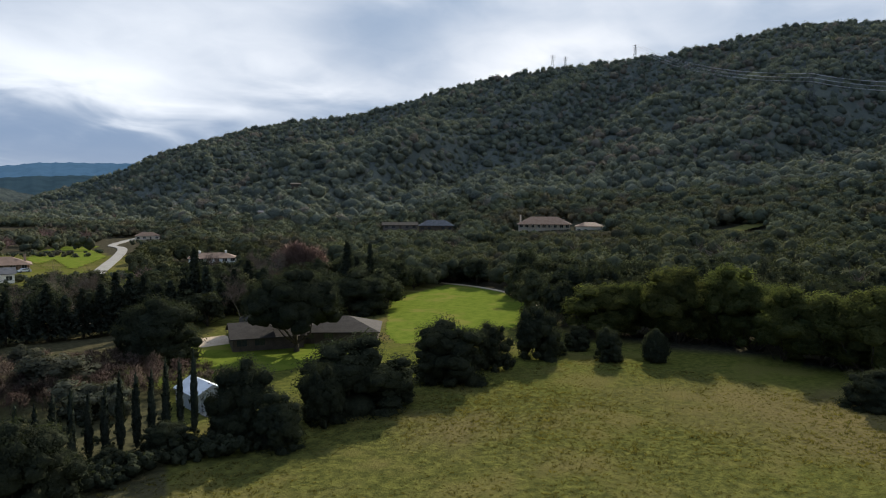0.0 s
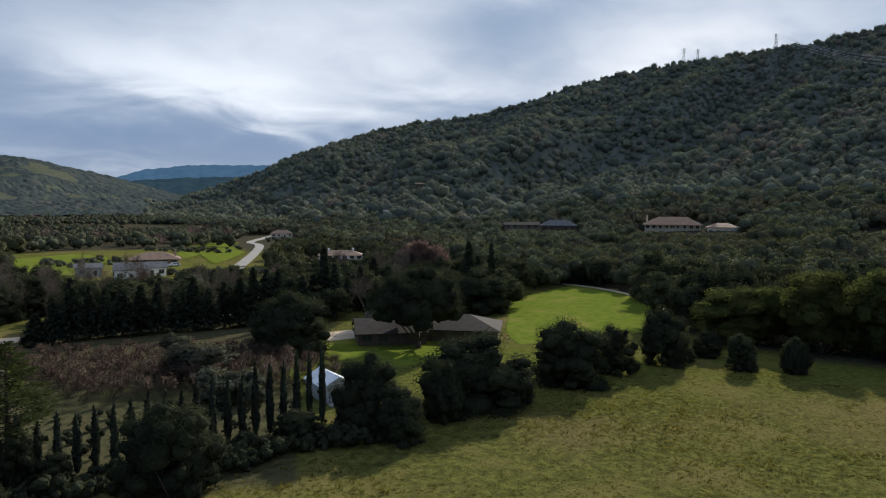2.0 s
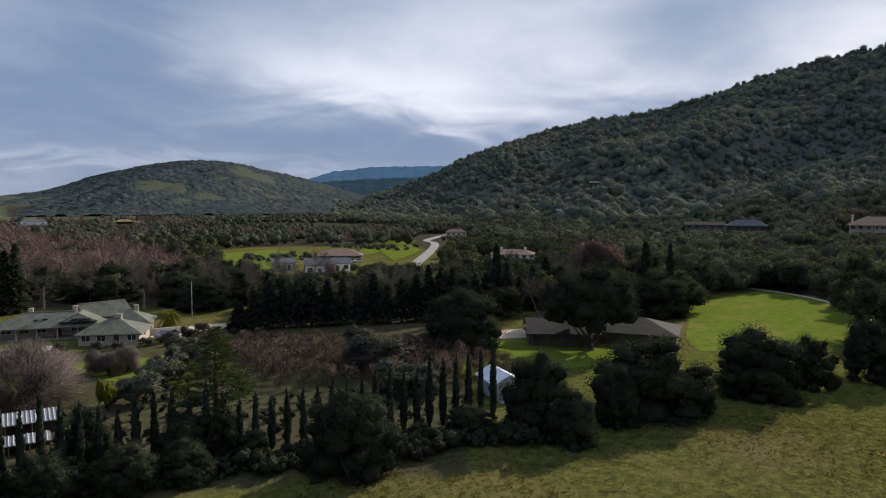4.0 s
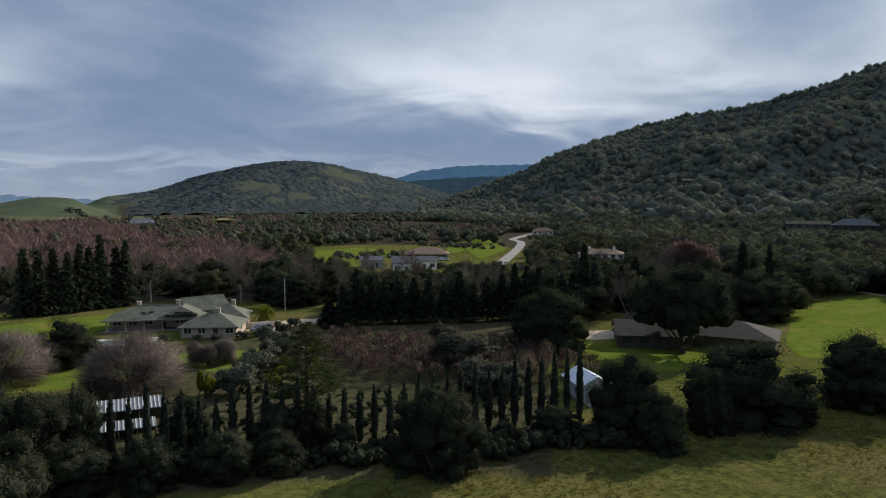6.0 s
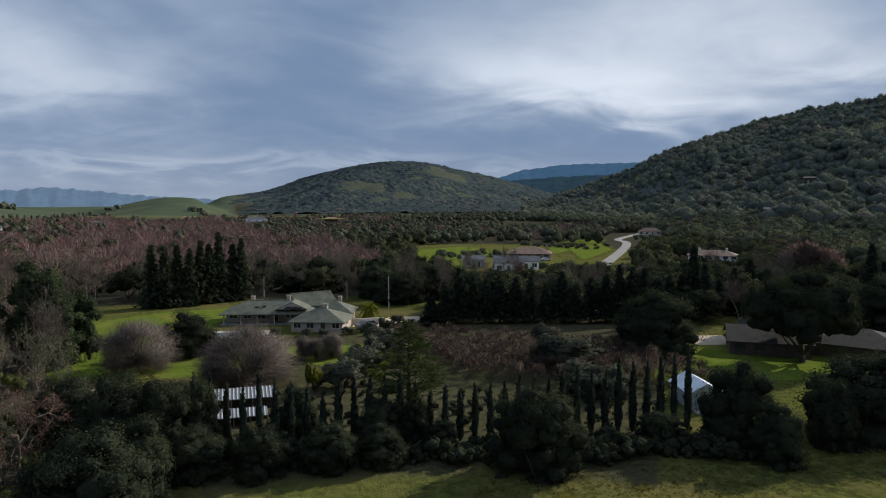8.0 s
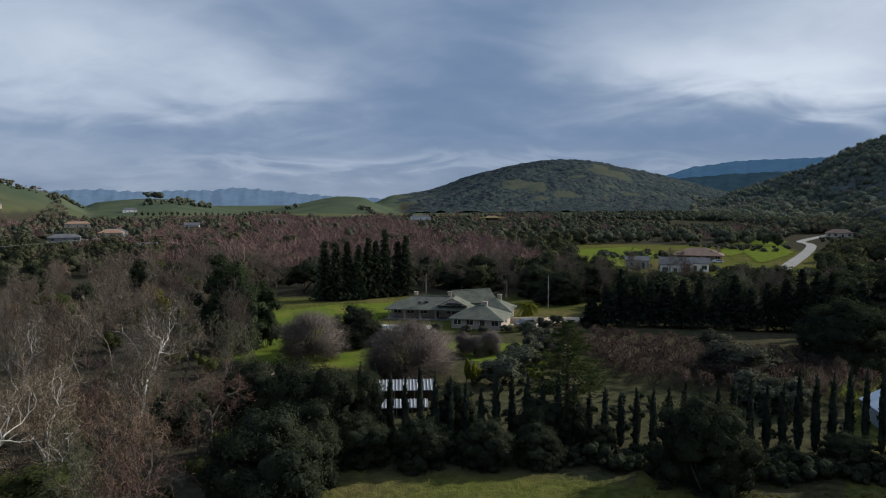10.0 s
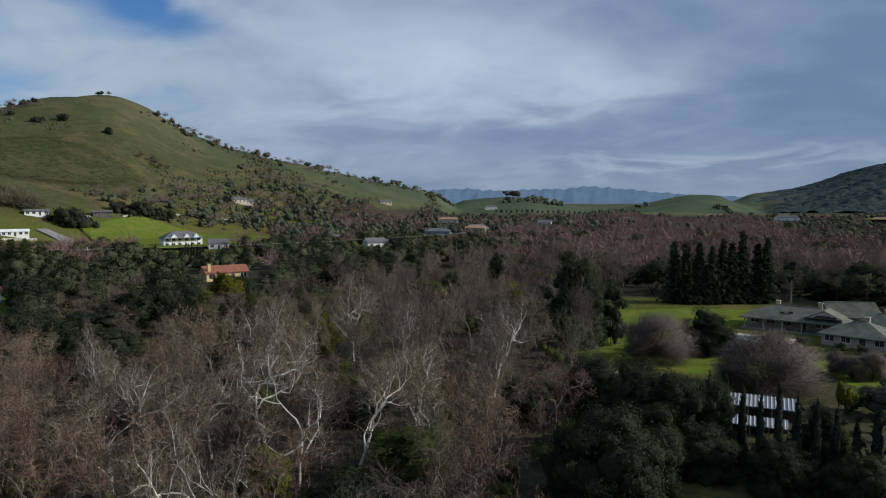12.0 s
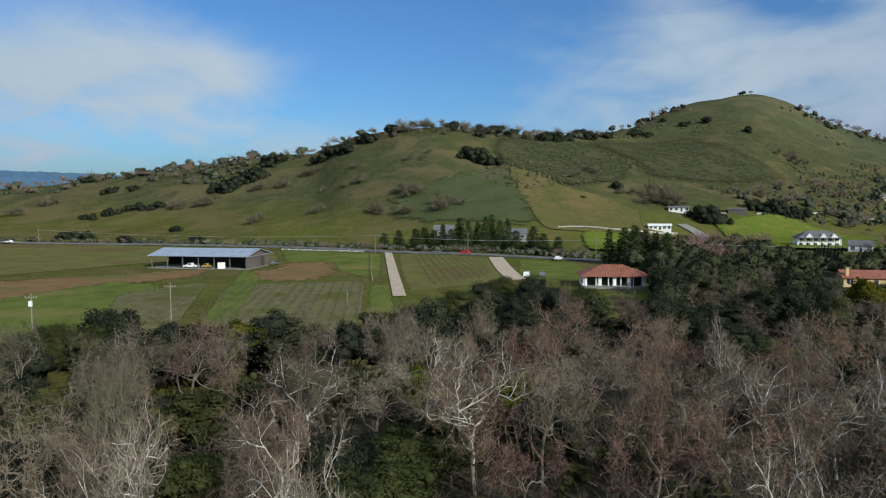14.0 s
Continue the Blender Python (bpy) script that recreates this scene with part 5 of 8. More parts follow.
def belt(x, y):
    r, az = polar(x, y)
    near = np.interp(az, (12.5, 16, 20, 30, 50, 75, 112), (75, 62, 48, 34, 26, 24, 24))
    far = np.interp(az, (12.5, 18, 30, 45, 55, 62, 68, 75, 82, 90, 112), (260, 250, 190, 130, 108, 100, 94, 90, 90, 92, 96))
    return (az > 12.5) & (az < 112) & (r > near) & (r < far) & ~clear_land(x, y)


woods = spread_points(belt, (-260, -60, 0, 260), lambda x, y: 4.9 + np.hypot(x, y) * 0.021, 3)
for x, y in woods:
    r, az = polar(x, y)
    pick = rng.random()
    low = np.interp(r, (25, 60, 140), (0.70, 0.85, 1.0))
    if pick < (0.5 if az > 86 and r > 55 else (0.26 + 0.28 * float(wave(x / 14, y / 14) > 0.1)) * np.interp(az, (24, 34), (0.3, 1.0))):
        (OAK if rng.random() < 0.5 else BAY).plant(x, y, rng.uniform(5.0, 8.5) * low, rng.uniform(6, 9.5))
    elif pick < 0.31 and az > 30:
        BAY.plant(x, y, rng.uniform(5.0, 8.0) * low, rng.uniform(5, 8))
    elif r < 95:
        SYCAMORE.plant(x, y, rng.uniform(10.0, 14.0) * low, rng.uniform(8.5, 12.5))
    else:
        SPARSE.plant(x, y, rng.uniform(9.0, 13.5) * np.interp(az, (12, 30, 60), (1.1, 0.9, 0.75)), rng.uniform(8, 12))


brush = spread_points(belt, (-260, -60, 0, 260), lambda x, y: 1.9 + np.hypot(x, y) * 0.012, 51, 60000)
tone = wave(brush[:, 0] / 9, brush[:, 1] / 9) + rng.normal(size=len(brush)) * 0.4
size = rng.uniform(2.2, 5.2, len(brush))
masses("thicket", "tangled leafless brush under the sycamores", "shrubs", THICKET, [simple_bare(90) for _ in range(5)], brush[(tone < 0.4) & (tone > -0.45)], size[(tone < 0.4) & (tone > -0.45)], 52)
masses("russet_thicket", "russet brush under the sycamores", "shrubs", RUSSET, [simple_bare(90) for _ in range(5)], brush[tone <= -0.45], size[tone <= -0.45] * 0.8, 53)
masses("green_thicket", "yellow-green shrubs under the sycamores", "shrubs", BAY_LEAF, [leafy_tree(4, 120, 0.06) for _ in range(4)], brush[tone > 0.4], size[tone > 0.4] * 0.75, 54, 0.05)


def evergreens(x, y):
    """Dark trees between the bare wood and the houses of the northern side."""
    r, az = polar(x, y)
    near = np.interp(az, (26, 30, 45, 55, 62, 68, 72, 80, 96), (205, 192, 132, 112, 103, 97, 93, 93, 98))
    far = np.interp(az, (26, 34, 46, 54, 60, 64, 68, 74, 80, 92, 96), (240, 235, 200, 190, 165, 150, 136, 120, 110, 112, 116))
    return (az > 26) & (az < 98) & (r > near) & (r < far) & ~clear_land(x, y)


for x, y in spread_points(evergreens, (-240, -40, -60, 240), 6.6, 4):
    r, az = polar(x, y)
    if rng.random() < 0.30:
        SPARSE.plant(x, y, max(2.0, float(capped(x, y, rng.uniform(7, 10)))), rng.uniform(6, 9))
    else:
        (MID_OAK if rng.random() < 0.5 else MID_BAY).plant(x, y, max(1.8, float(capped(x, y, rng.uniform(5.4, 9.2)))), rng.uniform(7, 10))


def forest(x, y):
    r, az = polar(x, y)
    edge = np.interp(az, (-108, -88, -80, -72, -68, -64, -60, -52, -46), (125, 129, 134, 139, 141, 144, 172, 225, 255))
    return (az < -46) & (az > -106) & (r > edge) & (r < 195) & ~clear_land(x, y)


for x, y in spread_points(forest, (90, -120, 320, 240), lambda x, y: 6.4 + (np.hypot(x, y) - 100) * 0.02, 5):
    r, az = polar(x, y)
    near = r < 140
    kind = (OAK if near else MID_OAK) if rng.random() < 0.6 else (BAY if near else MID_BAY)
    tall = float(capped(x, y, rng.uniform(8.5, 13.5)))
    if tall > 3:
        kind.plant(x, y, tall, min(rng.uniform(8, 11.5), tall * 1.3))



def backwoods(x, y):
    """Behind the conifer screen, the villa and the dark house."""
    r, az = polar(x, y)
    start = np.interp(az, (-60, -50, -44, -38, -33, -22, -16, -10, -4, 2, 8, 12.5), (175, 165, 158, 150, 152, 152, 168, 185, 190, 190, 186, 182))
    return (az > -60) & (az < 12.5) & (r > start) & (r < np.interp(az, (-60, -46, -40, -34, -28, -10, 12.5), (235, 255, 225, 200, 200, 225, 215))) & ~clear_land(x, y)


for x, y in spread_points(backwoods, (-60, 80, 220, 260), 6.2, 15):
    r, az = polar(x, y)
    if rng.random() < np.interp(az, (-60, -20, -5, 12), (0.02, 0.15, 0.35, 0.6)):
        SPARSE.plant(x, y, rng.uniform(9, 13), rng.uniform(8, 11))
    else:
        (MID_OAK if rng.random() < 0.6 else MID_BAY).plant(x, y, max(2.5, float(capped(x, y, rng.uniform(5.5, 9.5)))), rng.uniform(7, 10))


def hedge_band(x, y):
    """Low scrub at the foot of the cypress row and through the garden behind it."""
    r, az = polar(x, y)
    front = np.interp(az, (-44, -36, -30, -22, -12, 0, 10, 14), (72, 70, 66, 64, 66, 66, 62, 60))
    back = np.interp(az, (-44, -36, -33, -22, -16, -8, 0, 10, 14), (82, 80, 96, 90, 92, 96, 92, 98, 100))
    return (az > -44) & (az < 14) & (r > front) & (r < back) & ~inside(((50, 66), (60, 66), (60, 84), (50, 84)), x, y) & ~inside(((-3, 77), (7, 77), (7, 88), (-3, 88)), x, y)


pts = spread_points(hedge_band, (-25, 45, 70, 110), lambda x, y: np.where(np.hypot(x, y) < np.interp(polar(x, y)[1], (-44, -36, -30, -22, -12, 0, 10, 14), (72, 70, 66, 64, 66, 66, 62, 60)) + 4, 1.3, 2.2), 16)
r, az = polar(pts[:, 0], pts[:, 1])
front = np.interp(az, (-44, -36, -30, -22, -12, 0, 10, 14), (72, 70, 66, 64, 66, 66, 62, 60))
scrub = [leafy_tree(5, 150, 0.07) for _ in range(5)]
masses("scrub", "low dark scrub and hedging along the cypress row", "shrubs", OAK_LEAF, scrub, pts, rng.uniform(1.6, 2.8, len(pts)) * np.where(r < front + 4, 1.0, 0.45), 14, 0.1)

LEAFY = [leafy_tree(5, 460, 0.046) for _ in range(6)]
RAGGED = [leafy_tree(4, 130, 0.07) for _ in range(6)]
# woods too far off to count: joined masses
FULL = [simple_tree(BALL_1, 0.28, 4, 46) for _ in range(6)]
POINTED = []
for _ in range(3):
    v, f = simple_tree(BALL_1, 0.2, 2, 20)
    v = v * np.array([0.55, 0.55, 1.0]) * np.clip(1.45 - v[:, 2:], 0.3, 1.4) ** np.array([1, 1, 0])
    POINTED.append((v, f))
BARE = [simple_bare(230) for _ in range(5)]


def valley(x, y):
    r, az = polar(x, y)
    start = np.interp(az, (-46, -40, -34, -28, -10, 12.5, 14, 24, 34, 46, 58), (255, 225, 200, 200, 225, 215, 255, 250, 215, 165, 190))
    stop = np.interp(az, (-46, -36, -26, 0, 24, 34, 46, 58), (420, 640, 1320, 1000, 940, 760, 520, 430))
    return (az > -46) & (az < 57) & (r > start) & (r < stop) & ~clear_land(x, y)


spots = spread_points(valley, (-760, 100, 760, 1360), lambda x, y: 4.6 + np.hypot(x, y) * 0.0095, 8, 90000)
far_open = (np.hypot(spots[:, 0], spots[:, 1]) > 520) & (wave(spots[:, 0] / 60, spots[:, 1] / 90) > 0.35)
spots = spots[~far_open]
az = polar(spots[:, 0], spots[:, 1])[1]
brownish = wave(spots[:, 0] / 45, spots[:, 1] / 60) + np.interp(az, (-46, -16, -6, 8, 24, 40, 57), (-0.7, -0.55, 0.25, 0.38, 0.05, -0.35, -0.5)) - 0.12 * np.clip((np.hypot(spots[:, 0], spots[:, 1]) - 380) / 200, 0, 1) + rng.normal(size=len(spots)) * 0.35
leafless = brownish > 0.12
sizes = capped(spots[:, 0], spots[:, 1], rng.uniform(6, 11, len(spots)))
leafless &= sizes > 2.5
near_by = np.hypot(spots[:, 0], spots[:, 1]) < 400
keep = ~leafless & (sizes > 2)
masses("near_valley_woods", "dark evergreen oaks among the valley houses", "trees", WOOD_LEAF, LEAFY, spots[keep & near_by], sizes[keep & near_by], 71, 0.04)
masses("valley_woods", "dark mixed evergreen trees over the valley floor", "trees", MID_LEAF, RAGGED, spots[keep & ~near_by], sizes[keep & ~near_by], 1, 0.04)
masses("bare_woods", "leafless russet trees along the valley floor", "trees", RUSSET, BARE, spots[leafless], sizes[leafless] * 1.25, 2)


def south(x, y):
    r, az = polar(x, y)
    return (az < -24) & (az > -104) & (r > np.interp(az, (-104, -58, -52, -46, -36, -24), (192, 192, 230, 290, 420, 900))) & (r < np.interp(az, (-104, -46, -36, -24), (480, 480, 590, 1010))) & ~clear_land(x, y)


spots = spread_points(south, (60, -140, 560, 960), lambda x, y: (7.0 + np.hypot(x, y) * 0.0010) * (1 + 0.2 * wave(x / 22, y / 22)), 9, 90000)
tall = capped(spots[:, 0], spots[:, 1], rng.uniform(6.5, 13.0, len(spots)) * (1 + 0.2 * wave(spots[:, 0] / 35, spots[:, 1] / 35)))
spots, tall = spots[tall > 2], tall[tall > 2]
split = rng.random(len(spots)) < 0.08
close = np.hypot(spots[:, 0], spots[:, 1]) < 320
masses("lower_slope_woods", "evergreen oak and bay woodland at the hill's foot", "trees", SLOPE_LEAF, [leafy_tree(8, 900, 0.034) for _ in range(8)], spots[close & ~split], tall[close & ~split], 36, 0.03)
masses("slope_woods", "evergreen oak woodland on the lower slope", "trees", MID_LEAF, LEAFY, spots[~close & ~split], tall[~close & ~split], 38, 0.03)
masses("hill_bare_woods", "leafless trees among the hillside oaks", "trees", TWIG, [simple_bare(170, False) for _ in range(4)], spots[split], tall[split] * 1.05, 4)


def slope_cover(x, y):
    """1 under unbroken woodland, 0 on open ground and before the houses."""
    return np.clip(capped(x, y, np.full(np.shape(x), 8.0)) / 8, 0, 1) * ~clear_land(x, y)


SOUTH = np.array(SOUTH_HILL)
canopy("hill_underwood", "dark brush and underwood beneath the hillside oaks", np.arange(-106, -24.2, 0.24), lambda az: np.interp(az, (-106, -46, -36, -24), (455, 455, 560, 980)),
       lambda az: np.interp(az, SOUTH[:, 0], SOUTH[:, 2]) * 1.05, 190, ((8.0, 4.0, 0.8),), HAZY_UNDERWOOD, slope_cover)


def hillside(x, y):
    r, az = polar(x, y)
    return (az < -24) & (az > -105) & (r > np.interp(az, (-106, -46, -36, -24), (455, 455, 560, 980))) & (r < np.interp(az, SOUTH[:, 0], SOUTH[:, 2]) * 1.04) & (slope_cover(x, y) > 0.6)


spots = spread_points(hillside, (180, -420, 1560, 1700), lambda x, y: (5.2 + np.hypot(x, y) * 0.0022) * (1 + 0.22 * wave(x / 26, y / 26)), 9, 300000)
tall = np.clip(rng.gamma(6.0, 1.3, len(spots)), 3.5, 14.0) * (1 + 0.2 * wave(spots[:, 0] / 35, spots[:, 1] / 35))
near_side = np.hypot(spots[:, 0], spots[:, 1]) < 800
masses("mid_hill_woods", "evergreen oak woodland on the middle slope", "trees", HAZY_HILL_CANOPY, [round_tree(BALL_1, 1 + k % 3, 110) for k in range(10)], spots[near_side], tall[near_side], 3, 0.08)
masses("high_hill_woods", "evergreen oak woodland up to the crest", "trees", HAZY_HILL_CANOPY, [round_tree(BALL_1, k % 2, 55, 0.085) for k in range(10)], spots[~near_side], tall[~near_side], 37, 0.10)


def wooded(x, y):
    """1 where the rounded hill is wooded, easing to 0 on its grassy patches."""
    open_grass = np.minimum(np.hypot(x - 611, (y - 1904) * 0.6) / 45, np.hypot(x - 330, (y - 1700) * 0.5) / 40)
    fade = np.clip((0.5 - polar(x, y)[1]) / 3.0 + 0.4 * wave(x / 25, y / 25), 0, 1)
    return np.clip(open_grass - 0.6 + 0.5 * wave(x / 25, y / 25), 0, 1) * fade


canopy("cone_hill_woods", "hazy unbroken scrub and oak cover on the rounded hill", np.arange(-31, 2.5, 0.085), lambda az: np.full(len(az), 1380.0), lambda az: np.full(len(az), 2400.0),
       260, ((8.0, 3.5, 0.9), (13.0, 5.0, 0.4)), HAZY_FAR_CANOPY, wooded)


def north(x, y):
    """Oaks on the green hill: along its crest, in gullies and around the farms at its foot."""
    r, az = polar(x, y)
    z = height(x, y)
    t = np.array(NORTH_HILL)
    crest, foot = np.interp(az, t[:, 0], t[:, 2]), np.interp(az, t[:, 0], t[:, 3])
    s = (r - foot) / (crest - foot)
    gully = wave(x / 70, y / 70) + 0.5 * wave(x / 23, y / 23)
    on_top = (np.abs(s - 0.97) < 0.05) & (wave(x / 40, y / 40) > np.interp(az, (24, 44, 47, 50, 57, 60, 66, 70), (-0.7, -0.5, 0.2, 0.35, -0.6, -2, -2, -0.6)))
    slope = (s > 0.02) & (s < 0.95) & (gully > np.interp(az, (24, 34, 44, 54, 62, 78, 84, 105), (-0.1, 0.30, 0.62, 0.9, 1.3, 1.1, 0.5, 0.2)))
    low = (s > -0.1) & (s < np.interp(az, (24, 40, 50), (0.55, 0.45, 0.25))) & (az < 50) & (gully > -0.2)
    return (az > 24) & (az < 108) & (on_top | slope | low) & ~clear_land(x, y)


# groups of trees on the green hill: x, y, how many, spread, height
HILL_OAKS_EAST = ((-563, 281, 6, 8, 10), (-594, 332, 6, 8, 10), (-494, 184, 9, 9, 10), (-503, 178, 4, 6, 8), (-610, 363, 5, 8, 7), (-633, 404, 6, 8, 6), (-674, 452, 6, 9, 6), (-690, 485, 5, 8, 5), (-693, 502, 5, 8, 5), (-624, 465, 3, 5, 6), (-616, 483, 3, 4, 8), (-556, 488, 3, 5, 7), (-436, 266, 3, 4, 7), (-415, 230, 1, 1, 3), (-376, 298, 5, 6, 12), (-384, 351, 8, 8, 10), (-380, 369, 5, 6, 10), (-621, 408, 5, 9, 6), (-575, 241, 4, 8, 9), (-576, 226, 4, 8, 9), (-565, 189, 4, 8, 8))
HILL_OAKS_WEST = ((-586, 141, 5, 8, 9), (-587, 121, 6, 8, 9), (-592, 102, 7, 9, 9), (-613, 87, 4, 7, 9), (-650, 49, 8, 9, 10), (-627, 30, 10, 10, 11), (-615, 8, 9, 9, 11), (-622, -4, 5, 6, 9), (-609, -51, 6, 8, 8), (-615, -84, 6, 8, 8), (-599, -97, 4, 6, 6), (-699, -97, 3, 6, 7), (-683, -73, 3, 6, 7), (-757, -71, 6, 12, 7), (-782, -123, 6, 10, 7), (-492, -29, 2, 2, 6), (-407, -14, 3, 3, 6), (-432, -50, 3, 3, 5), (-475, -83, 3, 4, 6), (-477, -92, 3, 4, 6))
HILL_BARE_EAST = ((-456, 244, 3, 5, 7), (-464, 265, 3, 6, 7), (-426, 267, 3, 5, 6), (-411, 286, 8, 9, 12), (-407, 299, 6, 8, 10), (-400, 128, 6, 7, 8), (-446, 119, 7, 8, 8), (-509, 140, 5, 6, 5), (-578, 165, 6, 9, 9), (-583, 154, 5, 9, 9), (-563, 174, 5, 9, 8), (-571, 206, 4, 8, 7), (-568, 257, 4, 7, 7), (-500, 481, 6, 9, 8), (-411, 372, 3, 5, 6))
HILL_BARE_WEST = ((-584, 70, 5, 6, 7), (-542, 97, 3, 4, 5), (-496, 96, 3, 4, 7), (-503, 86, 2, 3, 5), (-441, 117, 5, 5, 8), (-469, 62, 4, 4, 7), (-530, 71, 3, 5, 4), (-472, 19, 3, 4, 7), (-426, 92, 6, 5, 8), (-410, 104, 3, 3, 7), (-398, 123, 3, 3, 6), (-577, 46, 7, 7, 8), (-588, 28, 5, 6, 7), (-599, -33, 7, 8, 9), (-588, -15, 7, 8, 8), (-511, 135, 2, 3, 5), (-687, -142, 6, 10, 8), (-647, -163, 6, 9, 8))


def groups(table, extra=()):
    pts, tall = [], []
    for x, y, n, spread, h in tuple(table) + tuple(extra):
        for _ in range(n):
            pts.append((x + rng.normal() * spread * 0.6, y + rng.normal() * spread * 0.6))
            tall.append(h * rng.uniform(0.7, 1.15))
    return np.array(pts), np.array(tall)


pts, tall = groups(HILL_OAKS_EAST + HILL_OAKS_WEST, ((-690, 590, 2, 3, 5), (-560, 210, 3, 6, 8), (-573, 190, 3, 6, 8)))
masses("hillside_groves", "groves of dark oaks on the green slope", "trees", OAK_LEAF, LEAFY, pts, tall * 1.25, 41, 0.22)
pts, tall = groups(HILL_BARE_EAST + HILL_BARE_WEST, ((-684, 600, 2, 3, 5),))
masses("hillside_bare_groves", "leafless oaks on the green slope", "trees", MOSS_TWIG, [simple_bare(320) for _ in range(4)], pts, tall * 1.4, 42, 0.06)
spots = spread_points(north, (-1150, -330, -120, 1150), lambda x, y: 4.2 + np.hypot(x, y) * 0.0045, 11, 130000)
split = (wave(spots[:, 0] / 30, spots[:, 1] / 30) + rng.normal(size=len(spots)) * 0.5) > -0.1
tall = np.clip(rng.gamma(4.0, 1.5, len(spots)), 2.0, 11.0)
masses("green_hill_oaks", "scattered dark oaks on the green hill", "trees", MID_LEAF, LEAFY, spots[~split], tall[~split] * 1.05, 6, 0.22)
masses("green_hill_bare_trees", "scattered leafless oaks on the green hill", "trees", TWIG, BARE, spots[split], tall[split] * 1.25, 7, 0.05)


def knoll_trees(x, y):
    r, az = polar(x, y)
    return (az > -2) & (az < 25) & (r > 1150) & (r < 1420) & (wave(x / 30, y / 50) > 0.42)


run = np.arange(9.2, 19.4, 0.42)
row = np.stack([-1090 * np.sin(np.radians(run)), 1090 * np.cos(np.radians(run))], 1)
masses("poplar_row", "row of slim dark trees across far fields", "trees", MID_LEAF, POINTED, row, rng.uniform(7, 10, len(row)), 81)
clump = np.array([(-1400 * math.sin(radians(a)), 1400 * math.cos(radians(a))) for a in (17.2, 17.4, 17.55, 17.7, 17.9, 18.2)]) + rng.normal(size=(6, 2)) * 4
masses("knoll_clump", "clump of tall trees on the far knoll", "trees", MID_LEAF, LEAFY, clump, rng.uniform(11, 16, 6), 82)
spots = spread_points(knoll_trees, (-640, 1000, 120, 1420), 13.0, 12, 20000)
masses("knoll_trees", "few dark trees on the far green knolls", "trees", MID_LEAF, FULL, spots, rng.uniform(6, 11, len(spots)), 8, 0.05)



def roadside(x, y):
    """Shrubs and small trees along the road under the green hill."""
    line = np.array(((-500, -170), (-446, -118), (-416, -43), (-386, 8), (-360, 48), (-330, 78), (-304, 106), (-282, 126), (-256, 146)), float)
    d = np.full(np.shape(x), 1e9)
    for (x0, y0), (x1, y1) in zip(line, line[1:]):
        t = np.clip(((x - x0) * (x1 - x0) + (y - y0) * (y1 - y0)) / ((x1 - x0) ** 2 + (y1 - y0) ** 2), 0, 1)
        d = np.minimum(d, np.hypot(x - x0 - t * (x1 - x0), y - y0 - t * (y1 - y0)))
    behind = np.hypot(x, y) > np.interp(polar(x, y)[1], (60, 64, 70, 76, 82, 90, 97, 105), (284, 300, 318, 330, 352, 386, 424, 468))
    return (d < 9) & behind


spots = spread_points(roadside, (-520, -190, -230, 170), 3.4, 31, 40000)
brown = rng.random(len(spots)) < 0.3
masses("roadside_shrubs", "dark shrubs along the country road", "shrubs", MID_LEAF, LEAFY, spots[~brown], rng.uniform(1.8, 4.6, (~brown).sum()), 32, 0.08)
masses("roadside_bare_shrubs", "leafless shrubs along the country road", "shrubs", TWIG, BARE, spots[brown], rng.uniform(2.5, 5.5, brown.sum()), 33)


def hill_scrub(x, y):
    """Low brush patches on the green hill."""
    r, az = polar(x, y)
    t = np.array(NORTH_HILL)
    s = (r - np.interp(az, t[:, 0], t[:, 3])) / (np.interp(az, t[:, 0], t[:, 2]) - np.interp(az, t[:, 0], t[:, 3]))
    return (az > 26) & (az < 104) & (s > np.interp(az, (50, 56, 68, 72), (0.1, 0.42, 0.42, 0.1))) & (s < 0.97) & (wave(x / 52 + 1, y / 52) + 0.4 * wave(x / 17, y / 17) > np.interp(az, (26, 50, 55, 57, 66, 68, 70, 80, 100), (0.1, 0.25, 0.3, -0.2, -0.1, 0.5, 0.9, 0.95, 0.8)))


spots = spread_points(hill_scrub, (-1000, -300, -300, 760), lambda x, y: 1.6 + np.hypot(x, y) * 0.0022, 34, 150000)
masses("hill_scrub", "low olive brush on the green hill", "shrubs", SCRUB, [round_tree(BALL_1, 1, 24, 0.12) for _ in range(6)], spots, np.clip(rng.gamma(3.0, 0.55, len(spots)), 0.5, 4.0), 35, 0.3)
ROAD_CONIFER = Kind(shapes(3, open_conifer, "conifer_tree", "green conifer beside the country road", "tree", CEDAR, 12, 3.6, 0.6, 90, 60, 0.8), 12.0, 7.0, "roadside conifers")
for k, (a, r, h) in enumerate(((74.6, 338, 9), (73.9, 344, 11), (73.1, 340, 8), (72.4, 342, 12), (71.7, 336, 10), (71.0, 345, 13), (70.3, 338, 14), (69.5, 342, 12), (68.9, 334, 15), (68.4, 342, 17), (67.7, 336, 13),
                             (67.1, 344, 14), (66.4, 330, 9), (65.0, 326, 11), (64.2, 318, 9), (76.0, 352, 8), (77.2, 348, 7), (63.0, 308, 8), (59.0, 270, 12), (57.8, 268, 14), (57.0, 262, 13), (56.2, 266, 14), (55.4, 262, 12), (54.6, 258, 13))):
    ROAD_CONIFER.plant(-r * math.sin(radians(a)), r * math.cos(radians(a)), h * rng.uniform(0.95, 1.2), rng.uniform(6.5, 9.5))

# shrubs and small trees round the far lawns
def lawn_shrubs(x, y):
    r, az = polar(x, y)
    return inside(CLEARINGS[3], x, y) & (wave(x / 14, y / 14) > 0.45)


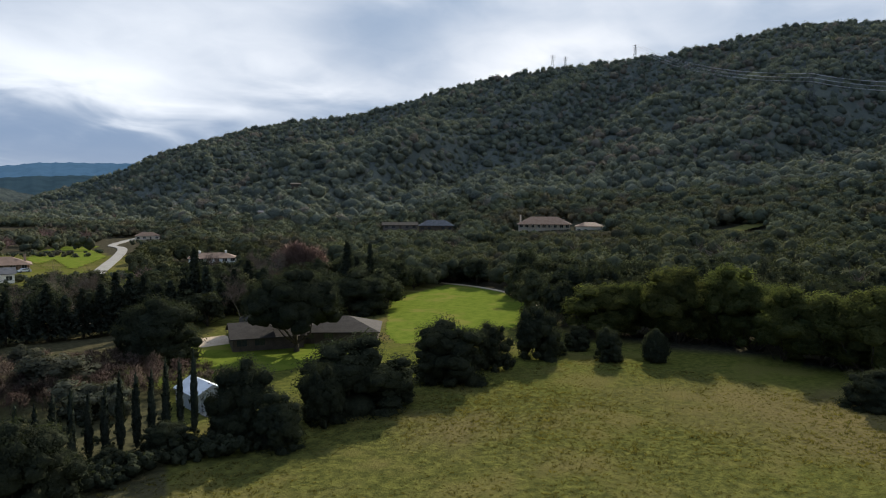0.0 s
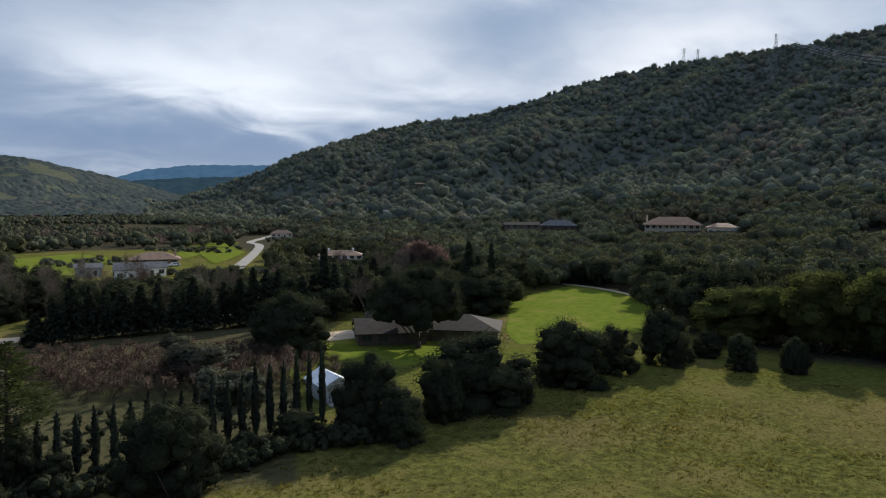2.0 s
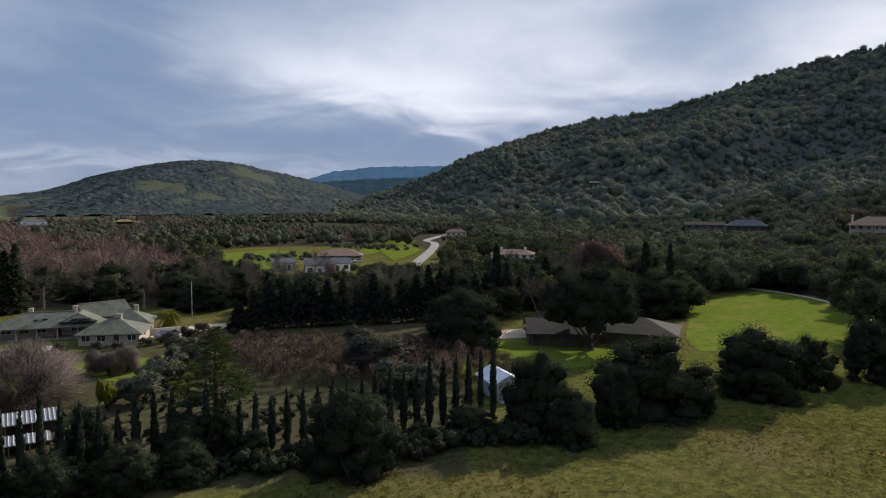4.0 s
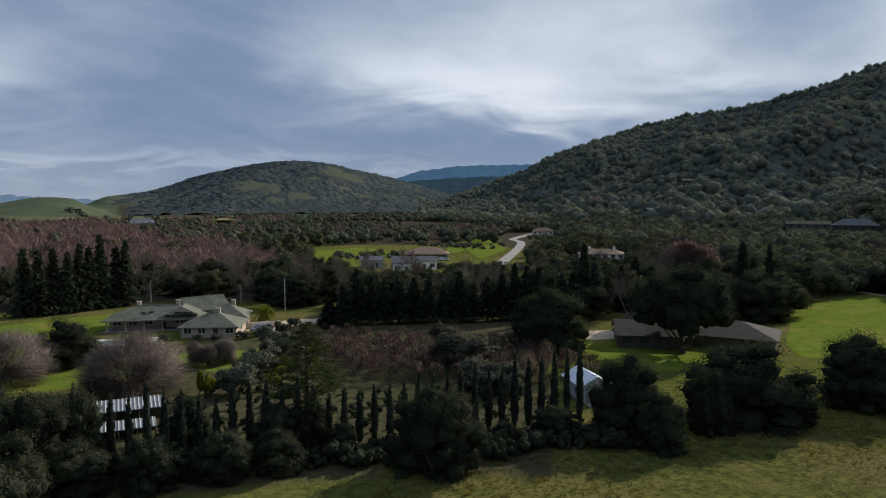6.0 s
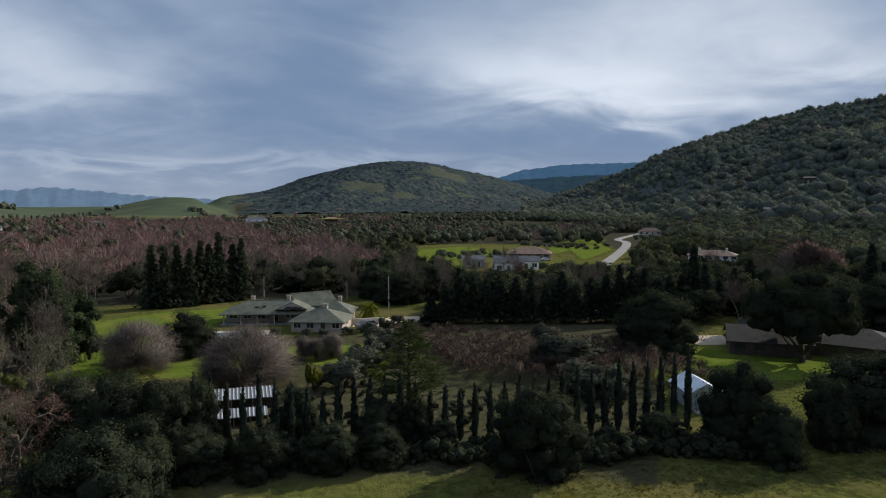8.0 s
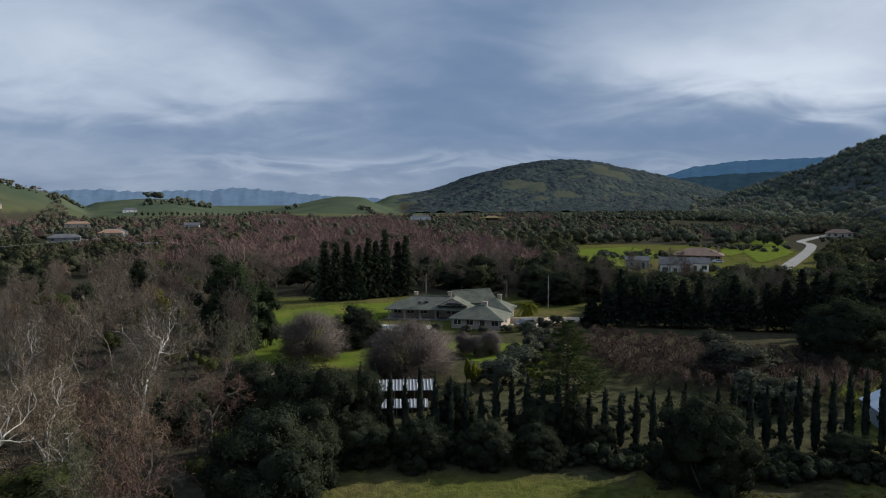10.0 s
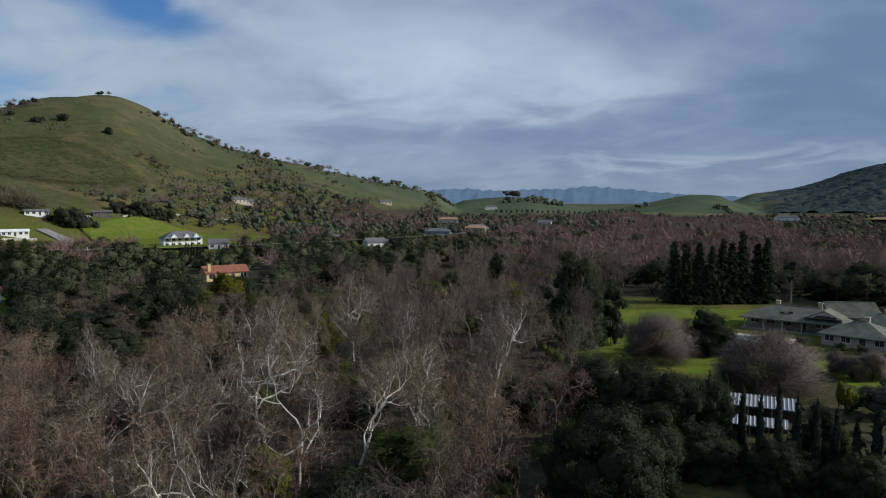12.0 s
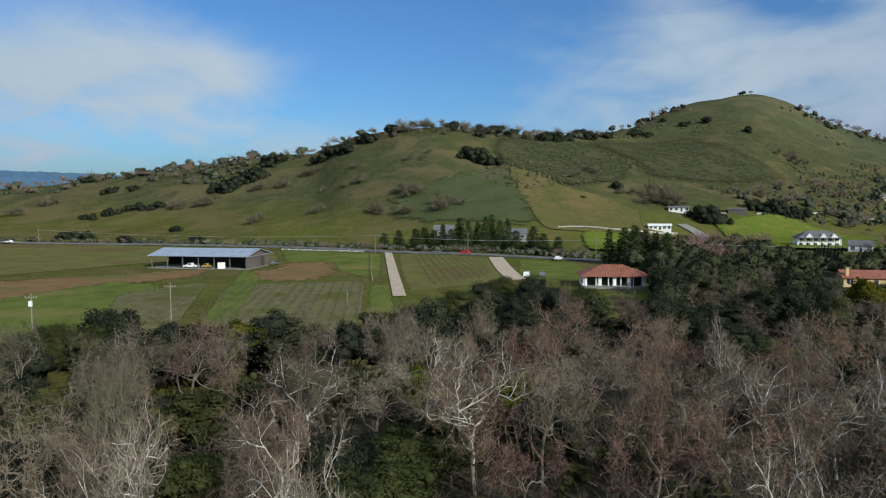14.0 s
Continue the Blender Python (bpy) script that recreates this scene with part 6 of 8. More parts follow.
spots = spread_points(lawn_shrubs, (50, 180, 230, 400), 5.0, 61, 20000)
masses("lawn_shrubs", "shrubs and small trees round distant lawns", "shrubs", MID_LEAF, LEAFY, spots, rng.uniform(1.6, 4.2, len(spots)), 62, 0.16)

# meadow tussocks
def field(x, y):
    r, az = polar(x, y)
    return (az < -20) & (az > -96) & (r > 46) & (r < np.interp(az, (-96, -80, -70, -60, -50, -40, -20), (96, 108, 116, 104, 84, 70, 62)))


pts = spread_points(field, (10, -20, 120, 70), 0.45, 13, 60000)
blade = []
for _ in range(6):
    n = 16
    root = unit(n) * np.array([0.75, 0.75, 0.0])
    d = root * 0.5 + unit(n) * np.array([0.55, 0.55, 0.2]) + np.array([0, 0, 0.42])
    side = unit(n) * 0.24
    side[:, 2] = 0
    blade.append((np.stack([root - side, root + side, root + d], 1).reshape(-1, 3), np.arange(3 * n).reshape(-1, 3)))
lush = np.clip(1.0 + 0.9 * wave(pts[:, 0] / 6, pts[:, 1] / 6), 0.3, 2.0)
masses("grass_tussocks", "coarse grass tussocks over the meadow", "grass", TUSSOCK, blade, pts, (np.random.default_rng(4).gamma(2.0, 0.05, len(pts)) + 0.07) * lush, 9)

# rubble beside the villa lawn
pts = np.array((-14.6, 99.5)) + rng.normal(size=(90, 2)) * np.array((3.2, 1.0))
masses("rubble_heap", "low heap of reddish rubble beside the lawn", "stones", STONE, [(BALL_1[0] * rng.uniform(0.7, 1.2, (len(BALL_1[0]), 1)), BALL_1[1]) for _ in range(5)], pts, rng.uniform(0.18, 0.5, len(pts)), 91)

# ---- lawns, fields, roads ----
def patch(name, label, poly, material, lift=0.06, rounded=2, category="ground", soft=0.0):
    """A piece of ground cover, draped over the land; its outline is ragged where the cover is grass or earth."""
    p = np.array(poly, float)
    far = float(np.hypot(p[:, 0], p[:, 1]).mean())
    for _ in range(rounded):
        q = np.roll(p, -1, 0)
        p = np.stack([p * 0.91 + q * 0.09, p * 0.09 + q * 0.91], 1).reshape(-1, 2)
    up = lift * (0.4 if far < 290 else 1 + far / 150)
    geo = Geo()
    if not rounded:
        z = height(p[:, 0], p[:, 1]) + up
        if sum(a[0] * b[1] - a[1] * b[0] for a, b in zip(p, np.roll(p, -1, 0))) < 0:
            p, z = p[::-1], z[::-1]
        geo.add(np.c_[p, z], [tuple(range(len(p)))])
        return solid(name, geo, material, label, category, "structure")
    feather = soft or max(0.5, far / 130)
    cell = min(max(0.7, far / 110), 6.0)
    xs, ys = (np.arange(p[:, k].min() - feather - cell, p[:, k].max() + feather + 2 * cell, cell) for k in (0, 1))
    X, Y = np.meshgrid(xs, ys)
    near = np.full(X.shape, 1e9)
    for (x0, y0), (x1, y1) in zip(p, np.roll(p, -1, 0)):
        t = np.clip(((X - x0) * (x1 - x0) + (Y - y0) * (y1 - y0)) / ((x1 - x0) ** 2 + (y1 - y0) ** 2 + 1e-9), 0, 1)
        near = np.minimum(near, np.hypot(X - x0 - t * (x1 - x0), Y - y0 - t * (y1 - y0)))
    depth = np.where(inside(p, X, Y), near, -near)
    n = X.shape[1]
    k, i = np.meshgrid(np.arange(X.shape[0] - 1), np.arange(n - 1), indexing="ij")
    quads = np.stack([k * n + i, k * n + i + 1, (k + 1) * n + i + 1, (k + 1) * n + i], -1).reshape(-1, 4)
    quads = quads[depth.ravel()[quads].max(1) > -feather]
    used, back = np.unique(quads, return_inverse=True)
    geo.add(np.stack([X.ravel()[used], Y.ravel()[used], (height(X, Y) + up).ravel()[used]], 1), back.reshape(-1, 4))
    ob = solid(name, geo, material, label, category, "structure", smooth=True)
    ob.data.attributes.new("edge", "FLOAT", "POINT").data.foreach_set("value", np.clip(0.5 + depth.ravel()[used] / (2 * feather), 0, 1))
    return ob


def ribbon(name, label, line, width, material, lift=0.1, category="road"):
    """A road along a line, smoothed, following the land."""
    p = np.array(line, float)
    for _ in range(3):
        q = np.concatenate([p[:1], np.stack([p[:-1] * 0.75 + p[1:] * 0.25, p[:-1] * 0.25 + p[1:] * 0.75], 1).reshape(-1, 2), p[-1:]])
        p = q
    d = np.gradient(p, axis=0)
    side = np.stack([-d[:, 1], d[:, 0]], 1) / (np.linalg.norm(d, axis=1)[:, None] + 1e-9) * width / 2
    far = np.hypot(p[:, 0], p[:, 1])
    z = np.maximum.reduce([height(*(p + side * k).T) for k in (-1, 0, 1)]) + lift * (1 + far / 200)
    a, b = p + side, p - side
    geo, n = Geo(), len(p)
    geo.add(np.concatenate([np.c_[a, z], np.c_[b, z], np.c_[a, z - 0.5], np.c_[b, z - 0.5]]),
            [(i, n + i, n + i + 1, i + 1) for i in range(n - 1)] + [(i, i + 1, 2 * n + i + 1, 2 * n + i) for i in range(n - 1)] + [(n + i + 1, n + i, 3 * n + i, 3 * n + i + 1) for i in range(n - 1)])
    return solid(name, geo, material, label, category, "structure")


patch("lawn_1", "sunlit mown lawn in a forest glade", ((99, 74), (108, 84), (147, 112), (188, 119), (180, 98), (158, 77), (125, 64)), LAWN)
patch("lawn_2", "green lawn beside the dark house", ((57, 97), (82, 110), (90, 98), (95, 90), (113, 94), (100, 78), (82, 75), (57, 81)), LAWN)
patch("lawn_3", "green lawn beside the villa", ((-30, 156), (-14, 168), (4, 172), (6, 156), (-2, 150), (-5, 133), (-24, 134)), LAWN)
patch("lawn_4", "green lawn before the villa garden", ((-26, 130), (-3, 125), (2, 112), (-3, 104), (-15, 106), (-28, 112)), LAWN)
patch("lawn_5", "orchard grass beside the villa", ((8, 122), (30, 118), (30, 104), (14, 104)), LAWN, 0.05)
patch("lawn_6", "distant green lawn with a path", ((70, 233), (92, 342), (126, 360), (128, 326), (113, 293), (96, 279), (84, 238)), LAWN)
patch("lawn_7", "distant green verge beside the road", ((142, 258), (172, 330), (184, 366), (226, 420), (215, 372), (188, 310)), LAWN)
patch("lawn_8", "distant green verge beyond the road", ((186, 280), (206, 318), (300, 424), (262, 350), (224, 304)), LAWN)
patch("lawn_9", "distant green field under the wooded hill", ((146, 292), (130, 240), (160, 330), (215, 395), (240, 400)), LAWN)
patch("terrace_1", "pale paved pool terrace", ((-4, 141), (9, 138), (9, 131), (-3, 133)), TERRACE, 0.09, 0)
patch("water", "still swimming pool in the pale terrace", ((-1.5, 138.6), (5.5, 137.0), (5.3, 134.2), (-1.6, 135.6)), POOL, 0.14, 0, "pool")
patch("driveway_1", "pale gravel forecourt beside the villa", ((24, 138), (34, 146), (52, 144), (48, 140), (34, 139), (27, 131)), GRAVEL, 0.09, 0)
patch("forecourt", "pale paved court beside the dark house", ((80, 109), (88, 107), (85, 99), (78, 101)), GRAVEL, 0.1, 0)
ribbon("road_1", "pale winding valley road", ((110, 190), (131.5, 226.8), (151, 253), (198, 316), (233, 368), (238, 392), (278, 438), (317, 478), (370, 520)), 4.8, PALE_ROAD)
ribbon("road_2", "grey country road along the foot of the hill", ((-520, -180), (-440, -116), (-409, -41), (-379, 8), (-353, 45), (-313, 74), (-297, 99), (-275, 117), (-248, 137), (-215, 165), (-190, 200)), 7.0, ASPHALT, 0.25)
ribbon("driveway_2", "farm driveway between fields", ((-313, 73), (-217, 52.5), (-172, 43)), 3.4, GRAVEL, 0.12)
ribbon("track", "pale gravel track across a field", ((-273, 110), (-222, 93), (-195, 86)), 6.0, GRAVEL, 0.12)
ribbon("driveway_3", "pale gravel drive behind the conifer screen", ((46, 143), (60, 141), (78, 138), (97, 140), (101, 165), (112, 192)), 5.0, GRAVEL, 0.1)
ribbon("glade_path", "narrow path along the glade's far edge", ((186, 122), (184, 106), (172, 86), (152, 70)), 1.6, GRAVEL, 0.09, "path")
ribbon("farm_lane", "pale lane to the paddocks", ((-372, 275), (-352, 274), (-326, 262), (-300, 240)), 7.0, PALE_ROAD, 0.25)
ribbon("hill_lane", "pale lane on the hillside", ((372, 380), (384, 398), (400, 402), (420, 392)), 6.0, PALE_ROAD, 0.5)
PASTURE = surface("pasture_grass", (0.054, 0.068, 0.028), (0.076, 0.086, 0.040), 0.06, 1.0, bump=0.4, depth=0.08, gloss=0.0, third=(0.085, 0.078, 0.050), fade=True)
SOIL = surface("vineyard_soil", (0.110, 0.102, 0.046), (0.172, 0.150, 0.080), 0.25, 1.0, bump=0.4, depth=0.08, gloss=0.0, third=(0.098, 0.105, 0.030), fade=True)
MEADOW = surface("meadow_grass", (0.082, 0.104, 0.026), (0.134, 0.154, 0.040), 0.12, 0.95, bump=0.4, depth=0.08, gloss=0.0, third=(0.16, 0.15, 0.05), fade=True)
DRY = surface("grazed_grass", (0.105, 0.105, 0.036), (0.150, 0.140, 0.052), 0.10, 0.95, bump=0.4, depth=0.08, gloss=0.0, third=(0.13, 0.095, 0.045), fade=True)
patch("hill_meadow", "small sunlit meadow on the hillside", ((322, 74), (343, 68), (368, 54), (352, 52), (332, 62)), DRY, 0.4)
patch("vineyard_1", "vineyard soil with dormant vines", ((-211, 1), (-208, 41), (-150, 29), (-112, 18), (-118, -4), (-140, -5)), SOIL)
patch("vineyard_2", "vineyard soil with dormant vines", ((-200, -26), (-222, -4), (-146, -9), (-120, -14), (-160, -24)), SOIL)
patch("field_1", "reddish bare earth at the field's edge", ((-241, -70), (-256, -24), (-262, -4), (-240, -8), (-226, -23), (-190, -56)), EARTH, 0.05, soft=9.0)
patch("field_2", "reddish bare earth beside the barn", ((-256, 18), (-276, 24), (-276, 40), (-238, 38), (-214, 24), (-222, 8), (-246, 8)), EARTH, 0.05, soft=8.0)
patch("field_3", "bright green strip of meadow", ((-186, -62), (-232, -32), (-216, -16), (-160, -26), (-130, -30), (-140, -56)), MEADOW, 0.055, soft=7.0)
patch("field_4", "bright green headland between vines", ((-118, -8), (-256, 7), (-232, 12), (-118, -2)), MEADOW, 0.07, 1)
patch("field_5", "green meadow beside the road", ((-344, 28), (-308, 69), (-210, 46), (-240, 39), (-276, 42), (-282, 24)), MEADOW, 0.055)
patch("field_6", "brownish grazed field beyond the driveway", ((-306, 76), (-290, 98), (-266, 107), (-196, 82), (-180, 48), (-220, 56)), DRY, 0.05)
patch("field_7", "green field below the road", ((-262, 116), (-236, 130), (-190, 108), (-198, 92), (-220, 97)), MEADOW, 0.05)
patch("field_8", "olive-green open field before the hill", ((-440, -120), (-405, -44), (-345, 24), (-284, 22), (-296, -24), (-258, -72), (-330, -150)), DRY, 0.045)
patch("field_9", "strip of green verge by the driveway", ((-199, 41), (-196, 46), (-140, 34), (-146, 30)), MEADOW, 0.075)
patch("paddock_1", "bright green paddock", ((-300, 262), (-262, 262), (-240, 320), (-300, 390), (-380, 360), (-372, 300), (-340, 285)), LAWN, 0.3)
patch("paddock_2", "green paddock behind a white fence", ((-345, 190), (-345, 250), (-310, 235), (-280, 190), (-290, 165)), LAWN, 0.3)
patch("paddock_3", "bright green grass among town trees", ((-230, 300), (-210, 330), (-170, 340), (-180, 305)), LAWN, 0.3)
patch("paddock_4", "green terrace below the red-roofed house", ((-160, 92), (-156, 112), (-150, 112), (-150, 94)), LAWN, 0.07)
GRAZED = surface("grazed_slope", (0.085, 0.088, 0.030), (0.150, 0.112, 0.050), 0.035, 1.0, bump=0.4, depth=0.1, gloss=0.0, third=(0.105, 0.105, 0.036), fade=True)
patch("hill_field", "brownish grazed field on the green slope", [(-480, 203), (-470, 221), (-435, 227), (-417, 248), (-397, 260), (-352, 236), (-345, 192), (-351, 171), (-407, 184), (-451, 194)], GRAZED, 0.15)
CHAPARRAL = surface("chaparral", (0.040, 0.048, 0.024), (0.088, 0.090, 0.044), 0.30, 1.0, bump=1.0, depth=0.8, gloss=0.0, third=(0.095, 0.088, 0.046), spread=(0.42, 0.58), fade=True)
patch("chaparral_1", "dense low brush below the crest", ((-561, 230), (-559, 261), (-568, 306), (-511, 316), (-481, 306), (-448, 277), (-439, 231), (-461, 224), (-485, 205), (-513, 206)), CHAPARRAL, 0.2, soft=14.0)
patch("chaparral_2", "dense low brush on the upper slope", ((-561, 315), (-595, 391), (-579, 435), (-502, 434), (-452, 429), (-443, 372), (-463, 316), (-514, 328)), CHAPARRAL, 0.2, soft=30.0)
patch("hill_pasture", "cool green pasture on the lower slope", ((-452, 111), (-460, 139), (-473, 178), (-480, 200), (-419, 186), (-357, 169), (-366, 145), (-383, 115), (-409, 100)), PASTURE, 0.2, soft=16.0)
patch("valley_field_1", "pale green field across the far valley", ((-150, 980), (120, 960), (180, 1020), (-200, 1050)), DRY, 0.6)
patch("valley_field_2", "pale green field across the far valley", ((60, 860), (260, 820), (300, 860), (90, 900)), MEADOW, 0.6)


# ---- houses ----
def slab(outline_a, outline_b):
    """A closed solid between two outlines with the same number of corners."""
    geo, n = Geo(), len(outline_a)
    geo.add([*outline_a, *outline_b], [(i, (i + 1) % n, n + (i + 1) % n, n + i) for i in range(n)])
    geo.add(outline_a, [tuple(range(n - 1, -1, -1))])
    geo.add(outline_b, [tuple(range(n))])
    return geo


def roof_shape(length, depth, eave, ridge, hip, over=0.5, thick=0.18):
    """A gable or hipped roof with overhanging eaves, solid."""
    a, b = length / 2 + over, depth / 2 + over
    drop = (ridge - eave) * over / (depth / 2)
    e = eave - drop
    in_ = min(b, a - 0.3) if hip else 0.0
    corners = [(-a, -b), (a, -b), (a, b), (-a, b)]
    geo = Geo()
    v = [(x, y, e) for x, y in corners] + [(-a + in_, 0, ridge), (a - in_, 0, ridge)] + [(x, y, e - thick) for x, y in corners] + ([] if hip else [(-a, 0, ridge - thick), (a, 0, ridge - thick)])
    f = [(0, 1, 5, 4), (2, 3, 4, 5), (0, 6, 7, 1), (1, 7, 8, 2), (2, 8, 9, 3), (3, 9, 6, 0)]
    geo.add(v, f)
    if hip:
        geo.add(v, [(1, 2, 5), (3, 0, 4), (9, 8, 7, 6)])
    else:
        geo.add(v, [(6, 10, 11, 7), (8, 11, 10, 9), (0, 4, 10, 6), (4, 3, 9, 10), (2, 5, 11, 8), (5, 1, 7, 11)])
    return geo


def block(*sizes):
    geo = Geo()
    geo.box(*sizes)
    return geo


def opening(parent, name, x, z, wide, tall, face, frame_material=None, along="x", back=False):
    """A window or door on a wall: a proud frame with a recessed pane."""
    frame_, pane = Geo(), Geo()
    s = 1 if back else -1
    out, t = face + s * 0.05, 0.07
    bars = [(x - wide / 2 - t, z - t, x + wide / 2 + t, z), (x - wide / 2 - t, z + tall, x + wide / 2 + t, z + tall + t), (x - wide / 2 - t, z, x - wide / 2, z + tall), (x + wide / 2, z, x + wide / 2 + t, z + tall)]
    if wide > 1.2 and name == "window":
        bars.append((x - 0.03, z, x + 0.03, z + tall))
    for x0, z0, x1, z1 in bars:
        lo, hi = sorted((face, out))
        frame_.box(*((x0, lo, z0, x1, hi, z1) if along == "x" else (lo, x0, z0, hi, x1, z1)))
    lo, hi = sorted((face, face + s * 0.02))
    pane.box(*((x - wide / 2, lo, z, x + wide / 2, hi, z + tall) if along == "x" else (lo, x - wide / 2, z, hi, x + wide / 2, z + tall)))
    ob = part(name, frame_, frame_material or WHITE_WALL, parent)
    part("pane" if name == "window" else "leaf", pane, GLASS if name == "window" else DARK_WOOD, ob)


def house(name, label, x, y, turn, length, depth, eave, ridge, roof, wall, hip=False, storeys=1, bays=3, chimney=None, frame_material=None, porch=0, door=True, over=0.5, lift=0.0, ridge_caps=False):
    """A house with its front on its local -y side; porch: depth of an open colonnade along the front."""
    ob = thing(name, label, "house", at=pose(x, y, float(height(x, y)) + lift, 0, 0, turn))
    front = -depth / 2 + porch
    part("wall", block(-length / 2, front, -2.0, length / 2, depth / 2, eave), wall, ob)
    roof_ob = part("roof", roof_shape(length, depth, eave, ridge, hip, over), roof, ob)
    if not hip:
        for s in (-1, 1):
            a = s * length / 2
            geo = slab([(a - 0.1, front if porch else -depth / 2, eave), (a - 0.1, depth / 2, eave), (a - 0.1, 0, ridge - 0.2)], [(a + 0.1 * s + 0.1, front if porch else -depth / 2, eave), (a + 0.1 * s + 0.1, depth / 2, eave), (a + 0.1 * s + 0.1, 0, ridge - 0.2)])
            part("gable", geo, wall, ob)
    tall = eave / storeys
    for level in range(storeys):
        for k in range(bays):
            u = -length / 2 + (k + 0.5) * length / bays
            if door and level == 0 and k == bays // 2:
                opening(ob, "door", u, 0.05, 1.1, 2.1, front, frame_material)
            else:
                opening(ob, "window", u, level * tall + 0.9, min(1.7, length / bays * 0.55), min(1.4, tall * 0.48), front, frame_material)
        for s in (-1, 1):
            opening(ob, "window", 0.0, level * tall + 0.9, 1.3, min(1.3, tall * 0.48), s * length / 2, frame_material, "y", s > 0)
    if porch:
        n = max(3, int(length / 3.2))
        for k in range(n + 1):
            u = -length / 2 + 0.25 + k * (length - 0.5) / n
            geo = Geo()
            geo.tube([(u, -depth / 2 + 0.2, -1.0), (u, -depth / 2 + 0.2, eave)], [0.17, 0.15], 8)
            part("column", geo, wall, ob)
        part("beam", block(-length / 2, -depth / 2 + 0.05, eave - 0.35, length / 2, -depth / 2 + 0.35, eave - 0.02), wall, ob)
        part("terrace", block(-length / 2 - 0.4, -depth / 2 - 0.6, -1.0, length / 2 + 0.4, front, 0.12), PALE_ROAD, ob)
    if chimney is not None:
        for u, v in chimney:
            stack = part("chimney", block(u - 0.4, v - 0.32, eave - 0.5, u + 0.4, v + 0.32, ridge + 0.65), wall, ob)
            part("chimney_cap", block(u - 0.5, v - 0.42, ridge + 0.65, u + 0.5, v + 0.42, ridge + 0.8), wall, stack)
    if ridge_caps:
        geo = Geo()
        a, b = length / 2 + over, depth / 2 + over
        in_ = min(b, a - 0.3) if hip else 0
        geo.tube([(-a + in_, 0, ridge + 0.02), (a - in_, 0, ridge + 0.02)], [0.16, 0.16], 6, True)
        part("ridge_cap", geo, roof, roof_ob)
    return ob


def tile_rows(ob, length, depth, eave, ridge, material, over=0.5, hip=True, step=0.9):
    """Raised tile ribs running down both long slopes."""
    a, b = length / 2 + over, depth / 2 + over
    drop = (ridge - eave) * over / (depth / 2)
    in_ = min(b, a - 0.3) if hip else 0.0
    geo = Geo()
    for u in np.arange(-a + step, a - step / 2, step):
        reach = 1.0 if abs(u) < a - in_ else (a - abs(u)) / in_
        for s in (-1, 1):
            lo, hi = np.array([u, s * b, eave - drop + 0.03]), np.array([u, s * b * (1 - reach), eave - drop + (ridge - eave + drop) * reach + 0.03])
            geo.tube([lo, hi], [0.045, 0.045], 4)
    part("tile_ribs", geo, material, ob)


# the villa
villa = thing("villa", "sprawling cream villa with green tiled hipped roofs", "house", at=pose(14, 142, 0))


def villa_wing(x, y, turn, length, depth, eave, ridge, hip, porch, bays, chimney=()):
    ob = house("wing", "", 0, 0, 0, length, depth, eave, ridge, GREEN_TILE, SHADED_ROSE_PLASTER, hip, 1, bays, chimney, None, porch, bays > 2, 0.7, 0, True)
    tile_rows(ob, length, depth, eave, ridge, GREEN_TILE, 0.7, hip, 0.45)
    for child in list(ob.children):
        child.parent = villa
        child.matrix_local = pose(x - 14, y - 142, 0, 0, 0, turn) @ child.matrix_local
    bpy.data.objects.remove(ob)


villa_wing(8.5, 150.5, -14, 19, 10, 2.7, 4.8, True, 3.4, 6, ((-4, 1.5), (4.0, 2.5)))
villa_wing(18.6, 136.8, -22, 11, 9, 2.5, 4.5, True, 0, 4, ((0.8, 0.6),))
villa_wing(18.5, 155.0, 18, 9, 7, 3.4, 5.6, False, 0, 2)
villa_wing(23.0, 146.5, -18, 8, 8, 2.7, 4.7, True, 0, 2, ((1.0, 1.0),))
dormer = part("dormer", slab([(-4.6, 3.0, 3.3), (2.4, 1.25, 3.3), (-1.1, 2.12, 5.0)], [(-3.2, 8.6, 3.3), (3.8, 6.85, 3.3), (0.3, 7.7, 5.0)]), GREEN_TILE, villa)
part("pediment", slab([(-4.1, 2.84, 3.4), (1.9, 1.34, 3.4), (-1.1, 2.09, 4.75)], [(-4.12, 2.74, 3.4), (1.88, 1.24, 3.4), (-1.12, 1.99, 4.75)]), SHADED_ROSE_PLASTER, dormer)
part("pane", slab([(-3.0, 2.44, 3.5), (0.8, 1.49, 3.5), (0.0, 1.69, 4.0), (-2.2, 2.24, 4.0)], [(-3.01, 2.38, 3.5), (0.79, 1.43, 3.5), (-0.01, 1.63, 4.0), (-2.21, 2.18, 4.0)]), GLASS, dormer)
for x, y in ((-8.5, 5.2), (-6.8, 6.0), (-1.0, 1.0), (0.6, 0.9)):
    part("skylight", block(x - 0.4, y - 0.3, 3.6, x + 0.4, y + 0.3, 3.95), GLASS, villa)
villa.scale = (0.91, 0.91, 0.91)
part("garden_wall", block(11.5, -2.2, -0.5, 19.0, -1.8, 1.2), PLASTER, villa)

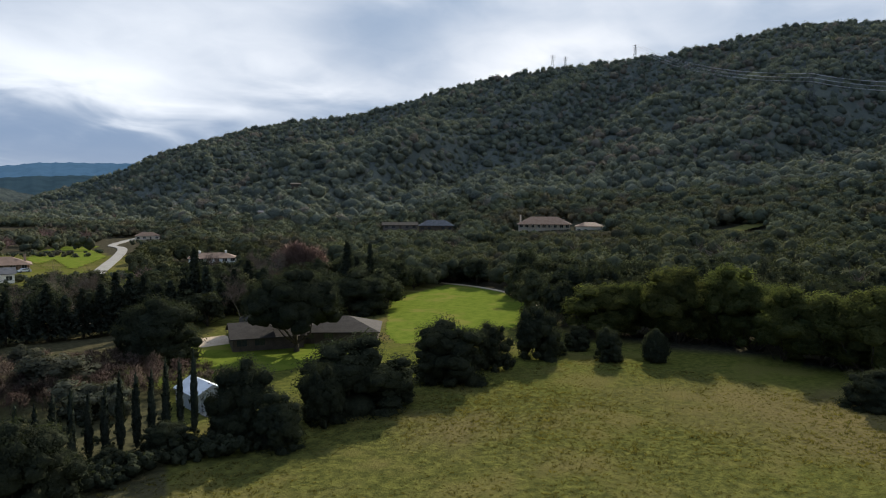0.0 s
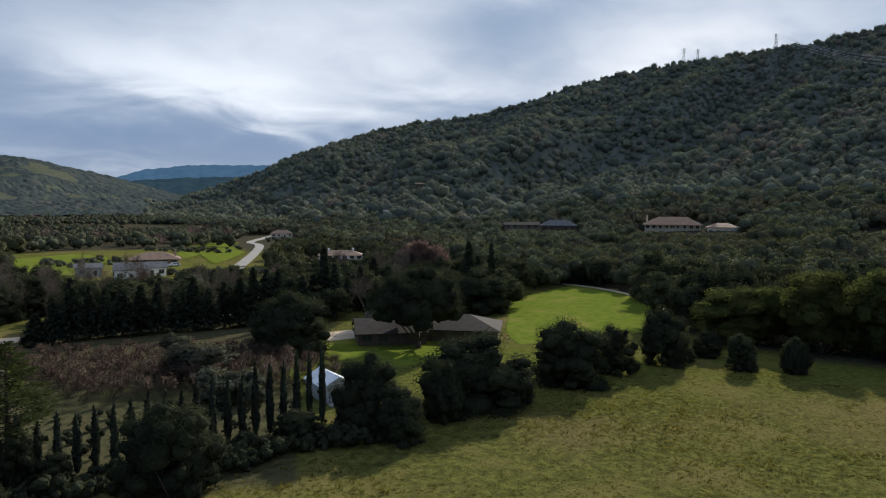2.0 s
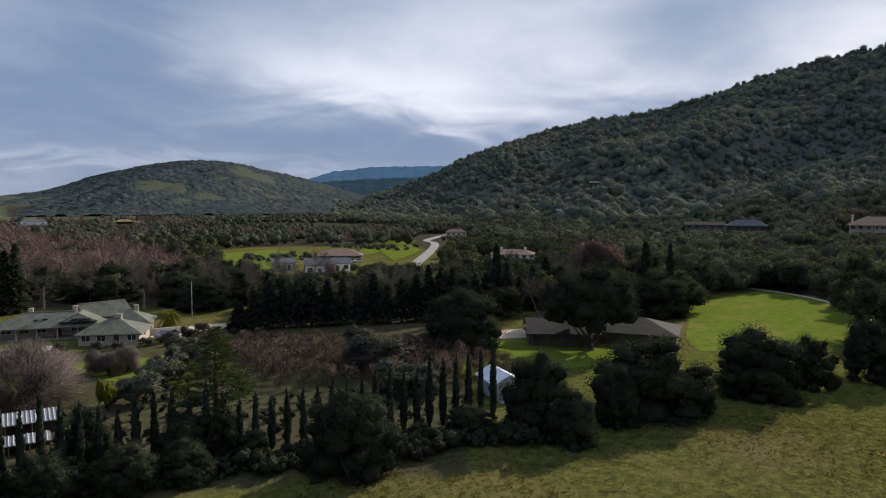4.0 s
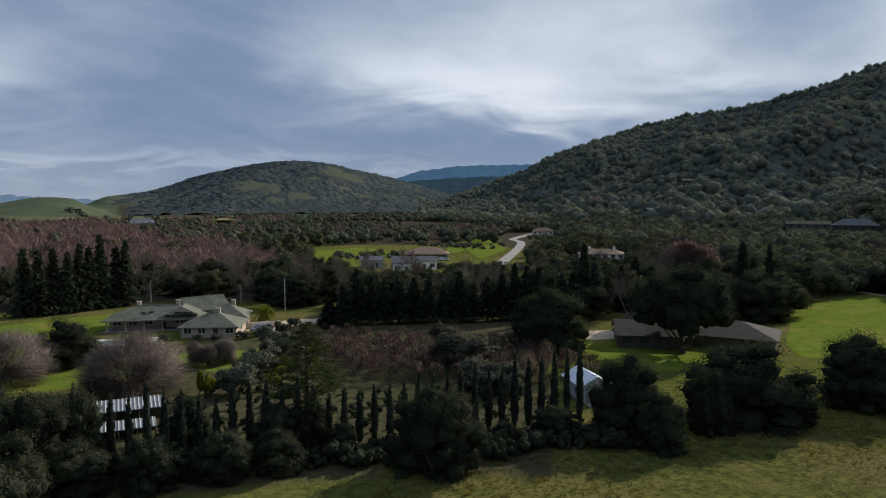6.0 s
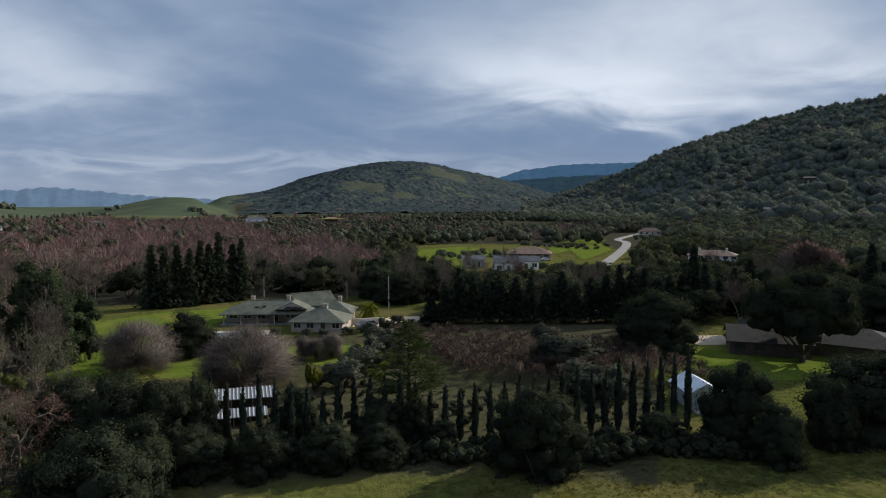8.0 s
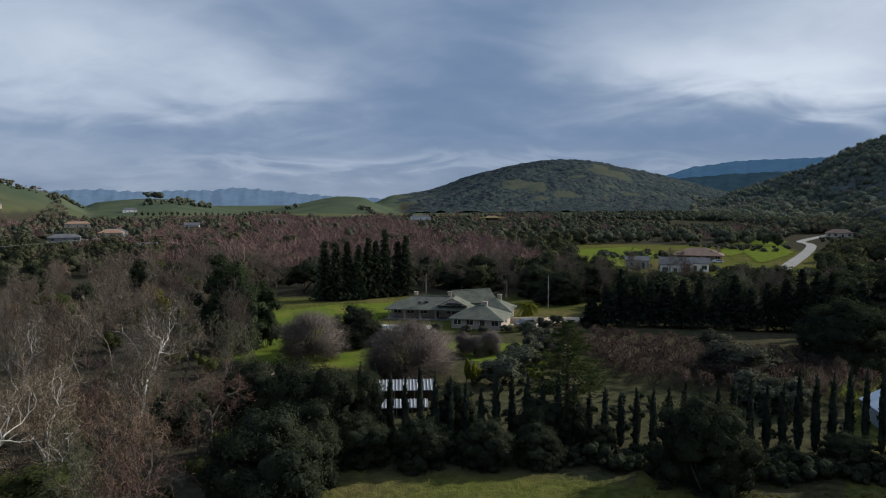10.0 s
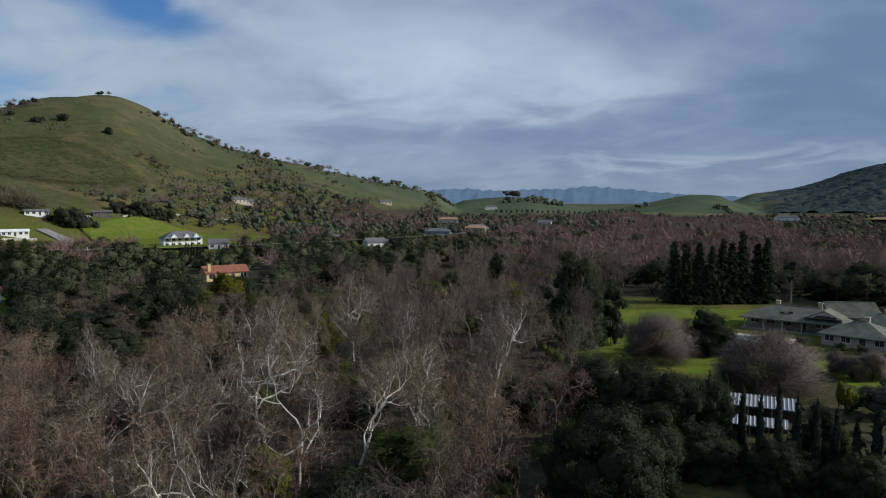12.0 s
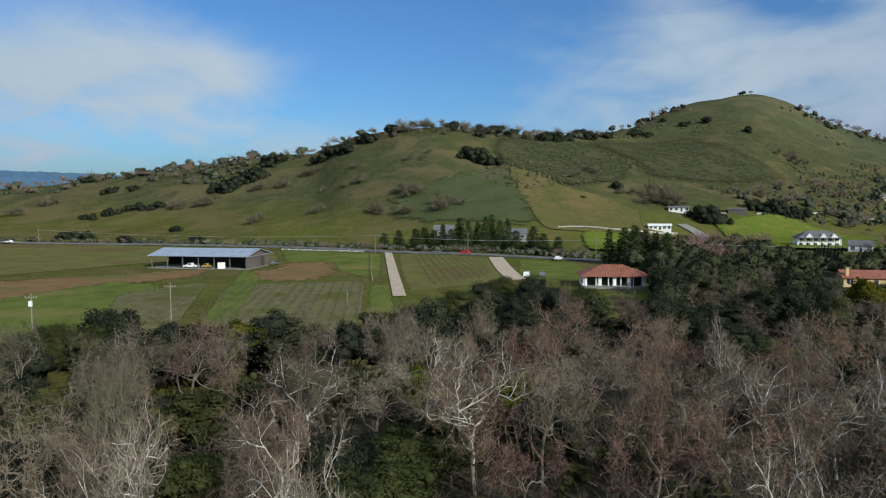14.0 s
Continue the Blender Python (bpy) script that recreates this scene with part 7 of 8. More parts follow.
# the dark house under the oaks
ranch = house("ranch_house", "low dark wooden house with a brown shingle roof", 86.3, 94.0, -36, 12, 10, 2.4, 4.2, SHINGLE, DARK_WOOD, False, 1, 4, None, DARK_WOOD)
house("ranch_house", "dark rear wing with a brown shingle roof", 95.0, 101.8, -42, 11, 10, 2.8, 5.2, SHINGLE, DARK_WOOD, True, 1, 3, None, DARK_WOOD)
house("ranch_house", "dark wooden side wing with a brown hipped roof", 98.6, 87.0, -54, 14, 11, 2.3, 4.2, SHINGLE, DARK_WOOD, True, 1, 4, None, DARK_WOOD)

# sheds
shed = house("metal_shed", "pale blue-grey metal shed with a gabled tin roof", 55.6, 72.0, 76, 6, 4.2, 2.1, 3.2, TIN, TIN, False, 1, 1, None, None, 0, False, 0.25)
geo = Geo()
for u in np.arange(-1.8, 1.9, 0.3):
    geo.box(-3.26, u - 0.04, 0.0, -3.2, u + 0.04, 2.1)
part("siding_rib", geo, TIN, shed)
part("slab", block(-5.2, -1.9, -0.3, -3.26, 1.9, 0.08), PALE_ROAD, shed)


def low_shed(x, y, turn, length, depth, front, back, label):
    ob = thing("lean_to_shed", label, "shed", "low sheds", pose(x, y, 0, 0, 0, turn))
    part("roof", slab([(-length / 2, -depth / 2, front), (length / 2, -depth / 2, front), (length / 2, depth / 2, back), (-length / 2, depth / 2, back)],
                      [(-length / 2, -depth / 2, front + 0.08), (length / 2, -depth / 2, front + 0.08), (length / 2, depth / 2, back + 0.08), (-length / 2, depth / 2, back + 0.08)]), SHEET, ob, "pale ribbed sheet roof")
    ribs = Geo()
    for u in np.arange(-length / 2 + 0.2, length / 2, 0.42):
        ribs.add([(u - 0.09, -depth / 2, front + 0.085), (u + 0.09, -depth / 2, front + 0.085), (u, -depth / 2, front + 0.17), (u - 0.09, depth / 2, back + 0.085), (u + 0.09, depth / 2, back + 0.085), (u, depth / 2, back + 0.17)],
                 [(0, 2, 5, 3), (2, 1, 4, 5)])
    part("roof_rib", ribs, STEEL, ob)
    part("back_wall", block(-length / 2, depth / 2 - 0.15, -0.2, length / 2, depth / 2 - 0.05, back), DARK_WOOD, ob)
    for u in np.linspace(-length / 2 + 0.1, length / 2 - 0.1, 4):
        part("post", block(u - 0.06, -depth / 2 + 0.05, -0.2, u + 0.06, -depth / 2 + 0.17, front), POLE_WOOD, ob)


low_shed(1.7, 84.5, -1, 7.4, 3.2, 2.1, 2.6, "low shed with a pale ribbed roof among cypresses")
low_shed(1.6, 80.6, -1, 5.6, 2.2, 1.0, 1.4, "low pen with a pale ribbed roof among cypresses")

# hillside and valley houses
house("mansion", "large two-storey cream mansion with a tan hipped roof", 341, 158, -65, 27, 13, 6.4, 9.8, CLAY_TILE, PLASTER, True, 2, 9, ((-12.5, 1),), None, 2.5, True, 0.9, -3.0)
house("mansion_wing", "low cream wing beside the mansion", 347, 135, -68, 14, 9, 4.0, 5.8, CLAY_TILE, PLASTER, True, 1, 4, None, None, 0, True, 0.6, -2.5)
house("mansion_lodge", "small cream lodge beside the mansion", 337, 178, -62, 8, 7, 3.4, 5.0, CLAY_TILE, PLASTER, True, 1, 2, None, None, 0, True, 0.5, -3.0)
house("hillside_house", "grey hillside house among oaks", 326, 217, -56, 19, 9, 3.4, 6.0, GREY_ROOF, DARK_WOOD, True, 1, 5, ((-6, 0),), DARK_WOOD, 0, True, 0.6, 2.0)
house("hillside_house", "long low grey house among oaks", 330, 245, -53, 20, 7, 2.8, 4.2, SHINGLE, BARN_WALL, False, 1, 5, None, DARK_WOOD, 0, True, 0.6, 2.5)
house("hillside_house", "tall pale house on the wooded slope", 357, 388, -43, 9, 8, 7.0, 8.2, GREY_ROOF, PLASTER, False, 2, 2, None, DARK_WOOD, 0, True, 0.4, 0.5)
house("hillside_house", "flat-roofed house on the wooded slope", 466, 455, -46, 22, 9, 3.4, 4.6, SHINGLE, DARK_WOOD, False, 1, 5, None, DARK_WOOD, 0, True, 0.9, 1.0)
house("courtyard_house", "white two-storey house with a brown tiled roof", 184, 230, -39, 18, 9, 4.9, 6.6, RED_BROWN_TILE, WHITE_WALL, True, 2, 6, ((-5, 0), (5, 1)), None, 0, True, 0.6, -1.0)
house("tile_roofed_house", "low tan house with a broad brown tiled hip roof", 126, 276, -25, 18, 12, 3.0, 5.4, RED_BROWN_TILE, TAN_WALL, True, 1, 5, ((7.5, 0),), None, 2.5, True, 0.8)
house("tile_roofed_house", "distant tan house beside the road", 302, 448, -34, 16, 9, 3.2, 5.4, RED_BROWN_TILE, PLASTER, True, 1, 4)
house("white_cottage", "white gabled cottage with a grey roof", 97, 230, -23, 10, 8, 3.6, 5.6, GREY_ROOF, WHITE_WALL, False, 1, 3)
house("white_cottage", "white outbuilding with a grey gabled roof", 107, 237, -24, 9, 7, 3.2, 4.8, GREY_ROOF, WHITE_WALL, False, 1, 3)
house("grey_cottage", "small grey cottage beside the lawn", 91, 250, -20, 8, 6, 3.2, 4.4, GREY_ROOF, STEEL, False, 1, 2)

# town houses over the northern valley
for x, y, turn, length, tall, roof, wall, label in (
        (-177, 318, 50, 12, 3.4, GREY_ROOF, WHITE_WALL, "white town house among trees"), (-193, 508, 30, 17, 3.6, GREY_ROOF, WHITE_WALL, "long pale town house among trees"),
        (-427, 521, 50, 12, 3.0, GREY_ROOF, PLASTER, "cream house on the lower slope"), (-431, 800, 40, 15, 3.4, GREY_ROOF, PLASTER, "cream house high on the slope"),
        (-393, 1096, 30, 20, 4.4, GREY_ROOF, WHITE_WALL, "white house with a grey roof below the knoll"), (-117, 346, 25, 10, 3.2, GREY_ROOF, STEEL, "grey town house among trees"),
        (-251, 284, 45, 10, 3.2, GREY_ROOF, WHITE_WALL, "small white house among trees"), (-182, 664, 10, 13, 3.5, GREY_ROOF, WHITE_WALL, "white house among valley trees"),
        (-201, 450, 20, 18, 3.2, GREY_ROOF, STEEL, "long grey roof among valley trees"), (-220, 338, 30, 13, 3.4, GREY_ROOF, STEEL, "grey town house among trees"),
        (-430, 515, 55, 12, 3.4, GREY_ROOF, PLASTER, "cream house on the lower slope"), (-192, 500, 15, 16, 3.4, CLAY_TILE, PLASTER, "tan-roofed town house among trees"),
        (-300, 700, 20, 22, 4.0, CLAY_TILE, PLASTER, "tan house terrace on the slope"), (-120, 760, 5, 16, 4, GREY_ROOF, WHITE_WALL, "pale farm shed in the far valley"),
        (40, 900, 0, 26, 4.5, GREY_ROOF, WHITE_WALL, "long pale farm building in the far valley"), (130, 880, -10, 18, 4, CLAY_TILE, PLASTER, "tan farmhouse in the far valley"),
        (-40, 940, 5, 20, 4, CLAY_TILE, WHITE_WALL, "distant white farmhouse across the valley")):
    house("town_house", label, x, y, turn, length, 8, tall, tall + 2.0, roof, wall, length > 15, 1, 3)

# red-roofed house with an arcade
def arcade_house():
    ob = house("arcade_house", "white house with a red tiled hip roof and arcade", -174.7, 106.2, 66, 17.5, 11, 3.3, 5.5, RED_TILE, WHITE_WALL, True, 1, 4, None, None, 2.6, True, 0.9, 0.4, True)
    tile_rows(ob, 17.5, 11, 3.3, 5.5, RED_TILE, 0.9)
    for k in range(5):
        u = -8.0 + k * 4.0
        part("pier", block(u - 0.45 + (0.2 if k == 0 else 0) - (0.2 if k == 4 else 0), -5.5, -1.0, u + 0.45, -4.8, 3.2), WHITE_WALL, ob)
        if k < 4:
            arch = Geo()
            s = np.linspace(0, math.pi, 9)
            low = [(u + 2 - 1.55 * math.cos(a), 2.3 + 0.75 * math.sin(a)) for a in s]
            for (x0, z0), (x1, z1) in zip(low, low[1:]):
                arch.add([(x0, -5.45, z0), (x1, -5.45, z1), (x1, -5.45, 3.3), (x0, -5.45, 3.3), (x0, -4.95, z0), (x1, -4.95, z1), (x1, -4.95, 3.3), (x0, -4.95, 3.3)],
                         [(0, 1, 2, 3), (7, 6, 5, 4), (0, 4, 5, 1)])
            part("arch", arch, WHITE_WALL, ob)
    # dark glass panels added behind the arches so the porch looks shaded
    for k in range(4):
        u = -8.0 + k * 4.0
        backing = part("glazed_door", block(u + 0.45, -3.0, 0.12, u + 3.55, -2.94, 2.75), GLASS, ob)
        part("door_frame", block(u + 1.95, -3.04, 0.12, u + 2.05, -3.0, 2.75), DARK_WOOD, backing)
    part("terrace_wall", block(-8.5, -8.0, -1.5, 7.0, -5.9, 0.2), PALE_ROAD, ob)


arcade_house()
house("yellow_house", "small yellow house with a red tiled roof", -151, 173, 58, 13, 8, 2.9, 4.6, RED_TILE, YELLOW_WALL, False, 1, 4, ((-5.5, -3.2),))
farm = house("white_farmhouse", "white two-storey farmhouse with grey roofs and gables", -281, 289, 60, 20, 11, 5.2, 8.4, GREY_ROOF, WHITE_WALL, True, 2, 6, None, None, 2.0)
for u in (-5, 1.5, 6.5):
    geo = slab([(u - 1.8, -5.6, 5.0), (u + 1.8, -5.6, 5.0), (u, -5.6, 7.2)], [(u - 1.8, -1.0, 5.0), (u + 1.8, -1.0, 5.0), (u, -1.0, 7.2)])
    part("dormer", geo, WHITE_WALL, farm)
house("gabled_barn", "small white gabled barn with a dark roof", -289, 233, 145, 10, 9, 3.6, 6.2, GREY_ROOF, WHITE_WALL, False, 1, 2)
house("paddock_barn", "long white stable beside the paddock", -362, 252, 60, 13, 6, 2.8, 3.8, WHITE_WALL, WHITE_WALL, False, 1, 5)
house("paddock_barn", "small white stable on the slope", -380, 309, 55, 8, 5, 3.0, 4.0, WHITE_WALL, WHITE_WALL, False, 1, 2)
house("paddock_barn", "white ranch building on the slope", -397, 291, 55, 13, 6, 2.8, 3.8, GREY_ROOF, WHITE_WALL, False, 1, 4)
house("paddock_barn", "brown stable on the slope", -385, 328, 50, 11, 6, 2.8, 3.8, BARN_WALL, BARN_WALL, False, 1, 3)
house("roadside_house", "grey roadside house behind conifers", -337, 147, 66, 11, 8, 3.4, 5.6, GREY_ROOF, STEEL, False, 1, 3)
house("roadside_house", "grey roadside house behind conifers", -351, 112, 72, 10, 8, 4.5, 7.0, GREY_ROOF, STEEL, False, 1, 3)
house("hut", "small tan hut half hidden by trees", -92, -31, 105, 7, 5, 2.6, 3.8, CLAY_TILE, PLASTER, False, 1, 2)


# the open barn
BARN_AT = pose(-272.7, -3.7, 0, 0, 0, 62)
def make_barn():
    ob = thing("open_barn", "long open-fronted barn with a blue-grey metal roof", "barn", at=BARN_AT)
    L, W, e, r = 37.0, 19.0, 4.8, 6.8
    part("roof", roof_shape(L, W, e, r, False, 1.0, 0.15), TIN, ob, "blue-grey ribbed metal roof")
    ribs = Geo()
    for u in np.arange(-L / 2 - 0.6, L / 2 + 0.9, 1.2):
        for s in (-1, 1):
            ribs.tube([(u, s * (W / 2 + 1), e - 0.15), (u, 0, r + 0.03)], [0.05, 0.05], 4)
    part("roof_rib", ribs, TIN, ob)
    part("back_wall", block(-L / 2, W / 2 - 0.2, 0, L / 2, W / 2, e), BARN_WALL, ob)
    for s in (-1, 1):
        a = s * L / 2
        y0 = -W / 2 if s > 0 else W * 0.1
        zc = e if s > 0 else e + (r - e) * 0.8
        part("side_wall", slab([(a - 0.1, y0, 0), (a - 0.1, W / 2, 0), (a - 0.1, W / 2, e), (a - 0.1, 0 if s > 0 else y0 + 0.01, r if s > 0 else zc), (a - 0.1, y0, zc)],
                               [(a + 0.1, y0, 0), (a + 0.1, W / 2, 0), (a + 0.1, W / 2, e), (a + 0.1, 0 if s > 0 else y0 + 0.01, r if s > 0 else zc), (a + 0.1, y0, zc)]), BARN_WALL, ob)
    opening(ob, "door", 3.5, 0.05, 3.2, 3.6, L / 2 + 0.1, BARN_WALL, "y", True)
    for u in np.linspace(-L / 2 + 0.2, L / 2 - 0.2, 7):
        part("post", block(u - 0.12, -W / 2 + 0.1, 0, u + 0.12, -W / 2 + 0.34, e), STEEL, ob)
    part("floor_slab", block(-L / 2 - 1, -W / 2 - 1.2, -0.3, L / 2 + 1.0, W / 2, 0.14), PALE_ROAD, ob)


make_barn()


# ---- vehicles ----
CAR_RED = surface("red_car_paint", (0.42, 0.02, 0.02), (0.50, 0.03, 0.03), 1.0, 0.3, bump=0, gloss=0.5)
def vehicle(name, label, x, y, turn, paint, length=4.6, wide=1.8, tall=1.5, bed=False, lift=0.0):
    ob = thing(name, label, "car", at=pose(x, y, float(height(x, y)) + lift, 0, 0, turn))
    a, h = length / 2, tall
    side = [(-a, 0.35), (-a + 0.05, h * 0.58), (-a * 0.55, h * 0.62), (-a * 0.25, h), (a * (0.15 if bed else 0.6), h), (a * (0.28 if bed else 0.88), h * 0.62), (a, h * 0.6), (a, 0.35)]
    part("body", slab([(u, -wide / 2, z) for u, z in side], [(u, wide / 2, z) for u, z in side]), paint, ob)
    glass = [(-a * 0.48, h * 0.66), (-a * 0.24, h * 0.95), (a * (0.13 if bed else 0.57), h * 0.95), (a * (0.22 if bed else 0.76), h * 0.66)]
    part("window", slab([(u, -wide / 2 - 0.01, z) for u, z in glass], [(u, wide / 2 + 0.01, z) for u, z in glass]), GLASS, ob)
    for u in (-a * 0.62, a * 0.62):
        for s in (-1, 1):
            tyre = Geo()
            tyre.tube([(u, s * wide / 2 - s * 0.2, 0.34), (u, s * wide / 2 + s * 0.03, 0.34)], [0.34, 0.34], 12, True)
            w = part("wheel", tyre, RUBBER, ob)
            rim = Geo()
            rim.tube([(u, s * wide / 2 + s * 0.02, 0.34), (u, s * wide / 2 + s * 0.045, 0.34)], [0.2, 0.19], 10, True)
            part("rim", rim, STEEL, w)
    return ob


def in_barn(u, v):
    return tuple((BARN_AT @ Vector((u, v, 0)))[:2])


vehicle("pickup_truck", "white pickup truck parked in the barn", *in_barn(-3.6, -8.0), 62, CAR_WHITE, 5.4, 1.9, 1.8, True, 0.14)
vehicle("tractor", "yellow farm machine parked in the barn", *in_barn(2.4, -7.8), 62, CAR_YELLOW, 3.6, 1.7, 1.7, True, 0.14)
vehicle("parked_car", "grey vehicle parked beside the barn", *in_barn(21.0, 8.5), 150, CAR_GREY, 4.4, 1.8, 1.6)
tagged(new("storage_cabinet", mesh_of("storage_cabinet", block(in_barn(8.5, -8.5)[0] - 0.7, in_barn(8.5, -8.5)[1] - 1.3, 0.14, in_barn(8.5, -8.5)[0] + 0.7, in_barn(8.5, -8.5)[1] + 1.3, 2.3), WHITE_WALL)), "white storage cabinet at the barn's front", "cabinet")
vehicle("parked_car", "white car parked by the track", -203.5, 92.6, 150, CAR_WHITE)
vehicle("parked_car", "grey car parked by the track", -202.0, 97.5, 150, CAR_GREY)
vehicle("parked_car", "white car parked at the roadside", -252, 128.5, 130, CAR_WHITE, 4.6, 1.8, 1.5, False, 0.3)
vehicle("parked_car", "dark car parked at the roadside", -299, 92, 60, CAR_GREY, 4.6, 1.8, 1.5, False, 0.4)
vehicle("parked_car", "red car on the country road", -292, 103, 52, CAR_RED, 4.6, 1.8, 1.5, False, 0.45)
vehicle("parked_car", "dark car parked on the villa forecourt", 26.5, 134.5, 30, CAR_GREY, 4.4, 1.8, 1.5, False, 0.12)
vehicle("parked_car", "white car before the tile-roofed house", 129, 266, 0, CAR_WHITE)
vehicle("parked_car", "pale car parked in the far farmyard", -440, -112, 60, CAR_WHITE, 4.6, 1.8, 1.5, False, 0.5)
vehicle("parked_car", "white car on the verge near the yellow house", -148, 152, 60, CAR_WHITE)


# ---- poles, pylons, fences ----
def utility_pole(x, y, tall, label="wooden utility pole with a crossarm", lamp=False, turn=0.0):
    ob = thing("utility_pole", label, "pole", "utility poles", pose(x, y, float(height(x, y)), 0, 0, turn))
    geo = Geo()
    geo.tube([(0, 0, -0.5), (0, 0, tall)], [0.16, 0.11], 8, True)
    part("shaft", geo, POLE_WOOD, ob)
    part("crossarm", block(-1.1, -0.06, tall - 0.9, 1.1, 0.06, tall - 0.75), POLE_WOOD, ob)
    for u in (-1.0, -0.4, 0.4, 1.0):
        geo = Geo()
        geo.tube([(u, 0, tall - 0.75), (u, 0, tall - 0.5)], [0.06, 0.04], 6, True)
        part("insulator", geo, STEEL, ob)
    if lamp:
        part("transformer", block(-0.3, -0.55, tall - 2.4, 0.3, -0.12, tall - 1.4), WHITE_WALL, ob)


utility_pole(-143.2, -9.6, 9.0, turn=80)
utility_pole(-146.6, -34.1, 7.5, "utility pole carrying a pale transformer box", True, 80)
utility_pole(-309, 66, 9.0, turn=40)
utility_pole(-299.5, 107, 9.5, turn=40)
utility_pole(-246, 142, 9.0, turn=50)
utility_pole(-162.6, 27.9, 3.2, "short pole among the vines")
utility_pole(-430, -95, 9.0, turn=30)
utility_pole(385, 392, 13.0, "utility pole on the wooded hillside")

flag = thing("flagpole", "slim white flagpole by the villa drive", "flagpole", at=placed(36.5, 158))
geo = Geo()
geo.tube([(0, 0, -0.3), (0, 0, 7.6)], [0.06, 0.035], 8, True)
part("shaft", geo, WHITE_WALL, flag)
geo = Geo()
geo.add(BALL_2[0] * 0.09 + np.array([0, 0, 7.7]), BALL_2[1])
part("finial", geo, STEEL, flag)


DARK_STEEL = surface("weathered_steel", (0.10, 0.105, 0.11), (0.17, 0.175, 0.18), 2.0, 0.8, metal=0.3, bump=0, gloss=0.1)


def pylon(x, y, tall, turn, arms=3, thick=0.16):
    ob = thing("pylon", "grey lattice power pylon on the hill", "pylon", "power pylons", pose(x, y, float(height(x, y)), 0, 0, turn))
    w = tall * 0.11
    frame_ = Geo()
    levels = np.linspace(0, 1, 8)
    ring = lambda s: [np.array([i * w * (1 - 0.82 * s), j * w * (1 - 0.82 * s), tall * s]) for i, j in ((-1, -1), (1, -1), (1, 1), (-1, 1))]
    for k in range(4):
        frame_.tube([ring(0)[k] - np.array([0, 0, 1.5]), ring(1)[k]], [thick * 1.4, thick], 4)
    for s, t in zip(levels, levels[1:]):
        a, b = ring(s), ring(t)
        for k in range(4):
            frame_.tube([a[k], b[(k + 1) % 4]], [thick * 0.6] * 2, 3)
            frame_.tube([a[(k + 1) % 4], b[k]], [thick * 0.6] * 2, 3)
    part("lattice", frame_, DARK_STEEL, ob)
    for k in range(arms):
        z = tall * (0.70 + 0.12 * k)
        arm = Geo()
        arm.tube([(-tall * 0.17, 0, z), (tall * 0.17, 0, z)], [thick * 0.8] * 2, 4)
        arm.tube([(-tall * 0.17, 0, z), (0, 0, z + tall * 0.06), (tall * 0.17, 0, z)], [thick * 0.6] * 3, 4)
        part("crossarm", arm, DARK_STEEL, ob)
    return ob


def cables(x0, y0, z0, x1, y1, z1, across, sag, radius, name="power_cable"):
    d = np.array([x1 - x0, y1 - y0])
    n = np.array([-d[1], d[0]]) / np.linalg.norm(d)
    s = np.linspace(0, 1, 25)
    for off, up in across:
        geo = Geo()
        geo.tube(np.stack([x0 + d[0] * s + n[0] * off, y0 + d[1] * s + n[1] * off, z0 + up + (z1 - z0) * s - sag * 4 * s * (1 - s)], 1), np.full(25, radius), 4)
        solid(name, geo, CABLE, "thin grey power cable strung between supports", "cable", group="power cables")


PYLONS = ((1147, 519, 27, -65), (1156, 499, 22, -60), (1195, 388, 26, -40), (816, 81, 34, -40), (689, -122, 34, -60))
for x, y, tall, turn in PYLONS:
    pylon(x, y, tall, turn)
for (xa, ya, ta, _), (xb, yb, tb, _) in ((PYLONS[2], PYLONS[3]), (PYLONS[3], PYLONS[4])):
    cables(xa, ya, float(height(xa, ya)) + 0.72 * ta, xb, yb, float(height(xb, yb)) + 0.72 * tb, ((-5, 0), (5, 0), (-5, 4), (5, 4), (-4, 8), (4, 8)), 14, 0.13)
cables(-309, 66, 8.4, -246, 142, 8.4, ((-1, 0), (1, 0)), 1.2, 0.025)
cables(-309, 66, 8.4, -430, -95, 8.4, ((-1, 0), (1, 0)), 2.0, 0.025)
cables(-246, 142, 8.4, -130, 330, 8.4, ((-1, 0), (1, 0)), 2.0, 0.018)


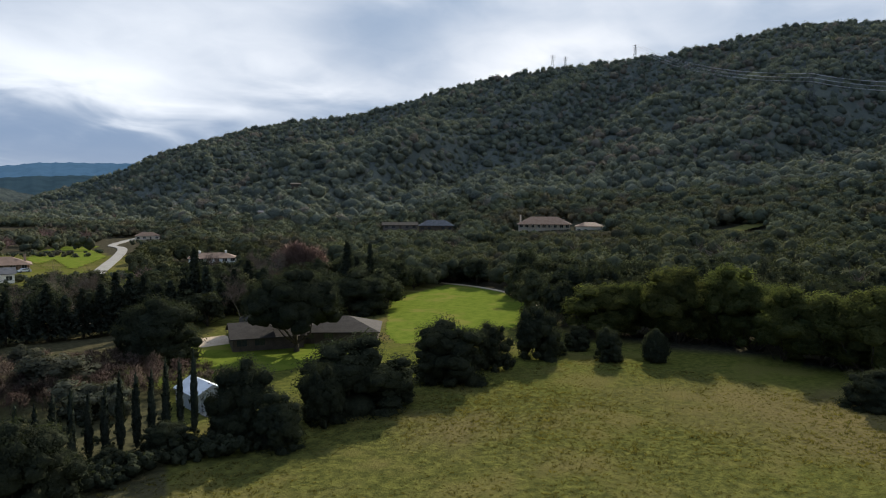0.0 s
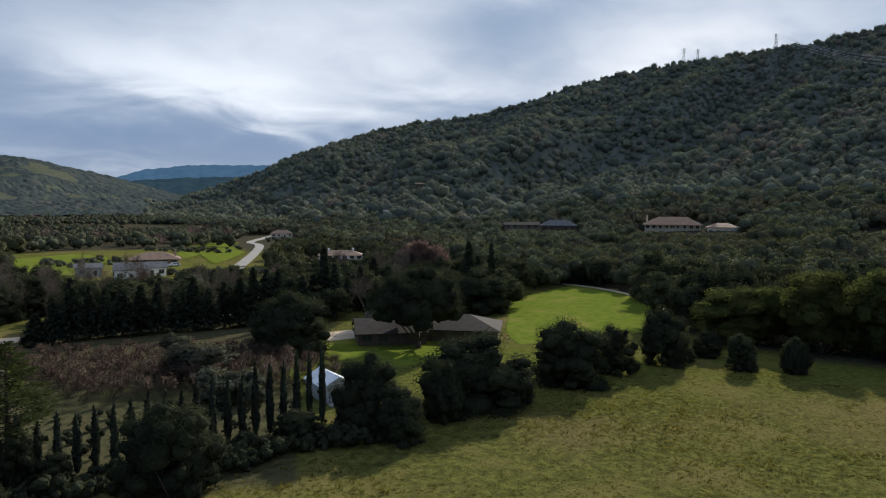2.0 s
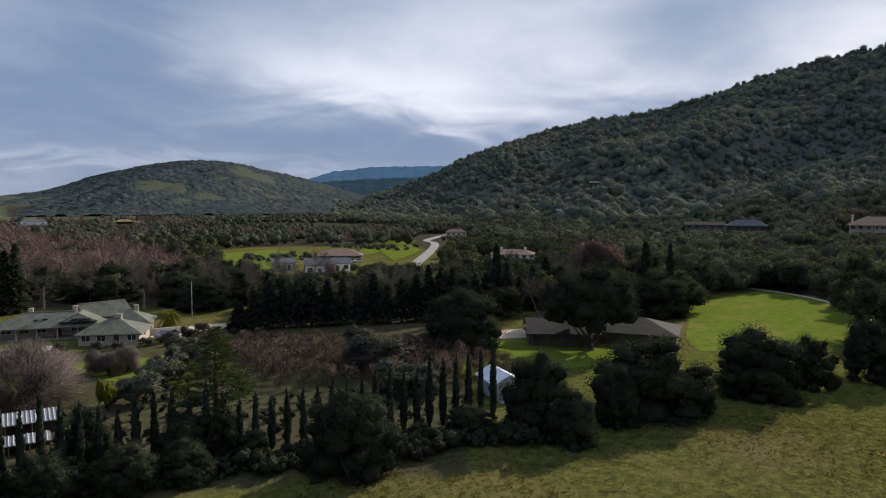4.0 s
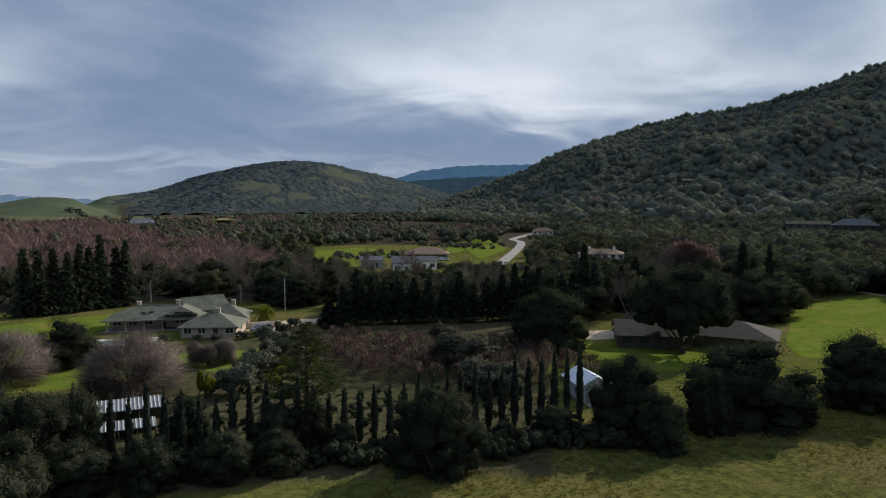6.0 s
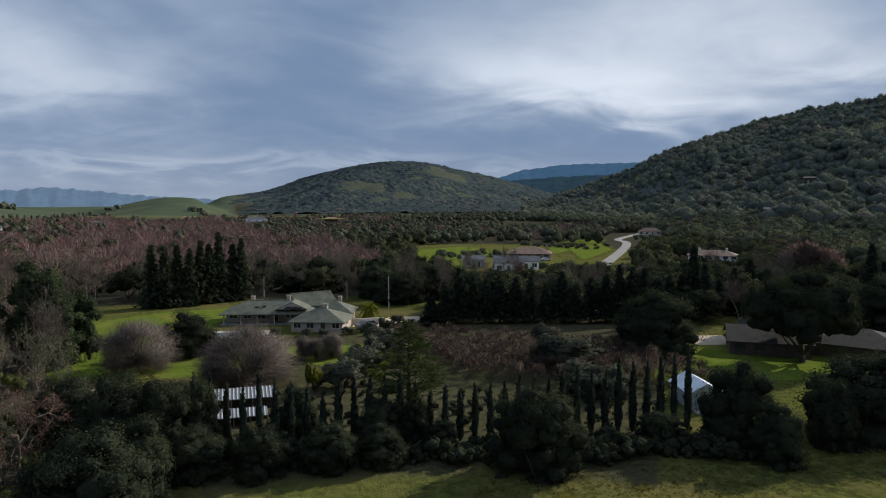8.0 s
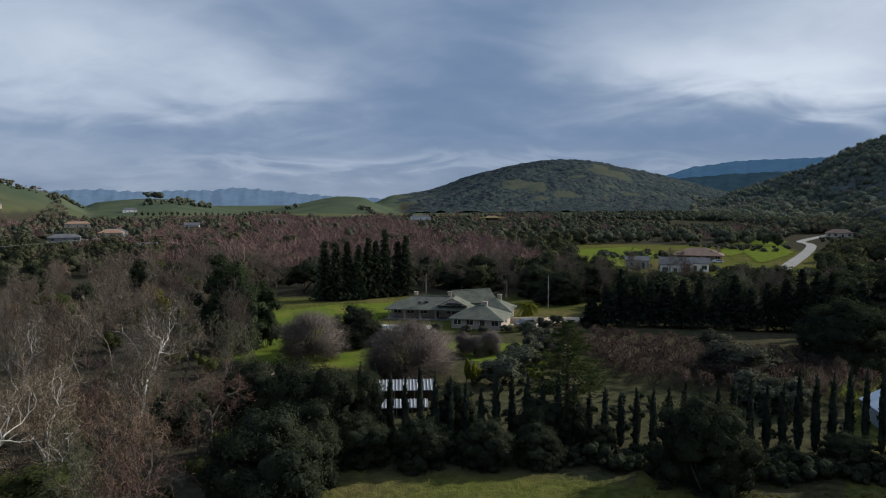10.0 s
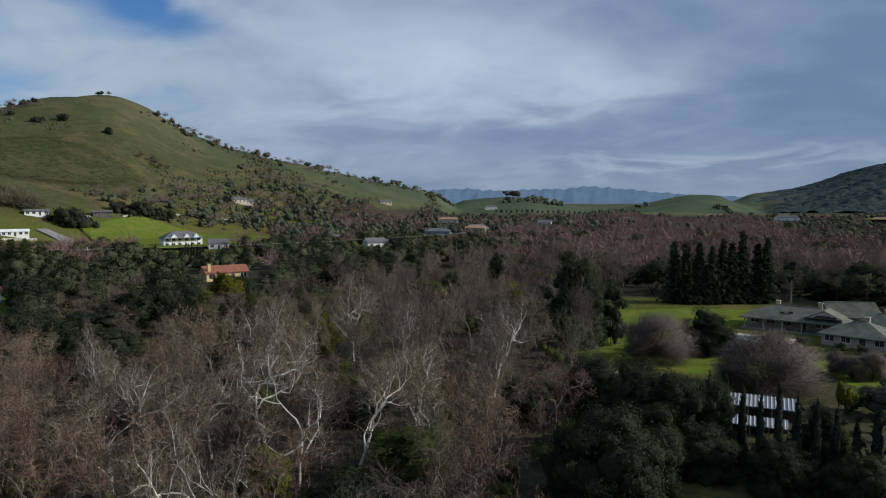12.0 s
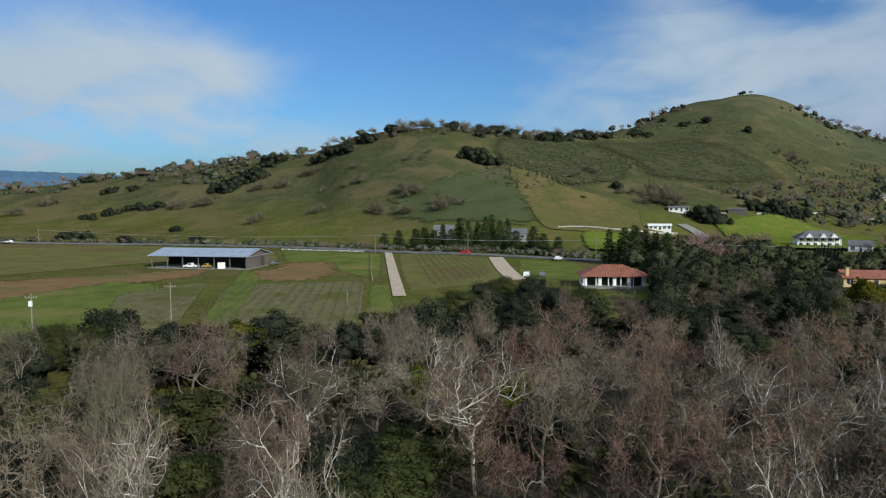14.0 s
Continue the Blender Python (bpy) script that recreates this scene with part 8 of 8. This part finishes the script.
def rail_fence(line, label, tall=1.3, material=None, gap=3.0, rails=3):
    ob = thing("rail_fence", label, "fence")
    p = np.array(line, float)
    seg = np.r_[0, np.cumsum(np.linalg.norm(np.diff(p, axis=0), axis=1))]
    s = np.arange(0, seg[-1], gap)
    x, y = np.interp(s, seg, p[:, 0]), np.interp(s, seg, p[:, 1])
    z = height(x, y)
    post = mesh_of("post", block(-0.09, -0.09, -0.4, 0.09, 0.09, tall), material or WHITE_WALL)
    for a, b, c in zip(x, y, z):
        o = new("post", post)
        o.parent, o.location = ob, (a, b, c)
    for k in range(rails):
        geo = Geo()
        geo.tube(np.stack([x, y, z + tall * (0.3 + 0.3 * k)], 1), np.full(len(x), 0.07), 4)
        part("rail", geo, material or WHITE_WALL, ob)


rail_fence(((-353, 180), (-353, 235), (-353, 259)), "white rail fence along the paddock")
rail_fence(((-380, 340), (-385, 368), (-392, 410), (-388, 462)), "white rail fence on the slope")
rail_fence(((-318, 330), (-300, 316), (-296, 300)), "white rail fence before the farmhouse")
rail_fence(((-318, 66), (-222, 46), (-205, 43)), "grey post and rail fence beside the driveway", 1.2, POLE_WOOD, 4.0, 2)
rail_fence(((-346, 28), (-330, 50), (-318, 64)), "pale roadside rail fence", 1.1, None, 4.0, 2)

# vines in rows, parallel to the driveway
def vines(poly, name):
    d, n = np.array([0.978, -0.208]), np.array([0.208, 0.978])
    pts = []
    p = np.array(poly, float)
    for u in np.arange((p @ n).min(), (p @ n).max(), 2.6):
        for v in np.arange((p @ d).min(), (p @ d).max(), 1.5):
            pts.append(d * v + n * u + rng.normal(size=2) * 0.12)
    pts = np.array(pts)
    pts = pts[inside(poly, pts[:, 0], pts[:, 1])]
    stock = []
    for _ in range(4):
        a = unit(9) * np.array([0.35, 0.35, 0.25]) + np.array([0, 0, 0.85])
        b = unit(9) * 0.5
        c = np.cross(b, unit(9)) * 0.12
        v = np.stack([a, a + b, a + c], 1).reshape(-1, 3)
        v = np.concatenate([v, [[-0.06, 0, 0], [0.06, 0, 0], [0, 0, 1.0], [0, -0.06, 0], [0, 0.06, 0], [0, 0, 1.0]]])
        stock.append((v, np.arange(len(v)).reshape(-1, 3)))
    masses(name, "rows of dormant grape vines", "vines", VINE, stock, pts, np.random.default_rng(3).uniform(0.6, 1.1, len(pts)), 21)


vines(((-211, 1), (-208, 41), (-150, 29), (-116, 18), (-120, -2), (-140, -5)), "vineyard_rows")
vines(((-200, -26), (-222, -4), (-146, -9), (-122, -14), (-160, -24)), "young_vineyard_rows")
vines(((-300, 82), (-286, 96), (-264, 102), (-204, 80), (-190, 58), (-222, 62)), "field_vine_rows")
